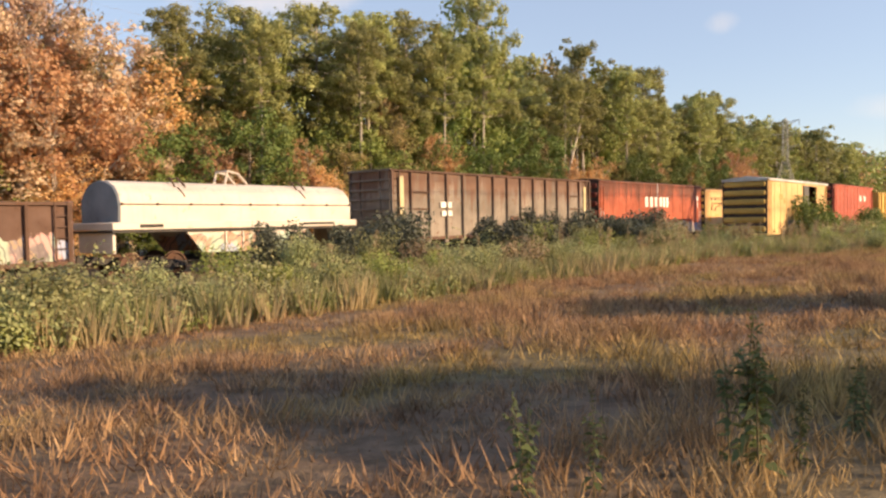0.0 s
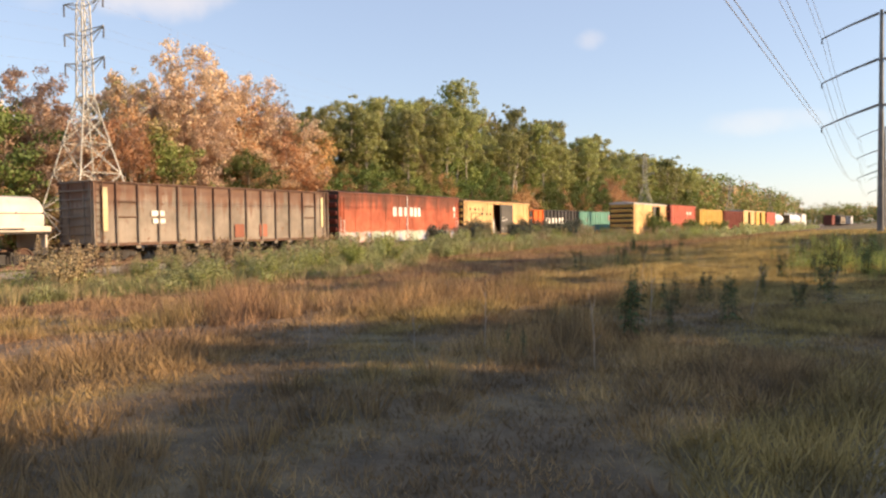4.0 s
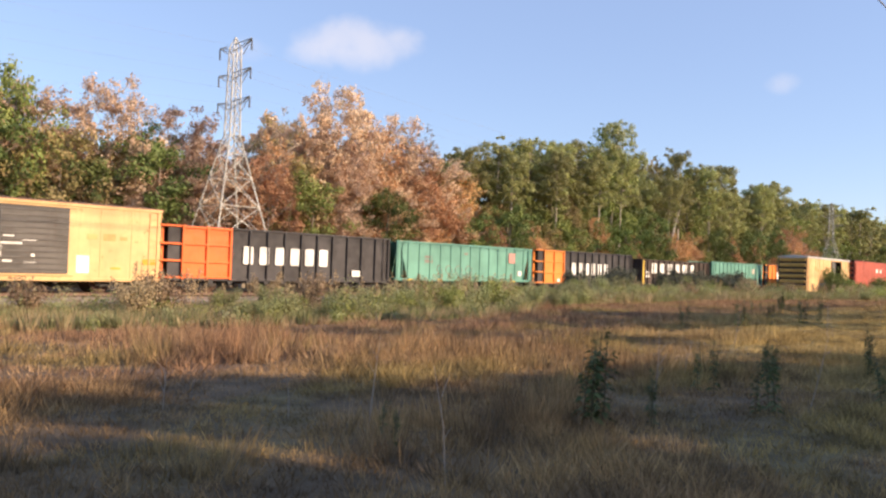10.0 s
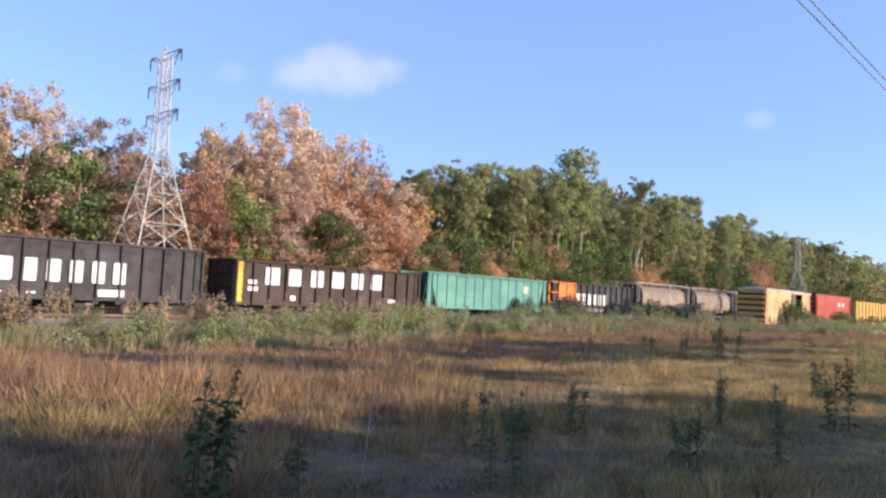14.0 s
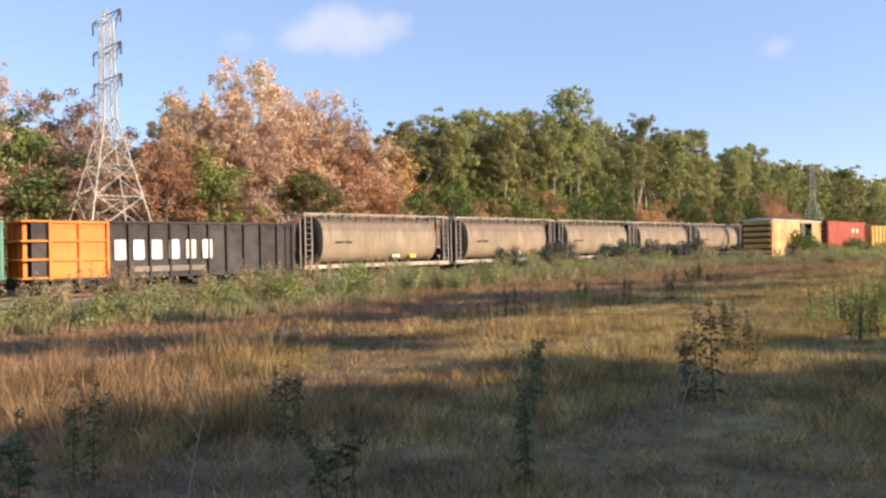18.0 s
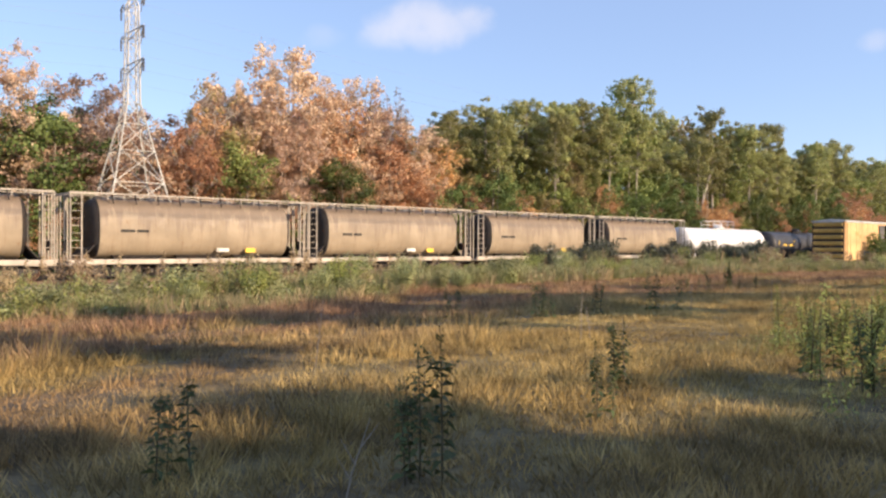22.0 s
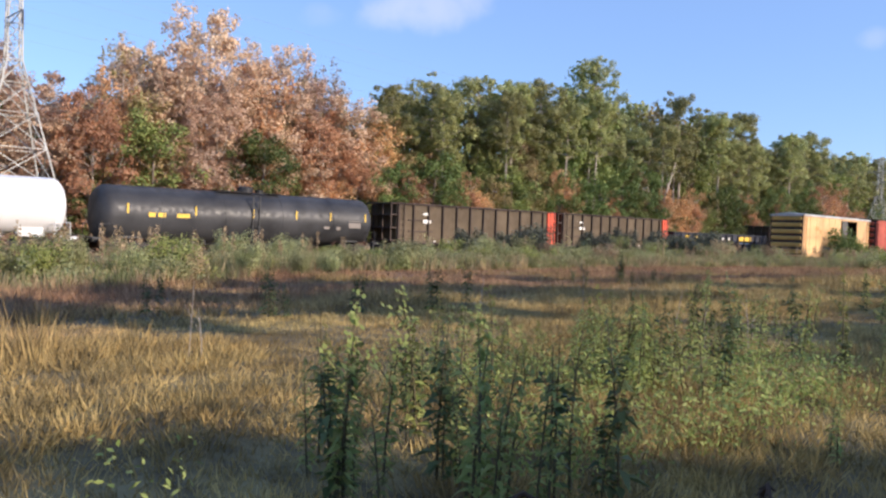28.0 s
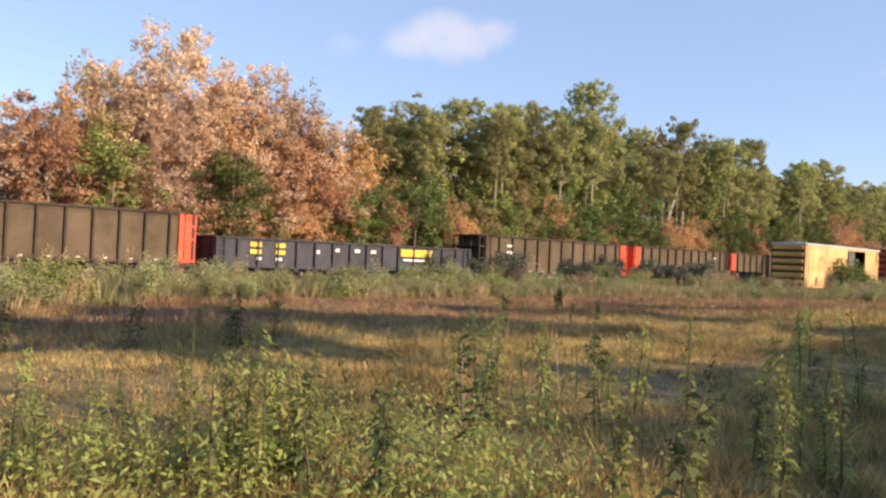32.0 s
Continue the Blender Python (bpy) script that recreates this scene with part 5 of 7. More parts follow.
def coal_gondola(yc, length, red):
    # black-brown ribs on brown sides: the ribs' shadow lines put into the paint
    car = gondola("brown_gondola", "brown ribbed coal gondola with one vermilion end", yc, length, 3.78, BROWN, z0=1.15, ribs=13, end_ribs=3, rim=BLACK_BROWN, rib_mat=BLACK_BROWN)
    h = length / 2
    e = red
    y0, y1 = sorted((e * (h - 0.9), e * (h + 0.02)))
    s = Shape()
    s.box(1.4, 1.53, y0, y1, 1.1, 3.7, 0.01)
    panel = part("end_panel", s, ORANGE_RED, car, "vermilion end panel")
    for z in (1.15, 2.3, 3.0):
        s = Shape()
        s.box(1.52, 1.57, y0 + 0.05, y1 - 0.05, z, z + 0.1, 0.01)
        part("panel_rail", s, ORANGE_RED, panel)
    s = Shape()
    s.box(-1.45, 1.45, min(e * h, e * (h + 0.04)), max(e * h, e * (h + 0.04)), 1.1, 3.7)
    part("end_sheet", s, ORANGE_RED, car)
    for z in (2.6, 1.85):
        s = Shape()
        s.box(1.42, 1.5, -e * (h - 2.1) - 1.1, -e * (h - 2.1) + 1.1, z, z + 0.08, 0.01)
        part("grab_rail", s, BLACK_BROWN, car)
    bars(car, [(-e * (h - 2.5) - 0.25, -e * (h - 2.5) + 0.25, 3.0, 3.15), (-e * (h - 2.6) - 0.35, -e * (h - 2.6) + 0.35, 2.45, 2.7)], WHITE_MARK, "white stencil bar")
    tick = shared("tick", "tick_mark", lambda: Shape().box(-0.01, 0.01, -0.1, 0.1, 1.2, 1.28), WHITE_MARK)
    for k in range(2, 11):
        part("tick_mark", tick, WHITE_MARK, car, "", pose(1.425, -h + 0.12 + (length - 0.24) * (k + 0.5) / 12, 0))
    if red > 0:
        for z in (1.2, 2.05, 2.9, 3.66):
            s = Shape()
            s.box(-1.46, 1.46, -h - 0.5, -h, z, z + 0.09, 0.015)
            part("end_shelf", s, BLACK_BROWN, car)
        for q in (-1.42, -0.5, 0.5, 1.42):
            s = Shape()
            s.box(q - 0.035, q + 0.035, -h - 0.48, -h - 0.4, 1.2, 3.7)
            part("end_post", s, BLACK_BROWN, car)
    s = Shape()
    n = 30
    s.loft([[(q * 1.35, y, 3.3 + 0.35 * (1 - q * q) + 0.22 * noise.noise(Vector((q * 1.5, y * 0.8, yc)))) for q in np.linspace(-1, 1, 9)] for y in np.linspace(-h + 0.25, h - 0.25, n)], closed=False, caps=False)
    part("coal_load", s, STEEL_DARK, car, "dark heaped load")
    return car


coal_gondola(257.2, 16.0, 1)
coal_gondola(273.8, 15.4, 1)
car = gondola("navy_gondola", "low dark navy gondola with yellow stencils", 292.0, 18.8, 2.66, NAVY, z0=1.05, ribs=16)
bars(car, [(-7.3, -6.6, 2.15, 2.4), (-5.7, -5.1, 2.15, 2.4), (-7.3, -6.6, 1.75, 1.98), (-5.7, -5.1, 1.75, 1.98)], YELLOW_MARK, "yellow stencil bar")
bars(car, [(3.3, 5.9, 1.95, 2.42)], YELLOW_MARK, "yellow name panel", "panel_mark")
bars(car, [(-6.9, -6.6, 1.4, 1.55), (-5.7, -5.3, 1.4, 1.55), (-1.7, -1.4, 2.05, 2.25), (-0.3, 0.1, 2.05, 2.25), (0.9, 1.3, 2.05, 2.25), (-3.0, -2.8, 1.9, 2.1), (3.5, 5.6, 1.65, 1.78)], WHITE_MARK, "white stencil bar")
coal_gondola(311.0, 16.6, 1)
coal_gondola(328.0, 15.4, -1)
coal_gondola(344.0, 15.4, -1)

# ---- the parked cars on the siding ----
car = boxcar("parked_yellow_boxcar", "faded yellow boxcar with corrugated end and open doorway on the siding", 7.8, 15.6, 4.6, YELLOW, PARKED_X, roof=ROOF_WHITE, end=YELLOW_OLD, opening=(0.6, 4.6), moving=False)
s = Shape()
s.box(1.52, 1.58, 0.7, 2.0, 1.2, 4.3, 0.01)
part("sliding_door", s, DOOR_GREY, car)
s = Shape()
s.box(1.562, 1.59, -7.85, 7.85, 4.46, 4.62, 0.01)
part("eave_strip", s, ROOF_WHITE, car, "pale strip along the eave")
s = Shape()
s.box(-1.5, 1.5, -7.97, -7.93, 4.44, 4.62, 0.01)
part("eave_strip", s, ROOF_WHITE, car, "pale strip along the eave")
bars(car, [(-3.2, 0.2, 1.0, 1.75, 1.51)], paint("spray_blue", (0.2, 0.26, 0.36), 0.1), "blue-grey spray paint", "spray_patch")
bars(car, [(-5.2, -4.4, 3.2, 3.6, 1.51), (-4.2, -3.9, 2.9, 3.3, 1.51)], paint("faded_patch_old", (0.6, 0.3, 0.1), 0.2), "faded emblem", "emblem")
car = boxcar("parked_red_boxcar", "red boxcar with a small white emblem, parked", 25.6, 16.4, 4.7, RED, PARKED_X, roof=RUST, moving=False)
bars(car, [(2.2, 3.0, 3.3, 3.8, 1.51), (4.0, 4.8, 3.3, 3.8, 1.51)], WHITE_MARK, "white painted emblem", "emblem")
gondola("parked_yellow_gondola", "weathered yellow ribbed gondola, parked", 46.4, 19.6, 4.3, YELLOW_OLD, PARKED_X, ribs=11, moving=False)
gondola("parked_maroon_gondola", "maroon ribbed gondola, parked", 68.0, 20.5, 4.3, RED_DEEP, PARKED_X, ribs=13, moving=False)
boxcar("parked_yellow_boxcar", "yellow boxcar with a dark doorway and white roof, parked", 87.2, 15.8, 4.6, YELLOW, PARKED_X, opening=(-1.5, 1.8), moving=False)
boxcar("parked_yellow_boxcar", "yellow boxcar with a dark doorway, parked", 104.0, 15.8, 4.6, YELLOW_OLD, PARKED_X, opening=(-1.5, 1.8), moving=False)
boxcar("parked_red_boxcar", "weathered red boxcar parked on the siding", 122.0, 17.0, 4.6, RED, PARKED_X, roof=RUST, moving=False)
tank_car("white tank car parked on the siding", 141.0, 17.0, 4.3, 1.5, TANK_WHITE, TANK_BLACK, PARKED_X, moving=False)
gondola("parked_maroon_gondola", "brown ribbed gondola parked on the siding", 157.5, 13.0, 4.2, BROWN, PARKED_X, ribs=11, moving=False)
for yc in (173.0, 190.5):
    tank_car("white tank car parked on the siding", yc, 16.5, 4.4, 1.5, TANK_WHITE, TANK_WHITE, PARKED_X, moving=False)
boxcar("parked_white_boxcar", "plain pale-painted boxcar parked far off", 209.0, 17.0, 4.7, TANK_WHITE, PARKED_X, moving=False)
boxcar("parked_red_boxcar", "dull maroon steel boxcar parked far off", 243.0, 18.0, 4.4, RED_DEEP, 6.0, roof=RUST, moving=False)
for yc in (264.0, 283.0):
    covered_hopper("dusty tan covered hopper parked far off", yc, 17.0, 8.0, moving=False, marks=False)
boxcar("parked_white_boxcar", "plain pale-painted boxcar parked far off", 304.0, 18.0, 4.2, TANK_WHITE, 10.0, moving=False)


# ---- power lines ----
def lattice_tower(at, top=17.8, waist=10.85):
    tower = tagged(new("lattice_tower"), "pale galvanised lattice transmission tower behind the track", "pylon", "power line towers")
    tower.matrix_basis = at

    def half(z):
        return 0.39 - 0.1 * (z - waist) / (top - waist) if z > waist else 0.39 + 0.217 * (waist - z)

    for sx in (-1, 1):
        for sy in (-1, 1):
            s = Shape()
            zs = [0.0, waist, top - 0.8]
            for a, b in zip(zs, zs[1:]):
                s.tube((sx * half(a), sy * half(a), a), (sx * half(b), sy * half(b), b), 0.06, 0.05, 4)
            s.tube((sx * half(top - 0.8), sy * half(top - 0.8), top - 0.8), (0, 0, top), 0.05, 0.04, 4)
            part("leg", s, LATTICE, tower)
            s = Shape()
            s.box(sx * half(0) - 0.3, sx * half(0) + 0.3, sy * half(0) - 0.3, sy * half(0) + 0.3, -0.2, 0.35, 0.03)
            part("footing", s, GRAVEL_M, tower)
    levels = [0.6, 3.4, 5.8, 7.8, 9.5, waist, 11.9, 12.9, 13.9, 14.9, 15.9, 17.0]
    for a, b in zip(levels, levels[1:]):
        for axis in (0, 1):
            for side in (-1, 1):
                s = Shape()
                ha, hb = half(a), half(b)
                r = 0.032 if a < waist else 0.02
                p = lambda u, q, z: (u, side * q, z) if axis == 0 else (side * q, u, z)
                s.tube(p(-ha, ha, a), p(hb, hb, b), r, n=4)
                s.tube(p(ha, ha, a), p(-hb, hb, b), r, n=4)
                s.tube(p(-hb, hb, b), p(hb, hb, b), r, n=4)
                part("brace", s, LATTICE, tower)
    for z in (13.1, 15.1, 17.1):
        for sx in (-1, 1):
            s = Shape()
            for sy in (-1, 1):
                s.tube((sx * 0.4, sy * 0.4, z), (sx * 2.1, 0, z + 0.25), 0.04, n=4)
                s.tube((sx * 0.4, sy * 0.4, z - 0.5), (sx * 2.1, 0, z + 0.25), 0.03, n=4)
            arm = part("cross_arm", s, LATTICE, tower)
            s = Shape()
            s.path([(sx * 2.1, 0, z + 0.2 - 0.045 * k) for k in range(18)], [(0.03, 0.075)[k % 2] for k in range(18)], 8)
            part("insulator", s, STEEL_GREY, arm)
    return tower


TOWERS = ((-19.5, -59.0), (-20.5, 78.0), (-22.0, 190.0), (-24.0, 310.0))
first = lattice_tower(pose(*TOWERS[0], 0.05))
for x, y in TOWERS[1:]:
    copy_thing(first, pose(x, y, 0.05))
WIRE_M = paint("wire_aluminium", (0.22, 0.22, 0.23), 0.05, rough=0.6)
spans = [((-18.5, -190.0), TOWERS[0])] + list(zip(TOWERS, TOWERS[1:]))
for (xa, ya), (xb, yb) in spans:
    for z in (13.1, 15.1, 17.1):
        for sx in (-2.1, 2.1):
            s = Shape()
            n = 14
            pts = [(xa + (xb - xa) * k / n + sx, ya + (yb - ya) * k / n, z - 0.45 - 2.4 * 4 * (k / n) * (1 - k / n)) for k in range(n + 1)]
            s.path(pts, [0.004] * (n + 1), 4)
            tagged(new("power_cable", mesh_of("power_cable", s, WIRE_M)), "thin sagging power cable between lattice towers", "cable", "power cables")


def steel_pole(at, top=30.4):
    pole = tagged(new("steel_pole"), "tall dark steel transmission pole with three upswept arms each side", "power pole", "steel power poles")
    pole.matrix_basis = at
    s = Shape()
    s.tube((0, 0, 0), (0, 0, top), 0.45, 0.22, 14)
    part("shaft", s, STEEL_GREY, pole)
    s = Shape()
    s.tube((0, 0, -0.1), (0, 0, 0.3), 0.75, n=16)
    part("base", s, GRAVEL_M, pole)
    for z in ARM_Z:
        for sx in (-1, 1):
            s = Shape()
            s.path([(sx * 0.3, 0, z + 1.4), (sx * 4.0, 0, z + 0.15), (sx * 7.3, 0, z - 1.2)], [0.19, 0.14, 0.09], 6)
            arm = part("arm", s, STEEL_GREY, pole)
            s = Shape()
            s.path([(sx * 7.25, 0, z - 1.2 - 0.04 * k) for k in range(19)], [(0.05, 0.12)[k % 2] for k in range(19)], 8)
            part("insulator", s, STEEL_DARK, arm)
    return pole


ARM_Z = (16.2, 22.4, 28.6)
POLES = ((25.6, 29.0), (25.2, 175.0), (24.8, 320.0), (25.9, -118.0))
pole0 = steel_pole(pose(*POLES[0], 0.3))
for x, y in POLES[1:]:
    copy_thing(pole0, pose(x, y, 0.2))
for (xa, ya), (xb, yb) in ((POLES[3], POLES[0]), (POLES[0], POLES[1]), (POLES[1], POLES[2])):
    for z in ARM_Z:
        for sx in (-7.3, -6.6, 7.0):
            s = Shape()
            pts = [(xa + (xb - xa) * k / 16 + sx, ya + (yb - ya) * k / 16, z - (0.9 if sx == -7.3 else 1.3) - (0.3 if ya < -20 else 3.2) * 4 * (k / 16) * (1 - k / 16)) for k in range(17)]
            s.path(pts, [0.03] * 17, 6)
            tagged(new("power_cable", mesh_of("power_cable", s, WIRE_M)), "thin sagging power cable along the meadow", "cable", "power cables")

# ---- plants ----
PINE_LEAF = leaf_material("pine_needles", (0.31, 0.315, 0.115), (0.5, 0.49, 0.215), (0.27, 0.275, 0.1), 0.4)
GREEN_LEAF = leaf_material("oak_leaves", (0.115, 0.168, 0.045), (0.235, 0.28, 0.085), (0.088, 0.128, 0.04))
OLIVE_LEAF = leaf_material("olive_leaves", (0.18, 0.22, 0.055), (0.33, 0.35, 0.11), (0.16, 0.18, 0.05))
ORANGE_LEAF = leaf_material("autumn_leaves", (0.6, 0.41, 0.27), (0.77, 0.59, 0.43), (0.52, 0.34, 0.24), 0.35)
RED_LEAF = leaf_material("russet_leaves", (0.62, 0.35, 0.18), (0.74, 0.47, 0.26), (0.54, 0.3, 0.15), 0.35)
BROWN_LEAF = leaf_material("brown_vines", (0.3, 0.19, 0.1), (0.42, 0.29, 0.14), (0.2, 0.19, 0.07))
WEED_LEAF = leaf_material("weed_leaves", (0.25, 0.28, 0.11), (0.43, 0.45, 0.21), (0.4, 0.37, 0.2), 0.35)
# leaf colour darkened to stand for shrubs lying in tree shade
SHRUB_SHADED = leaf_material("shaded_shrub_leaves", (0.08, 0.085, 0.06), (0.14, 0.15, 0.095), (0.08, 0.08, 0.065))
STALK_LEAF = leaf_material("goldenrod_leaves", (0.07, 0.1, 0.04), (0.15, 0.18, 0.065), (0.1, 0.12, 0.05), 0.3)
LUSH_LEAF = leaf_material("lush_weed_leaves", (0.2, 0.25, 0.06), (0.42, 0.44, 0.14), (0.32, 0.34, 0.115), 0.4)
TAN_WEED = leaf_material("dry_weed", (0.36, 0.26, 0.15), (0.5, 0.37, 0.22), (0.27, 0.2, 0.12), 0.2)
BARK = paint("bark", (0.2, 0.155, 0.12), 0.2, (0.12, 0.09, 0.07), 0.9, 0.3, 0.4)
BARK_PALE = paint("pale_bark", (0.42, 0.36, 0.3), 0.1, (0.25, 0.2, 0.15), 0.9, 0.2, 0.3)
STEM = paint("weed_stem", (0.13, 0.11, 0.06), 0.1, rough=0.8)


def leaves(rng, centres, radii, count, size, flat=0.75, up=0.3, slim=0.33, hollow=0.45):
    """Diamond leaves thrown round clump centres: array (count, 4, 3)."""
    centres, radii = np.asarray(centres, float), np.asarray(radii, float)
    share = radii ** 1.6
    pick = rng.choice(len(centres), count, p=share / share.sum())
    d = rng.normal(size=(count, 3))
    d /= np.linalg.norm(d, axis=1, keepdims=True)
    r = radii[pick] * (hollow + (1 - hollow) * rng.rand(count) ** 0.6) * (0.88 + 0.3 * rng.rand(count))
    p = centres[pick] + d * r[:, None] * np.array([1, 1, flat])
    nrm = d * 1.25 + rng.normal(size=(count, 3)) * 0.48 + np.array([0, 0, up])
    nrm /= np.linalg.norm(nrm, axis=1, keepdims=True)
    t = np.cross(nrm, rng.normal(size=(count, 3)))
    t /= np.linalg.norm(t, axis=1, keepdims=True)
    b = np.cross(nrm, t)
    sz = size * (0.6 + 0.8 * rng.rand(count))[:, None]
    u, v = t * sz * 0.5, b * sz * slim
    return np.stack([p + u, p + v + nrm * sz * 0.06, p - u, p - v + nrm * sz * 0.06], axis=1)


def limbs(rng, height, spread, start, count, rise, thick, girth, sway=0.035):
    """Trunk and limbs: a Shape, the limbs and the trunk's points; girth: (share of the crown's height, share of the spread)."""
    s = Shape()
    pts, radii = [], []
    dx, dy = rng.uniform(-1, 1, 2) * sway * height
    wob = rng.uniform(0, 6.28, 2)
    for k in range(9):
        q = k / 8
        pts.append(Vector((dx * q * q + 0.1 * math.sin(5 * q + wob[0]), dy * q * q + 0.1 * math.sin(4 * q + wob[1]), height * 0.96 * q)))
        radii.append(thick * (1 - 0.86 * q) + 0.02)
    s.path(pts, radii, 7)
    out = []
    for k in range(count):
        u = (k + rng.rand() * 0.7) / count
        q = start + (1 - start) * u
        i = min(7, int(q * 8))
        base = pts[i].lerp(pts[i + 1], min(1.0, q * 8 - i))
        a = k * 2.4 + rng.rand() * 0.9
        reach = spread * float(np.interp(u, [g[0] for g in girth], [g[1] for g in girth])) * rng.uniform(0.6, 1.12)
        lift = reach * rise * (0.6 + 0.9 * u) * rng.uniform(0.5, 1.4)
        mid = base + Vector((math.cos(a) * reach * 0.5, math.sin(a) * reach * 0.5, lift * 0.35))
        tip = base + Vector((math.cos(a + 0.15) * reach, math.sin(a + 0.15) * reach, lift))
        r = thick * 0.34 * (1 - 0.6 * q)
        s.path([base, mid, tip], [r, r * 0.65, 0.015], 5)
        out.append((base, mid, tip, reach))
    return s, out, pts


PINE_GIRTH = ((0, 0.5), (0.25, 0.95), (0.6, 1.0), (0.85, 0.75), (1, 0.4))
BROAD_GIRTH = ((0, 0.55), (0.3, 1.0), (0.65, 0.95), (0.9, 0.6), (1, 0.4))
TREE_START = {"pine": (0.5, 0.58, 0.44, 0.63, 0.52), "high_pine": (0.74, 0.74)}


def tree_meshes(seed, kind, height, fine=True, variant=0):
    """Trunk shape, crown quads, bark and leaf of one stock tree; fine: many small leaves, for the wood's front."""
    rng = np.random.RandomState(seed)
    f = 1.0 if fine else 0.3
    grow = 1.0 if fine else 1.75
    if kind in ("pine", "high_pine"):
        start = TREE_START[kind][variant % len(TREE_START[kind])]
        s, tips, pts = limbs(rng, height, 3.3, start, 26, 0.16, 0.21, PINE_GIRTH)
        cen, rad = [], []
        for base, mid, tip, reach in tips:
            for q in (0.3, 0.5, 0.7, 0.85, 1.0):
                if rng.rand() < 0.8:
                    cen.append(base.lerp(tip, q) + Vector(rng.normal(0, 0.45, 3)) + Vector((0, 0, 0.15)))
                    rad.append((0.27 + 0.09 * reach) * rng.uniform(0.55, 1.4))
        for k in range(4):
            cen.append(pts[-1] + Vector((rng.normal(0, 0.7), rng.normal(0, 0.7), rng.uniform(-0.7, 0.15))))
            rad.append(rng.uniform(0.55, 0.95))
        for k in range(5):
            z = height * rng.uniform(0.25, start)
            a = rng.uniform(0, 6.28)
            s.path([(0, 0, z), (math.cos(a) * 0.9, math.sin(a) * 0.9, z + 0.25)], [0.035, 0.008], 4)
        return s, leaves(rng, cen, rad, int(9500 * f), 0.27 * grow, 0.85, 0.4, 0.2 if fine else 0.26, 0.3), BARK_PALE, PINE_LEAF
    if kind in ("autumn", "russet", "bare"):
        spread = {"autumn": 4.2, "russet": 3.0, "bare": 3.0}[kind]
        s, tips, pts = limbs(rng, height, spread, 0.2, 30, 0.55, 0.17, BROAD_GIRTH)
        cen, rad = [], []
        leafy = {"autumn": 1.0, "russet": 1.0, "bare": 0.4}[kind]
        for base, mid, tip, reach in tips:
            high = base.z / height
            for k in range(4 if fine else 2):
                fork = mid.lerp(tip, rng.uniform(0.0, 0.9))
                t2 = fork + Vector(rng.normal(0, 0.65, 3)) + (tip - mid) * 0.35 + Vector((0, 0, 0.35))
                s.path([fork, t2], [0.03, 0.012], 4)
                if fine:
                    for j in range(3):
                        t3 = fork.lerp(t2, rng.uniform(0.5, 1.0)) + Vector(rng.normal(0, 0.45, 3)) + Vector((0, 0, 0.45))
                        s.path([fork.lerp(t2, 0.6), t3], [0.014, 0.005], 3)
                        if rng.rand() < leafy - (0.25 if high > 0.75 else 0):
                            cen.append(t3)
                            rad.append(rng.uniform(0.28, 0.62))
                if rng.rand() < leafy - (0.12 if high > 0.75 else 0):
                    cen.append(t2)
                    rad.append(rng.uniform(0.45, 0.95))
        count = {"autumn": 13000, "russet": 9000, "bare": 3200}[kind]
        leaf = {"autumn": ORANGE_LEAF, "russet": RED_LEAF, "bare": BROWN_LEAF}[kind]
        return s, leaves(rng, cen, rad, int(count * f), 0.235 * grow, 0.9, 0.1, 0.36, 0.15), BARK_PALE, leaf
    leaf = {"oak": GREEN_LEAF, "vine": BROWN_LEAF, "olive": OLIVE_LEAF}[kind]
    s, tips, pts = limbs(rng, height, 0.33 * height, 0.1, 26, 0.4, 0.14, BROAD_GIRTH)
    cen, rad = [], []
    for base, mid, tip, reach in tips:
        for q in (0.45, 0.75, 1.0):
            cen.append(base.lerp(tip, q) + Vector(rng.normal(0, 0.3, 3)))
            rad.append(rng.uniform(0.4, 0.95) * height / 9)
    return s, leaves(rng, cen, rad, int(6400 * f), 0.2 * grow, 0.8, 0.25, 0.36, 0.35), BARK, leaf


LABELS = {"high_pine": ("tall pine with a bare trunk and high flat crown", "pine tree"), "pine": ("tall pine with clumped green crown and bare trunk", "pine tree"), "autumn": ("tall broadleaf tree in thinning orange-brown autumn leaf", "tree"),
          "russet": ("broadleaf tree in russet-red autumn leaf", "tree"), "oak": ("dense dark-green broadleaf tree at the wood's edge", "tree"),
          "vine": ("tree hung with brown dying vines", "tree"), "olive": ("yellow-green tree at the wood's edge", "tree"), "bare": ("nearly bare pale-twigged tree", "tree")}
STOCK = {}
NAMES = {"pine": "pine_tree", "high_pine": "pine_tree", "autumn": "autumn_tree", "russet": "russet_tree", "oak": "oak_tree", "vine": "vine_tree", "olive": "olive_tree", "bare": "bare_tree"}
BASE_H = {"pine": 19.0, "high_pine": 19.0, "autumn": 16.0, "russet": 10.0, "oak": 9.0, "vine": 10.0, "olive": 9.0, "bare": 15.0}
VARIANTS = {"pine": 5, "autumn": 4, "russet": 2, "oak": 3, "vine": 2, "olive": 2, "bare": 2}
for kind, variants in VARIANTS.items():
    for k in range(variants):
        for fine in (True, False):
            s, quads, bark, leaf = tree_meshes(100 + 17 * k + len(kind) * 7, kind, BASE_H[kind], fine, k)
            STOCK[kind, k, fine] = (mesh_of("trunk", s, bark), quick_mesh("crown", quads, leaf), float(np.percentile(quads[:, :, 2], 99.5)))
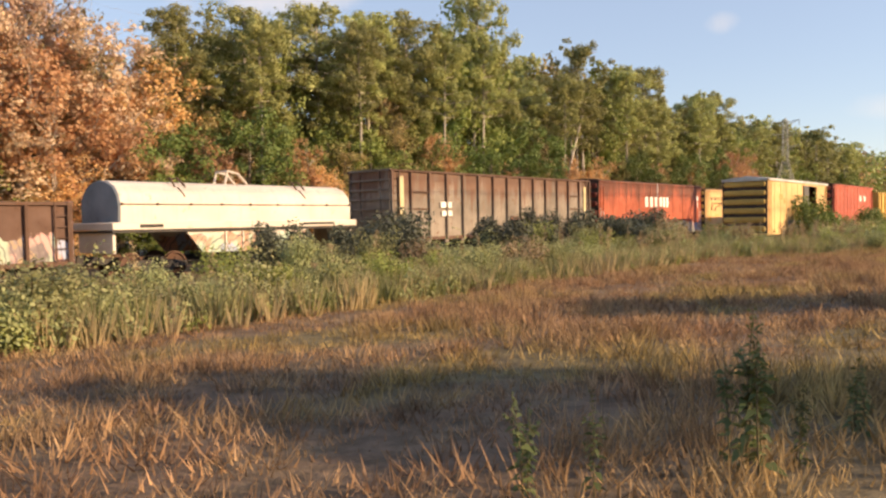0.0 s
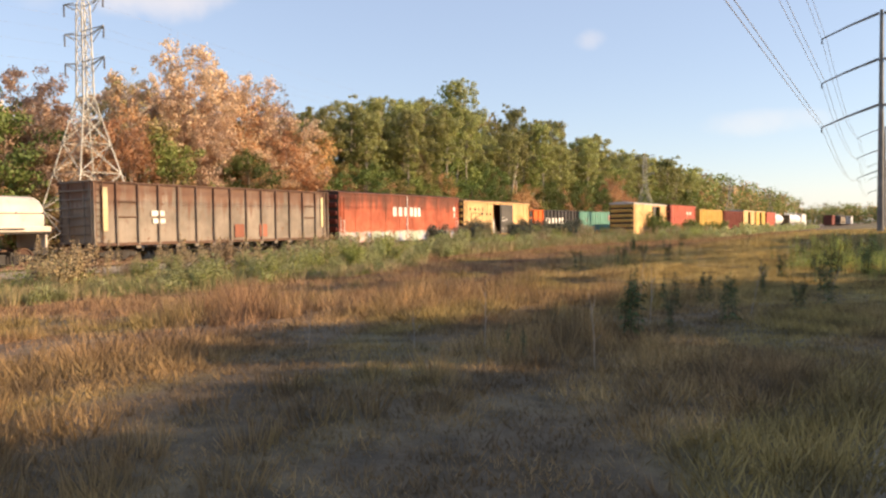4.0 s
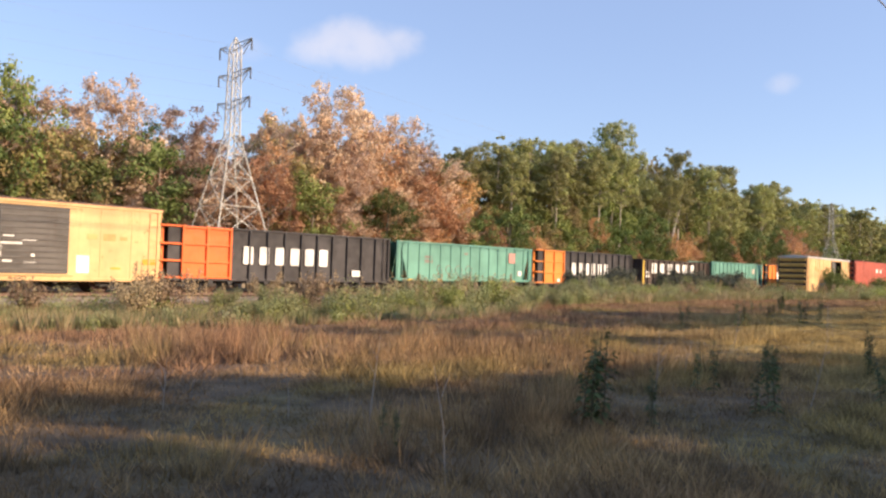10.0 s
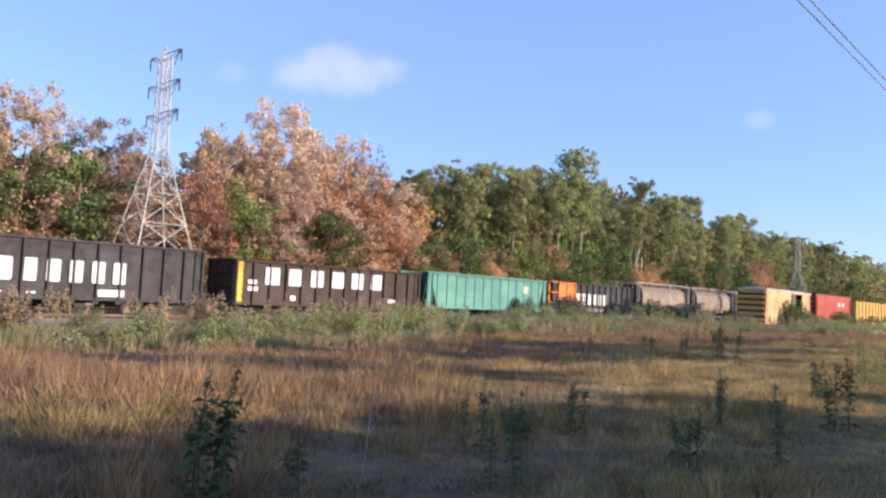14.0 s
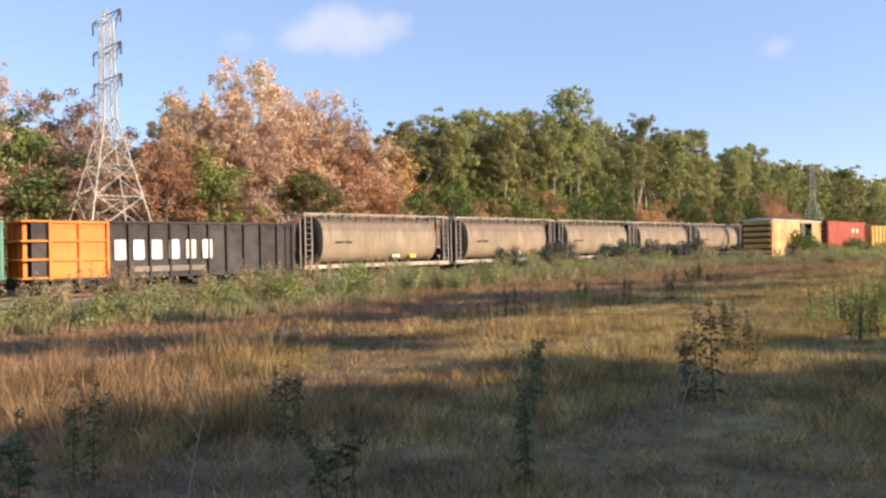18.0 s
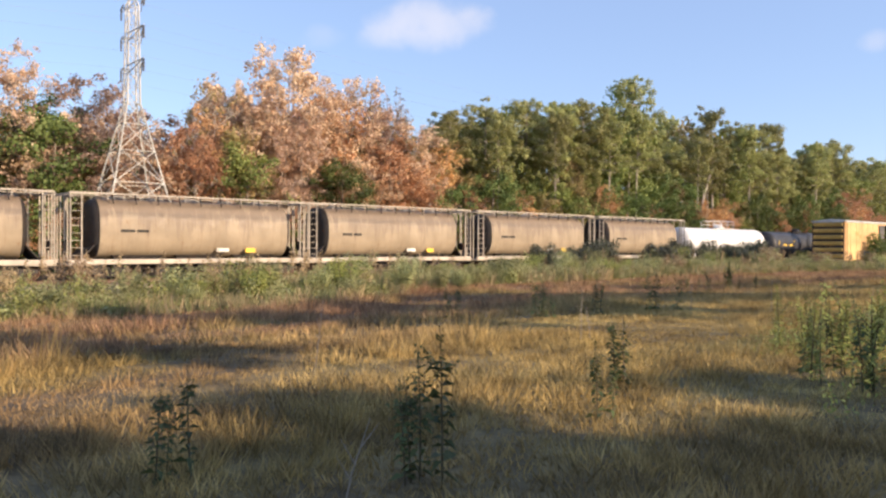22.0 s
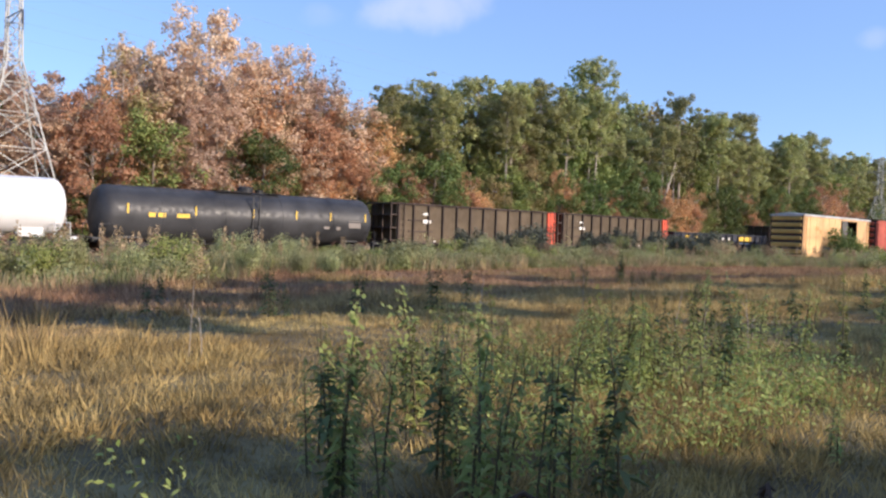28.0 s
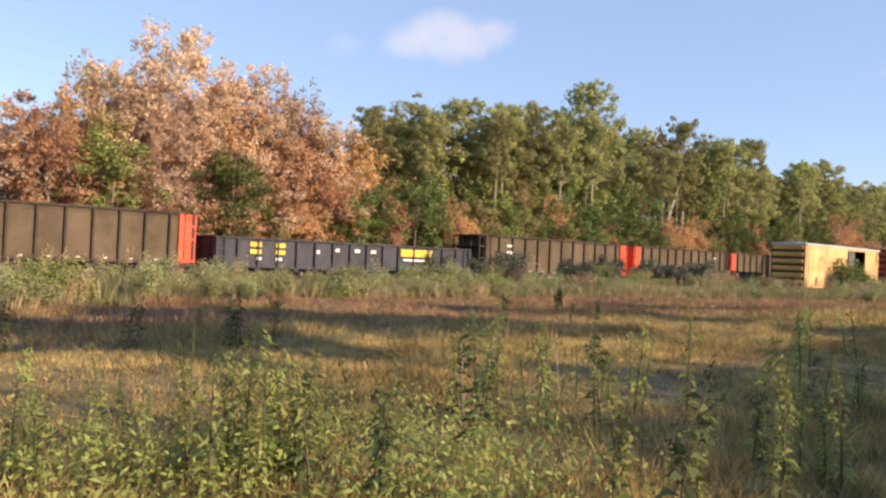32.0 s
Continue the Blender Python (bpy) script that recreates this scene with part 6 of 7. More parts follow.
# broad dense crowns for the unseen trees added to throw shade over the meadow
for kind, k in (("oak", 10), ("oak", 11), ("pine", 10), ("pine", 11), ("high_pine", 10), ("high_pine", 11)):
    s, quads, bark, leaf = tree_meshes(300 + k + len(kind), kind, BASE_H[kind], True, k - 10)
    mid = quads.mean(axis=1, keepdims=True)
    STOCK[kind, k, True] = (mesh_of("trunk", s, bark), quick_mesh("crown", mid + (quads - mid) * 2.3, leaf), float(np.percentile(quads[:, :, 2], 99.5)))


def tree(kind, x, y, height, wide=None, rng=random, dense=False, variant=None):
    k = rng.choice((10, 11)) if dense else rng.randrange(VARIANTS[kind])
    k = k if variant is None else variant
    trunk, crown, tall = STOCK[kind, k, dense or (x > -27.6 and y < 75)]
    ob = new(NAMES[kind])
    tagged(ob, *LABELS[kind], "wood behind the track" if x < 0 else "trees behind the walk")
    f = height / tall
    w = (wide or 1.0) * (0.6 + 0.4 * f)
    ob.matrix_basis = pose(x, y, ground_z(x, y) - 0.1, 0, 0, rng.uniform(0, 360)) @ Matrix.Diagonal((w, w, f, 1))
    part("trunk", trunk, None, ob)
    part("crown", crown, None, ob)
    return ob


SKY_Y = (-120, -90, -71, -68, -66, -63, -59.5, -55.5, -53, -48.5, -46, -43, -38.5, -34, -31.5, -29, -23, -16, -7, -2, 1, 5, 10, 21, 35, 41, 62, 70, 82, 116, 160, 220, 420)
SKY_Z = (15, 15, 14.6, 13, 14.1, 12, 13.4, 11.5, 13, 17, 18, 17.2, 16.3, 15.8, 13.3, 14.4, 15.9, 16.8, 17.7, 19.5, 21.2, 19.5, 17.4, 20.7, 20.6, 18.8, 20.6, 19.2, 20.4, 21.4, 21, 21, 20)


def skyline(y, x=-25.0):
    """How high the wood stands, as it is seen from the walk."""
    f = (27.5 - x) / 52.5
    return float(np.interp(y, SKY_Y, SKY_Z)) * (1 + 0.86 * (f - 1))


rng = random.Random(5)
# the landmarks of the wood's edge
for kind, x, y, h, w in (("pine", -25, 1, 22.2, 0.9), ("pine", -25, 20, 21.0, 1.1), ("pine", -25.5, 28, 20.0, 1.15), ("pine", -26, 38, 20.8, 1.15), ("pine", -26, 62, 20.6, 1.2), ("pine", -25, -7.5, 18.3, 1.1), ("pine", -25, -12, 17.6, 1.0), ("pine", -25, -16.5, 17.4, 1.1), ("pine", -25, -23, 16.4, 1.1), ("pine", -25.5, -28.0, 14.9, 1.0),
                         ("pine", -22.7, -15.1, 15.8, 0.75), ("pine", -22.7, -6.2, 16.6, 0.75), ("pine", -22.6, -1.2, 17.5, 0.7), ("pine", -22.8, 26.3, 18.6, 0.8), ("pine", -22.6, 12.0, 16.0, 0.75), ("pine", -22.8, 47, 18.5, 0.8), ("pine", -22.7, -23.5, 14.6, 0.75),
                         ("russet", -22.0, -7.6, 8.6, 0.5), ("russet", -22.0, -21.0, 7.4, 0.55), ("russet", -22.0, 12.6, 8.0, 0.5), ("russet", -22.0, 41.8, 9.0, 0.6), ("vine", -22.2, -12.0, 9.0, 0.6), ("russet", -22.2, 1.5, 7.0, 0.5), ("russet", -22.2, 33.0, 8.4, 0.55), ("russet", -22.4, 56.0, 11.0, 0.7), ("russet", -22.4, 64.0, 12.0, 0.7),
                         ("autumn", -25, -44.4, 18.1, 0.95), ("autumn", -25, -39.4, 16.4, 0.9), ("bare", -25.2, -33.6, 15.8, 0.7), ("autumn", -25.2, -36.0, 15.2, 0.7), ("bare", -25.2, -51.2, 14.6, 0.8), ("autumn", -25.6, -48.4, 14.8, 0.7), ("autumn", -24.5, -59.7, 13.0, 0.85), ("autumn", -24.5, -65.5, 14.3, 0.8), ("russet", -23.4, -35.4, 11.4, 1.0), ("russet", -23.8, -32.0, 10.0, 0.8),
                         ("oak", -22.8, -62.9, 10.2, 1.15), ("olive", -22.0, -50.0, 9.4, 1.0), ("oak", -22.0, -42.0, 8.8, 1.0), ("oak", -23, -67.3, 8.8, 1.0), ("russet", -23.0, -53.6, 10.2, 0.75), ("autumn", -23.4, -46.0, 11.8, 0.75), ("olive", -24, -71.5, 14.0, 0.75), ("oak", -23.4, -73.5, 11.0, 1.0), ("vine", -23.2, -69, 10.5, 1.0), ("bare", -26.5, -36, 15.8, 0.8), ("oak", -22.4, -30.0, 7.6, 0.9)):
    tree(kind, x, y, h, w, rng, variant=3 if kind == "pine" and x > -23 else {1: 1, 20: 0}.get(y))
# front rank, then the ranks behind that close the wood
y = -118.0
while y < 150:
    pines = y > -31
    ranks = ((-24.0, -27.4, 0.97, ("pine", "pine", "pine", "pine", "pine", "olive"), 0.78) if pines else (-24.6, -26.8, 0.88, ("autumn", "autumn", "autumn", "bare", "russet"), 0.84),
             (-28.5, -32.0, 0.9, ("pine", "pine", "pine", "vine"), 0.8) if pines else (-28.5, -32.0, 0.84, ("autumn", "autumn", "autumn", "bare"), 0.86),
             (-34.0, -39.0, 0.88, ("pine",), 0.8) if pines else (-34.0, -39.0, 0.78, ("autumn", "oak", "russet"), 0.86))
    for x0, x1, scale, kinds, least in ranks:
        x = rng.uniform(x1, x0)
        yy = y + rng.uniform(-1.6, 1.6)
        tree(rng.choice(kinds), x, yy, skyline(yy, x) * scale * rng.uniform(least, 1.01), rng.uniform(0.85, 1.15), rng)
    y += 3.6 if y < 60 else 5.0
# undergrowth of the wood's edge
y = -116.0
while y < 140:
    if y > -31:
        kind = rng.choice(("oak", "oak", "olive", "oak", "russet", "vine", "russet", "olive", "oak"))
        thin = kind in ("russet", "vine")
        tree(kind, rng.uniform(-23.4, -21.0), y, rng.uniform(5.5, 9.5) if thin else rng.uniform(5.0, 10.0), rng.uniform(0.5, 0.75) if thin else rng.uniform(0.75, 1.1), rng)
    else:
        near_tower = -65 < y < -54
        tree(rng.choice(("oak", "russet", "olive", "vine", "russet")), -23.6 if near_tower else rng.uniform(-23.4, -22.4), y, rng.uniform(3.6, 5.6), rng.uniform(0.7, 1.0), rng)
    if rng.random() < 0.6:
        tree(rng.choice(("oak", "vine", "olive", "oak") if y > -30 or y < -58 else ("autumn", "russet", "vine")), rng.uniform(-27, -24), y + 1.3, rng.uniform(7, 12), rng.uniform(0.8, 1.1), rng)
    y += 2.6 if y < 60 else 4.5
# pale dead snag leaning in the pines
s = Shape()
s.path([(0, 0, 0), (0.3, 0.9, 6.5), (0.6, 2.0, 9.8), (0.8, 2.9, 12.2)], [0.2, 0.17, 0.12, 0.03], 7)
s.path([(0.45, 1.4, 8.2), (0.6, 1.0, 10.2)], [0.08, 0.02], 5)
snag = tagged(new("dead_snag", mesh_of("dead_snag", s, BARK_PALE)), "pale leaning dead trunk among the pines", "dead tree")
snag.matrix_basis = pose(-22.5, 11.3, 0)


def far_wood():
    r = np.random.RandomState(8)
    cen, rad = [], []
    for k in range(520):
        y = 150 + 330 * r.rand() ** 1.3
        x = -24 - 26 * r.rand()
        h = skyline(y) * r.uniform(0.72, 1.0)
        for j in range(7):
            q = r.rand() ** 0.7
            cen.append((x + r.normal(0, 1.3), y + r.normal(0, 1.3), 1 + (h - 1.5) * q))
            rad.append(1.6 + 0.8 * r.rand())
    for k in range(420):
        x = -30 + 190 * r.rand()
        y = 470 + 60 * r.rand() + 0.05 * x
        h = 15 * r.uniform(0.6, 1.0)
        for j in range(6):
            q = r.rand() ** 0.7
            cen.append((x + r.normal(0, 2), y + r.normal(0, 1.5), 1 + (h - 2) * q))
            rad.append(2.4 + 1.2 * r.rand())
    cen, rad = np.array(cen), np.array(rad)
    split = r.rand(len(cen))
    for lo, hi, leaf, name, n in ((0.0, 0.6, OLIVE_LEAF, "far_green_wood", 60000), (0.6, 0.85, BROWN_LEAF, "far_brown_wood", 22000), (0.85, 1.0, RED_LEAF, "far_russet_wood", 12000)):
        keep = (split >= lo) & (split < hi)
        tagged(new(name, quick_mesh(name, leaves(r, cen[keep], rad[keep], n, 0.95, 0.9, 0.3), leaf)), "distant mixed autumn wood along the track", "wood", kind="stuff")


far_wood()


def back_wood():
    """Dense low growth deep inside the wood, so that no daylight shows under the crowns."""
    r = np.random.RandomState(9)
    n = 2600
    y = r.uniform(-125, 160, n)
    x = r.uniform(-46, -27, n)
    cen = np.stack([x, y, 0.5 + r.rand(n) * 8.5], axis=1)
    tagged(new("inner_wood", quick_mesh("inner_wood", leaves(r, cen, np.full(n, 1.6), 62000, 0.6, 0.9, 0.3), GREEN_LEAF)), "shadowed growth inside the wood", "wood", kind="stuff")


back_wood()

# unseen trees added behind the walk, sized by where their shade ends on the meadow
for k in range(44):
    y = -100 + k * 2.7 + rng.uniform(-1.0, 1.0)
    x = rng.uniform(44, 50)
    tip = float(np.interp(y - 11.5, (-100, -86, -82.5, -80.5, -78, -75, -72, -70.3, -69, -67, -63, -60.5, -58, -54, -46, -36), (22.0, 21.6, 19.4, 19.5, 20.9, 22.9, 23.6, 24.6, 26.6, 28.2, 28.4, 25.0, 24.4, 23.2, 21.0, 20.0)))
    h = (x - tip) / 2.65 * rng.uniform(0.92, 1.04)
    tree("oak", x, y, h, rng.uniform(0.9, 1.15), rng, True)
for k in range(11):
    y = -92 + k * 8.5 + rng.uniform(-2, 2)
    x = rng.uniform(50, 56)
    if -67 < y < -22:
        continue
    tree("pine", x, y, (x - rng.uniform(9, 14)) / 2.65, rng.uniform(0.6, 0.85), rng, True)

# more unseen shade trees: oaks, then high-crowned pines for the far shade band
for k in range(9):
    x = rng.uniform(51, 55)
    tree("oak", x, -53.5 + k * 2.3, (x - (29.0 if k < 3 else 24.5)) / 2.65 * rng.uniform(0.94, 1.02), rng.uniform(0.9, 1.1), rng, True)
for k in (0, 1, 2, 3, 4, 5, 7):
    x = rng.uniform(42, 45)
    tree("high_pine", x, -60 + k * 5.6 + rng.uniform(-1.5, 1.5), (x - rng.uniform(7.5, 10.5)) / 2.65, rng.uniform(0.6, 0.9), rng, True)


def scatter_grass():
    m, nt, b = blank("grass_blades", 0.75)
    col, geo = field_color(nt)
    pale = mixed(nt, geo.outputs["Random Per Island"], (0.6, 0.58, 0.55), (1.5, 1.42, 1.3))
    clump = noise_node(nt, stretched(nt, geo.outputs["Position"], (1, 1, 0.2)), 1.7, 5, 0.6)
    pale = mixed(nt, 1.0, pale, mixed(nt, span(nt, clump, 0.34, 0.66), (0.6, 0.6, 0.62), (1.4, 1.36, 1.25)), "MULTIPLY")
    col = mixed(nt, 1.0, col, pale, "MULTIPLY")
    nt.links.new(col, b.inputs["Base Color"])
    tr = nt.nodes.new("ShaderNodeBsdfTranslucent")
    nt.links.new(col, tr.inputs["Color"])
    mix = nt.nodes.new("ShaderNodeMixShader")
    mix.inputs[0].default_value = 0.3
    nt.links.new(b.outputs[0], mix.inputs[1])
    nt.links.new(tr.outputs[0], mix.inputs[2])
    nt.links.new(mix.outputs[0], nt.nodes["Material Output"].inputs["Surface"])
    r = np.random.RandomState(3)
    for name, x0, x1, y0, y1, tufts, per, tall, wide, spread in (("near_grass", 18.0, 30.0, -93, -40, 24000, 24, 0.16, 0.008, 0.24), ("meadow_grass", 2.0, 19.0, -96, -10, 12000, 22, 0.25, 0.012, 0.36),
                                                                ("far_grass", 6.5, 30.0, -40, 60, 5200, 14, 0.3, 0.03, 0.5), ("bluestem", 4.0, 21.0, -95, -5, 3000, 30, 0.42, 0.008, 0.24), ("tall_bluestem", 14.0, 23.5, -95, -75, 750, 44, 0.48, 0.0065, 0.2)):
        cx, cy = r.uniform(x0, x1, tufts), r.uniform(y0, y1, tufts)
        if name.endswith("bluestem"):
            keep = np.array([noise.noise(Vector((a * 0.16, c * 0.09, 4.0))) > -0.05 for a, c in zip(cx, cy)])
            cx, cy = cx[keep], cy[keep]
        keep = cx < np.interp(cy, (-92, -86, -80, -74, -66, -50), (26.3, 26.5, 27.15, 28.4, 30.1, 31.2)) + 0.25 * np.sin(cy * 2.3) * np.sin(cy * 0.9)
        cx, cy = cx[keep], cy[keep]
        n = len(cx)
        cz = np.array([ground_z(a, c) for a, c in zip(cx, cy)])
        th = tall * (0.55 + 0.75 * r.rand(n)) * np.array([0.85 + 1.3 * noise.noise(Vector((a * 0.4, c * 0.26, 1.0))) for a, c in zip(cx, cy)]).clip(0.5, 1.5)
        i = np.repeat(np.arange(n), per)
        k = len(i)
        a = r.uniform(0, 2 * math.pi, k)
        d = spread * np.sqrt(r.rand(k))
        base = np.stack([cx[i] + d * np.cos(a), cy[i] + d * np.sin(a), cz[i] - 0.03], axis=1)
        lean = (0.2 + 0.8 * r.rand(k)) * th[i] * (0.55 if name.endswith("bluestem") else 1.0)
        a2 = a + r.normal(0, 0.9, k)
        tip = base + np.stack([lean * np.cos(a2), lean * np.sin(a2), th[i] * (0.6 + 0.5 * r.rand(k))], axis=1)
        w = wide * (0.6 + 0.9 * r.rand(k))
        a3 = r.uniform(0, math.pi, k)
        side = np.stack([np.cos(a3) * w, np.sin(a3) * w, np.zeros(k)], axis=1)
        tagged(new(name, quick_mesh(name, np.stack([base - side, base + side, tip], axis=1), m)), "dry autumn meadow grass in rusty and straw-coloured tufts", "grass", kind="stuff")


scatter_grass()


def weed_strip():
    """The rank growth between meadow and track."""
    r = np.random.RandomState(12)
    for name, n, lo, hi, leaf, y0, y1, x0, x1, count, size in (("green_weeds", 1100, 0.3, 1.2, WEED_LEAF, -96, 25, -2.2, 8.6, 110000, 0.078), ("dry_weeds", 700, 0.3, 1.1, TAN_WEED, -96, 25, -4.8, 6.0, 46000, 0.07),
                                                              ("leafy_weeds", 600, 0.35, 1.3, LUSH_LEAF, -96, 5, 0.5, 8.6, 60000, 0.07), ("siding_weeds", 700, 0.4, 1.3, WEED_LEAF, 0, 160, 1.0, 9.0, 26000, 0.3)):
        y = r.uniform(y0, y1, n)
        edge = np.interp(y, (-84, -74, -62, -51, -26, -14, -4), (x1 - 2.2, x1, x1, x1 - 6.2, x1 - 6.2, x1 - 6.0, x1)) if x1 < 9 else np.full(n, x1)
        back = np.interp(y, (-66, -58), (1.4, x0)) if x1 < 9 else x0
        x = back + (edge - back) * r.rand(n)
        h = (lo + (hi - lo) * r.rand(n) ** 1.4) * np.array([max(0.3, 0.82 + 1.1 * noise.noise(Vector((a * 0.3, c * 0.2, 2.0)))) for a, c in zip(x, y)])
        h *= np.clip((x - x0 + 0.6) / 4.0, 0.3, 1) * np.clip((edge + 1.2 - x) / 2.5, 0.3, 1) * np.interp(y, (-66, -58), (1.0, 1.3))
        cen = np.concatenate([np.stack([x + r.normal(0, 0.12, n), y + r.normal(0, 0.12, n), h * q], axis=1) for q in (0.2, 0.5, 0.8)])
        cen[:, 2] += np.array([ground_z(a, c) for a, c in cen[:, :2]])
        rad = np.concatenate([0.42 * h + 0.14, 0.36 * h + 0.1, 0.24 * h + 0.05])
        tagged(new(name, quick_mesh(name, leaves(r, cen, rad, count, size, 0.95, 0.2), leaf)), "rank weeds growing beside the track", "weeds", kind="stuff")


weed_strip()


def rank_grass():
    """Tall rank grass standing among the trackside weeds."""
    r = np.random.RandomState(21)
    for name, leaf, tufts, per, x0, x1, tall in (("rank_grass", WEED_LEAF, 4200, 30, -1.8, 8.4, 0.72), ("dry_rank_grass", TAN_WEED, 2600, 26, -5.2, 8.8, 0.7)):
        y = r.uniform(-96, 20, tufts)
        edge = np.interp(y, (-84, -74, -62, -51, -26, -14, -4), (x1 - 2.2, x1, x1, x1 - 6.2, x1 - 6.2, x1 - 6.0, x1))
        back = np.interp(y, (-66, -58), (1.6, x0))
        x = back + (edge - back) * r.rand(tufts)
        z = np.array([ground_z(a, c) for a, c in zip(x, y)])
        i = np.repeat(np.arange(tufts), per)
        k = len(i)
        a = r.uniform(0, 2 * math.pi, k)
        base = np.stack([x[i] + 0.15 * np.cos(a), y[i] + 0.15 * np.sin(a), z[i]], axis=1)
        h = (tall * (0.5 + 0.9 * r.rand(tufts)) * np.interp(y, (-64, -56), (0.62, 1.0)))[i] * (0.6 + 0.5 * r.rand(k))
        tip = base + np.stack([np.cos(a) * h * 0.3, np.sin(a) * h * 0.3, h], axis=1)
        a3 = r.uniform(0, math.pi, k)
        w = 0.016 * (0.6 + 0.8 * r.rand(k))
        side = np.stack([np.cos(a3) * w, np.sin(a3) * w, np.zeros(k)], axis=1)
        tagged(new(name, quick_mesh(name, np.stack([base - side, base + side, tip], axis=1), leaf)), "tall rank grass beside the track", "grass", kind="stuff")


rank_grass()


def plumes():
    """Feathery tan seed heads on thin stems above the weeds."""
    r = np.random.RandomState(31)
    n = 900
    y, x = r.uniform(-96, 15, n), r.uniform(-0.5, 6.0, n)
    keep = (x < np.interp(y, (-62, -51, -14, -4), (6.0, 1.5, 1.5, 6.0))) & np.array([noise.noise(Vector((a * 0.4, c * 0.16, 9.0))) > -0.05 for a, c in zip(x, y)])
    x, y = x[keep], y[keep]
    n = len(x)
    z = np.array([ground_z(a, c) for a, c in zip(x, y)])
    h = r.uniform(1.0, 1.8, n)
    dx, dy = r.normal(0, 0.16, n), r.normal(0, 0.16, n)
    cen = np.concatenate([np.stack([x + dx * q, y + dy * q, z + h * q], axis=1) for q in (0.72, 0.82, 0.92, 1.0)])
    rad = np.concatenate([np.full(n, q) for q in (0.13, 0.12, 0.1, 0.06)])
    heads = leaves(r, cen, rad, n * 60, 0.07, 1.6, 0.1)
    base, tip = np.stack([x, y, z], axis=1), np.stack([x + dx, y + dy, z + h], axis=1)
    side = np.array([0.004, 0.008, 0.0])
    stems = np.stack([base - side, base + side, tip + side * 0.3, tip - side * 0.3], axis=1)
    tagged(new("seed_plumes", quick_mesh("seed_plumes", np.concatenate([heads, stems]), TAN_WEED)), "feathery tan seed heads above the trackside weeds", "weeds", kind="stuff")


plumes()


def shrub_meshes(seed, leaf, count=700, size=0.13):
    r = np.random.RandomState(seed)
    s = Shape()
    cen = []
    for k in range(11):
        a = k * 2.4
        q = r.uniform(0.35, 1.0)
        tip = Vector((math.cos(a) * 0.55 * q, math.sin(a) * 0.55 * q, r.uniform(0.55, 1.0)))
        s.path([(0, 0, 0), tip * 0.5 + Vector((0, 0, 0.08)), tip], [0.022, 0.014, 0.005], 4)
        cen += [tip * 0.55, tip * 0.8, tip]
    return mesh_of("woody_stem", s, STEM), quick_mesh("foliage", leaves(r, cen, [0.2] * len(cen), count, size, 0.9, 0.2), leaf)


SHRUBS = {"green": [shrub_meshes(k, WEED_LEAF, 2600, 0.05) for k in (1, 2)], "lush": [shrub_meshes(k, LUSH_LEAF, 2200, 0.05) for k in (3, 4)], "dark": [shrub_meshes(k, SHRUB_SHADED, 3600, 0.06) for k in (5, 6)], "oak": [shrub_meshes(7, GREEN_LEAF, 1500, 0.07)], "tan": [shrub_meshes(k, TAN_WEED, 1500, 0.06) for k in (8, 9)]}
SHRUB_LABEL = {"green": "grey-green leafy shrub among the trackside weeds", "lush": "bright yellow-green weed bush", "dark": "twiggy shrub in front of the train, tree shade darkened into its leaves", "oak": "dark-green leafy sapling by the siding", "tan": "dry tan seeding shrub among the trackside weeds"}


def shrub(kind, x, y, height, wide=1.0):
    b, f = rng.choice(SHRUBS[kind])
    ob = tagged(new("shrub"), SHRUB_LABEL[kind], "shrub", "trackside shrubs")
    ob.matrix_basis = pose(x, y, ground_z(x, y) - 0.03, 0, 0, rng.uniform(0, 360)) @ Matrix.Diagonal((height * wide, height * wide, height, 1))
    part("woody_stem", b, None, ob)
    part("foliage", f, None, ob)


for k in range(110):
    y = -94 + k * 1.02
    shrub(rng.choice(("green", "green", "lush", "green")), rng.uniform(1.5 if y < -62 else -2.0, 1.0 if -58 < y < -8 else 7.8), y + rng.uniform(-0.8, 0.8), rng.uniform(0.5, 1.35) * (0.8 if y < -66 else 1.15), rng.uniform(0.9, 1.4))
# dark shrubs: their tree shade is in the leaf colour
for k in range(20):
    shrub("dark", rng.uniform(-7.2, -2.6), -35.0 + k * 1.4 + rng.uniform(-1.0, 1.0), rng.choice((2.4, 1.3, 1.8, 1.1, 2.0)), rng.uniform(0.8, 1.3))
for k in range(26):
    shrub(rng.choice(("green", "green", "tan", "lush")), rng.uniform(-4.5, 0.8), -40.0 + k * 1.4 + rng.uniform(-0.7, 0.7), rng.uniform(0.9, 1.9), rng.uniform(0.8, 1.2))
for k in range(24):
    shrub(rng.choice(("green", "tan")), rng.uniform(1.5, 6.5), -84.0 + k * 1.4 + rng.uniform(-0.7, 0.7), rng.uniform(0.8, 1.5), rng.uniform(0.7, 1.1))
for x, y, h in ((1.2, 5.6, 3.2), (1.6, 6.6, 2.4), (2.0, 8.2, 2.0), (2.2, 11.5, 1.8), (2.4, 18, 2.3), (2.0, 22, 2.4), (2.5, 26, 2.0), (2.3, 33, 2.1), (2.6, 41, 2.2)):
    shrub("oak", x, y, h, 0.9)


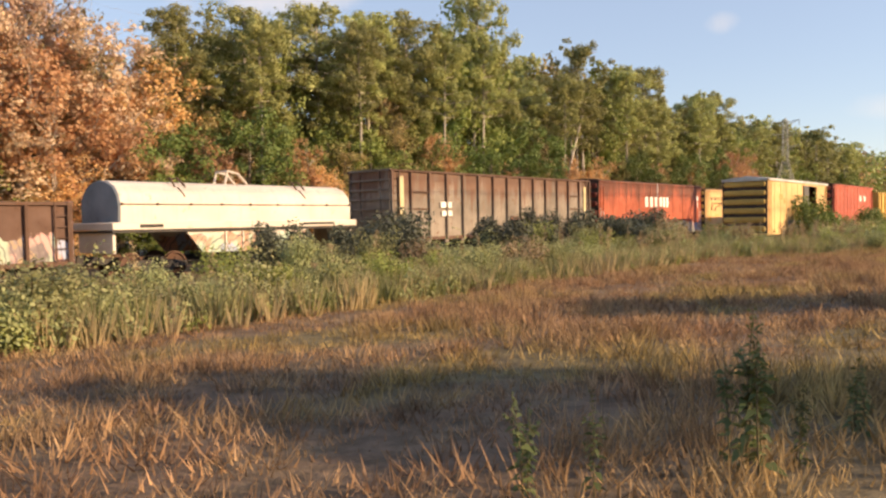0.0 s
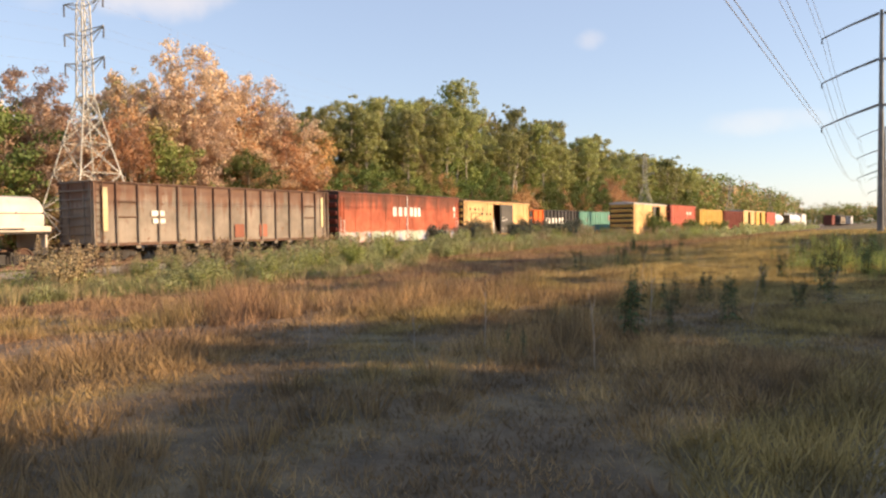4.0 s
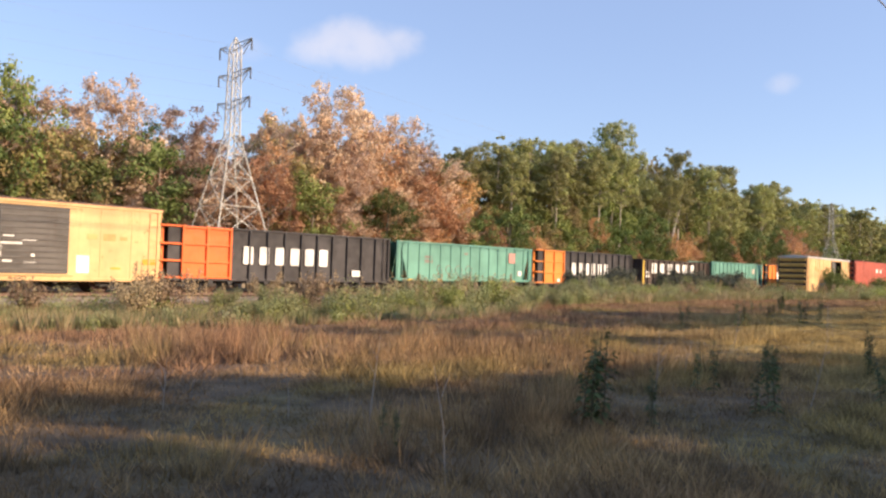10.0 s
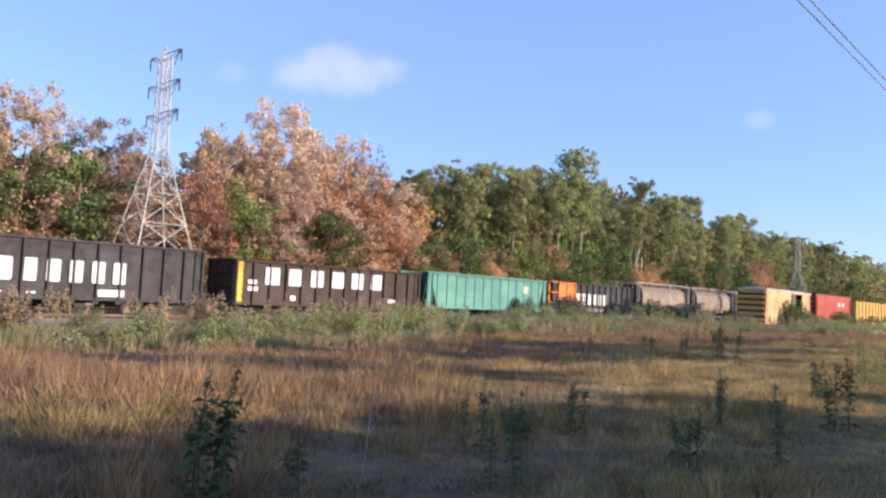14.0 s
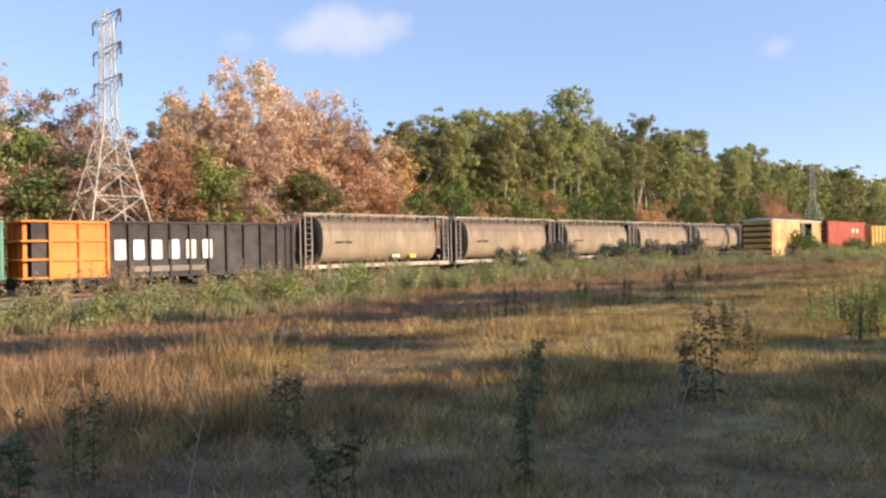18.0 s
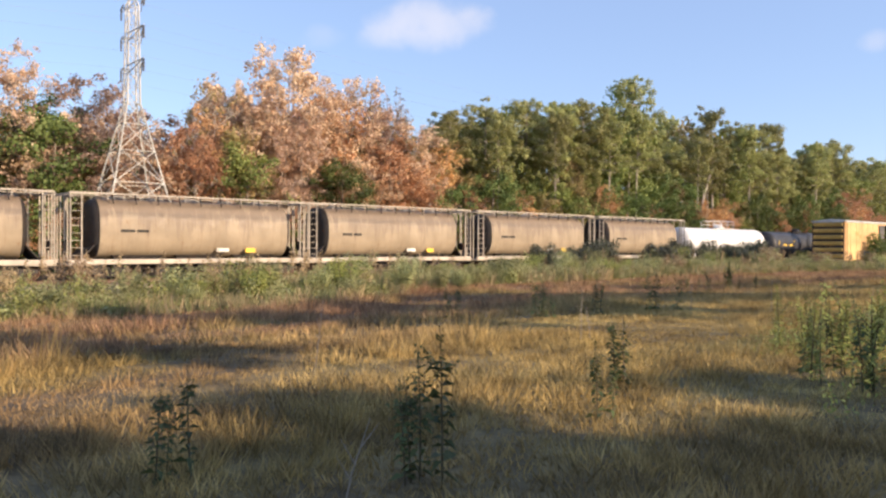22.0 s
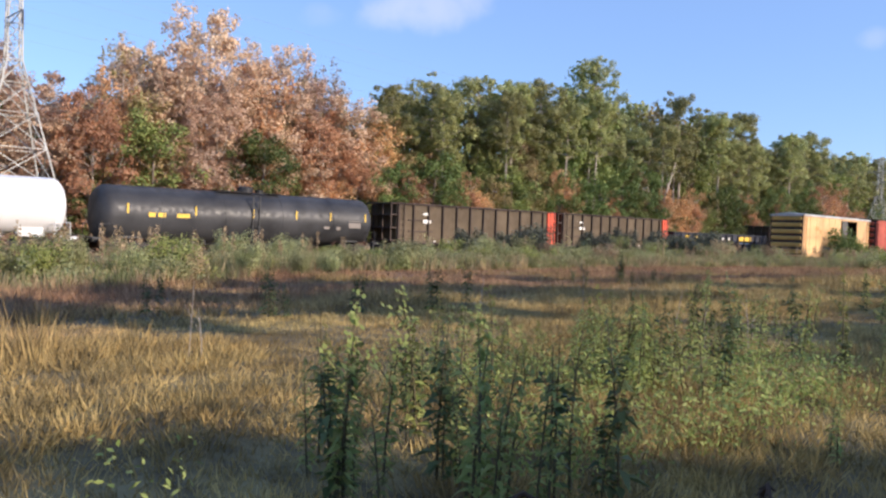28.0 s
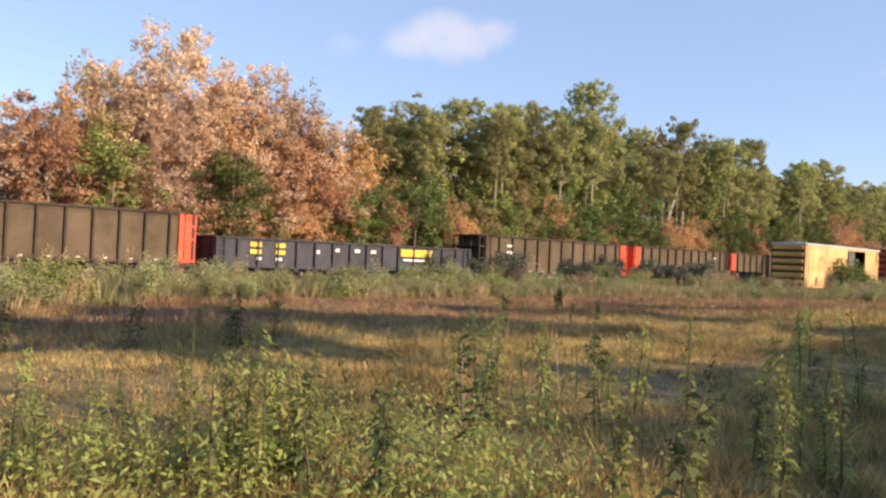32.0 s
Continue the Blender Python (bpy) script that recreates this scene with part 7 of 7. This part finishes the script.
def stalk_meshes(seed, leaf, height=1.35, rows=13, big=0.13, broad=0.2, branches=5):
    """A tall weed: an upright stem with drooping lance leaves in pairs, thin side shoots and a budded tip."""
    r = np.random.RandomState(seed)
    s = Shape()
    bend = Vector((r.uniform(-0.12, 0.12), r.uniform(-0.12, 0.12), 0))
    at = lambda q: Vector((0, 0, height * q)) + bend * q * q
    s.path([at(q) for q in (0, 0.35, 0.7, 1.0)], [0.011, 0.009, 0.006, 0.002], 5)
    quads = []

    def blade(p, a, ln):
        out = Vector((math.cos(a), math.sin(a), r.uniform(-0.1, 0.55))).normalized()
        side = out.cross(Vector((0, 0, 1))).normalized()
        twist = r.uniform(-0.9, 0.9)
        side = (side * math.cos(twist) + side.cross(out) * math.sin(twist)) * ln * broad
        mid = p + out * ln * 0.5
        tip = p + out * ln + Vector((0, 0, -ln * r.uniform(0.3, 0.6)))
        quads.append([p, mid + side, tip, mid - side])

    def buds(p0, p1, n):
        for k in range(n):
            p = p0.lerp(p1, r.rand()) + Vector(r.normal(0, 0.018, 3))
            e = r.uniform(0.008, 0.018)
            quads.append([p + Vector((e, 0, 0)), p + Vector((0, e, e)), p - Vector((e, 0, 0)), p - Vector((0, e, e))])

    for k in range(rows):
        q = 0.12 + 0.7 * (k + r.rand() * 0.5) / rows
        for j in range(2):
            if r.rand() < 0.9:
                blade(at(q), k * 1.57 + j * 3.14 + r.uniform(-0.4, 0.4), big * (1.2 - 0.75 * q) * r.uniform(0.65, 1.3))
    for k in range(branches):
        q = r.uniform(0.35, 0.8)
        a = k * 2.3 + r.uniform(-0.4, 0.4)
        ln = height * r.uniform(0.12, 0.26)
        p0 = at(q)
        p1 = p0 + Vector((math.cos(a) * ln * 0.6, math.sin(a) * ln * 0.6, ln * 0.75))
        s.path([p0, p0.lerp(p1, 0.5), p1], [0.005, 0.004, 0.0015], 4)
        for j in range(6):
            blade(p0.lerp(p1, 0.2 + 0.13 * j), a + j * 2.2, big * r.uniform(0.4, 0.7))
        buds(p0.lerp(p1, 0.75), p1, 5)
    buds(at(0.8), at(1.0), 22)
    return mesh_of("stem", s, STEM), quick_mesh("leaves", np.array([[tuple(p) for p in q] for q in quads]), leaf)


STALKS = {"dark": [stalk_meshes(k, STALK_LEAF, 1.3, 15, 0.17, 0.22) for k in (1, 2, 3, 7)], "lush": [stalk_meshes(k, LUSH_LEAF, 1.1, 26, 0.13, 0.16, 3) for k in (4, 5, 6)]}


def stalk(kind, x, y, height):
    a, b = rng.choice(STALKS[kind])
    ob = tagged(new("tall_weed"), "tall dark-green leafy weed stalk in the meadow" if kind == "dark" else "bright green leafy weed stalk in the meadow", "weed", "tall meadow weeds")
    f = height / (1.3 if kind == "dark" else 1.1)
    ob.matrix_basis = pose(x, y, ground_z(x, y) - 0.02, rng.uniform(-4, 4), rng.uniform(-4, 4), rng.uniform(0, 360)) @ Matrix.Diagonal((f, f, f, 1))
    part("stem", a, None, ob)
    part("leaves", b, None, ob)


for x, y, h, n in ((23.8, -80.2, 0.95, 5), (24.1, -79.8, 0.6, 2), (23.0, -82.3, 0.6, 2), (23.5, -77.0, 0.8, 2), (24.6, -78.0, 0.9, 4), (23.8, -75.6, 0.9, 3), (25.4, -76.4, 0.8, 3), (25.58, -71.99, 0.95, 4), (25.94, -75.15, 0.85, 2), (24.4, -73.2, 0.8, 3),
                   (25.2, -69.6, 0.8, 2), (24.3, -68.0, 0.8, 3), (26.2, -65.9, 1.0, 3), (24.9, -64.6, 0.75, 2), (25.9, -62.0, 0.9, 3), (26.3, -60.0, 0.7, 3), (13.7, -46.5, 1.08, 5), (13.97, -46.2, 0.66, 2), (14.1, -45.0, 0.88, 3), (12.68, -47.8, 0.8, 2), (12.88, -47.6, 0.66, 1), (14.8, -49.8, 0.95, 2), (18.1, -62.7, 1.1, 3), (18.32, -62.5, 0.65, 1), (17.0, -64.2, 0.82, 2), (18.4, -61.1, 1.0, 2), (19.1, -59.8, 1.05, 2), (19.5, -59.2, 1.05, 1)):
    for k in range(n):
        stalk("dark", x + rng.uniform(-0.14, 0.14), y + rng.uniform(-0.16, 0.16), h * rng.uniform(0.7, 1.12))
for k in range(420):
    y = rng.uniform(-67.0, -58.0) if k < 230 else (rng.uniform(-60, -52) if k < 340 else rng.uniform(-54, -38))
    x = rng.uniform(float(np.interp(y, (-67, -65, -62), (26.0, 24.6, 22.8))), 27.6)
    if noise.noise(Vector((x * 0.7, y * 0.6, 6.0))) < (0.12 if y < -60 else 0.05):
        continue
    stalk("lush" if rng.random() < 0.8 else "dark", x, y, rng.uniform(0.5, 1.15))
for k in range(26):
    stalk("lush", rng.uniform(24.1, 25.6), rng.uniform(-63.7, -61.4), rng.uniform(0.6, 0.95))
stalk("lush", 25.5, -57.8, 1.25)
stalk("dark", 25.3, -60.5, 1.2)


def herbs():
    """Low leafy herbs between the tall stalks."""
    r = np.random.RandomState(44)
    n = 420
    y, x = r.uniform(-68.0, -60.5, n), r.uniform(23.5, 27.0, n)
    keep = np.array([noise.noise(Vector((a * 0.5, c * 0.4, 3.0))) > -0.03 and a > np.interp(c, (-66.8, -65.5, -64.5), (26.4, 24.8, 24.0)) for a, c in zip(x, y)])
    x, y = x[keep], y[keep]
    n = len(x)
    h = r.uniform(0.12, 0.5, n)
    cen = np.stack([x, y, np.array([ground_z(a, c) for a, c in zip(x, y)]) + h * 0.6], axis=1)
    tagged(new("leafy_herbs", quick_mesh("leafy_herbs", leaves(r, cen, 0.1 + h * 0.5, n * 60, 0.045, 1.2, 0.3, 0.2), LUSH_LEAF)), "low bright yellow-green herbs in the meadow", "weeds", kind="stuff")


herbs()


def dry_stalk(x, y, height):
    """A pale dead stem with a few bare twigs."""
    s = Shape()
    bend = rng.uniform(-0.12, 0.12)
    s.path([(0, 0, 0), (bend * 0.4, 0, height * 0.5), (bend, bend * 0.5, height)], [0.006, 0.005, 0.002], 5)
    for k in range(3):
        q = 0.4 + 0.17 * k
        a = rng.uniform(0, 6.28)
        s.path([(bend * q, 0, height * q), (bend * q + 0.1 * math.cos(a), 0.1 * math.sin(a), height * q + 0.14)], [0.004, 0.0015], 4)
    ob = tagged(new("dry_stalk", mesh_of("dry_stalk", s, BARK_PALE)), "pale dead weed stem standing in the meadow", "weed", "dead meadow stems")
    ob.matrix_basis = pose(x, y, ground_z(x, y) - 0.02, rng.uniform(-8, 8), rng.uniform(-8, 8), rng.uniform(0, 360))


def seed_head(x, y, height, way):
    """A dark dead stem with a drooping seed head."""
    s = Shape()
    c, d = math.cos(way), math.sin(way)
    spine = [(0, 0, 0), (0.02 * c, 0.02 * d, height * 0.6), (0.06 * c, 0.06 * d, height * 0.93), (0.14 * c, 0.14 * d, height), (0.22 * c, 0.22 * d, height - 0.05), (0.26 * c, 0.26 * d, height - 0.13)]
    s.path(spine, [0.006, 0.005, 0.005, 0.01, 0.012, 0.004], 6)
    for j in range(14):
        q = 2.4 + 2.4 * j / 13
        p = Vector(spine[int(q)]).lerp(Vector(spine[int(q) + 1]), q % 1)
        a = j * 2.4
        s.path([p, p + Vector((0.03 * math.cos(a), 0.03 * math.sin(a), -0.02))], [0.008, 0.003], 4)
    ob = tagged(new("seed_stalk", mesh_of("seed_stalk", s, DEAD_STEM)), "dark dead weed stem with a drooping seed head", "weed", "dead meadow stems")
    ob.matrix_basis = pose(x, y, ground_z(x, y) - 0.02)


DEAD_STEM = paint("dead_stem", (0.07, 0.045, 0.03), 0.2, rough=0.85)
for x, y, h, way in ((27.9, -70.9, 0.6, 0.4), (28.1, -70.7, 0.52, 2.4), (27.7, -66.9, 0.6, 0.8), (28.5, -66.3, 0.7, 2.2)):
    seed_head(x, y, h, way)
for k in range(18):
    y = rng.uniform(-84, -57)
    dry_stalk(rng.uniform(19.5, 26.0 if y < -70 else 27.0), y, rng.uniform(0.45, 0.95))


def motions():
    """The train rolls towards the walk's start, gathering a little speed; its wheels turn."""
    def gone(t):
        return 9.953 * t + (0.0165 * (t - 5) ** 2 if t > 5 else 0.0)

    for ob, y0 in TRAIN:
        walk(ob, [(t, pose(TRAIN_X, y0 - gone(t), 0)) for t in [0, 2.5] + list(range(5, 33))])
    starts = dict((ob.name, y0) for ob, y0 in TRAIN)
    for w, y, car in WHEELS:
        # turning is keyed while the car rolls through the open stretch of track
        steps = [k for k in range(0, 962, 2) if -84 < starts[car.name] - gone(k / FPS) < -28]
        first, last = (steps[0], steps[-1]) if steps else (0, 0)
        rows = [] if first == 0 else [(0.0, 0.0)]
        rows += [(k / FPS, (gone(k / FPS) - gone(first / FPS)) / WHEEL_R) for k in steps]
        if last < 960:
            rows.append((32.0, rows[-1][1]) if rows else (0.0, 0.0))
        if len(rows) > 2:
            walk(w, [(t, pose(0, y, RAIL_TOP + WHEEL_R, math.degrees(a) % 360)) for t, a in rows])


motions()
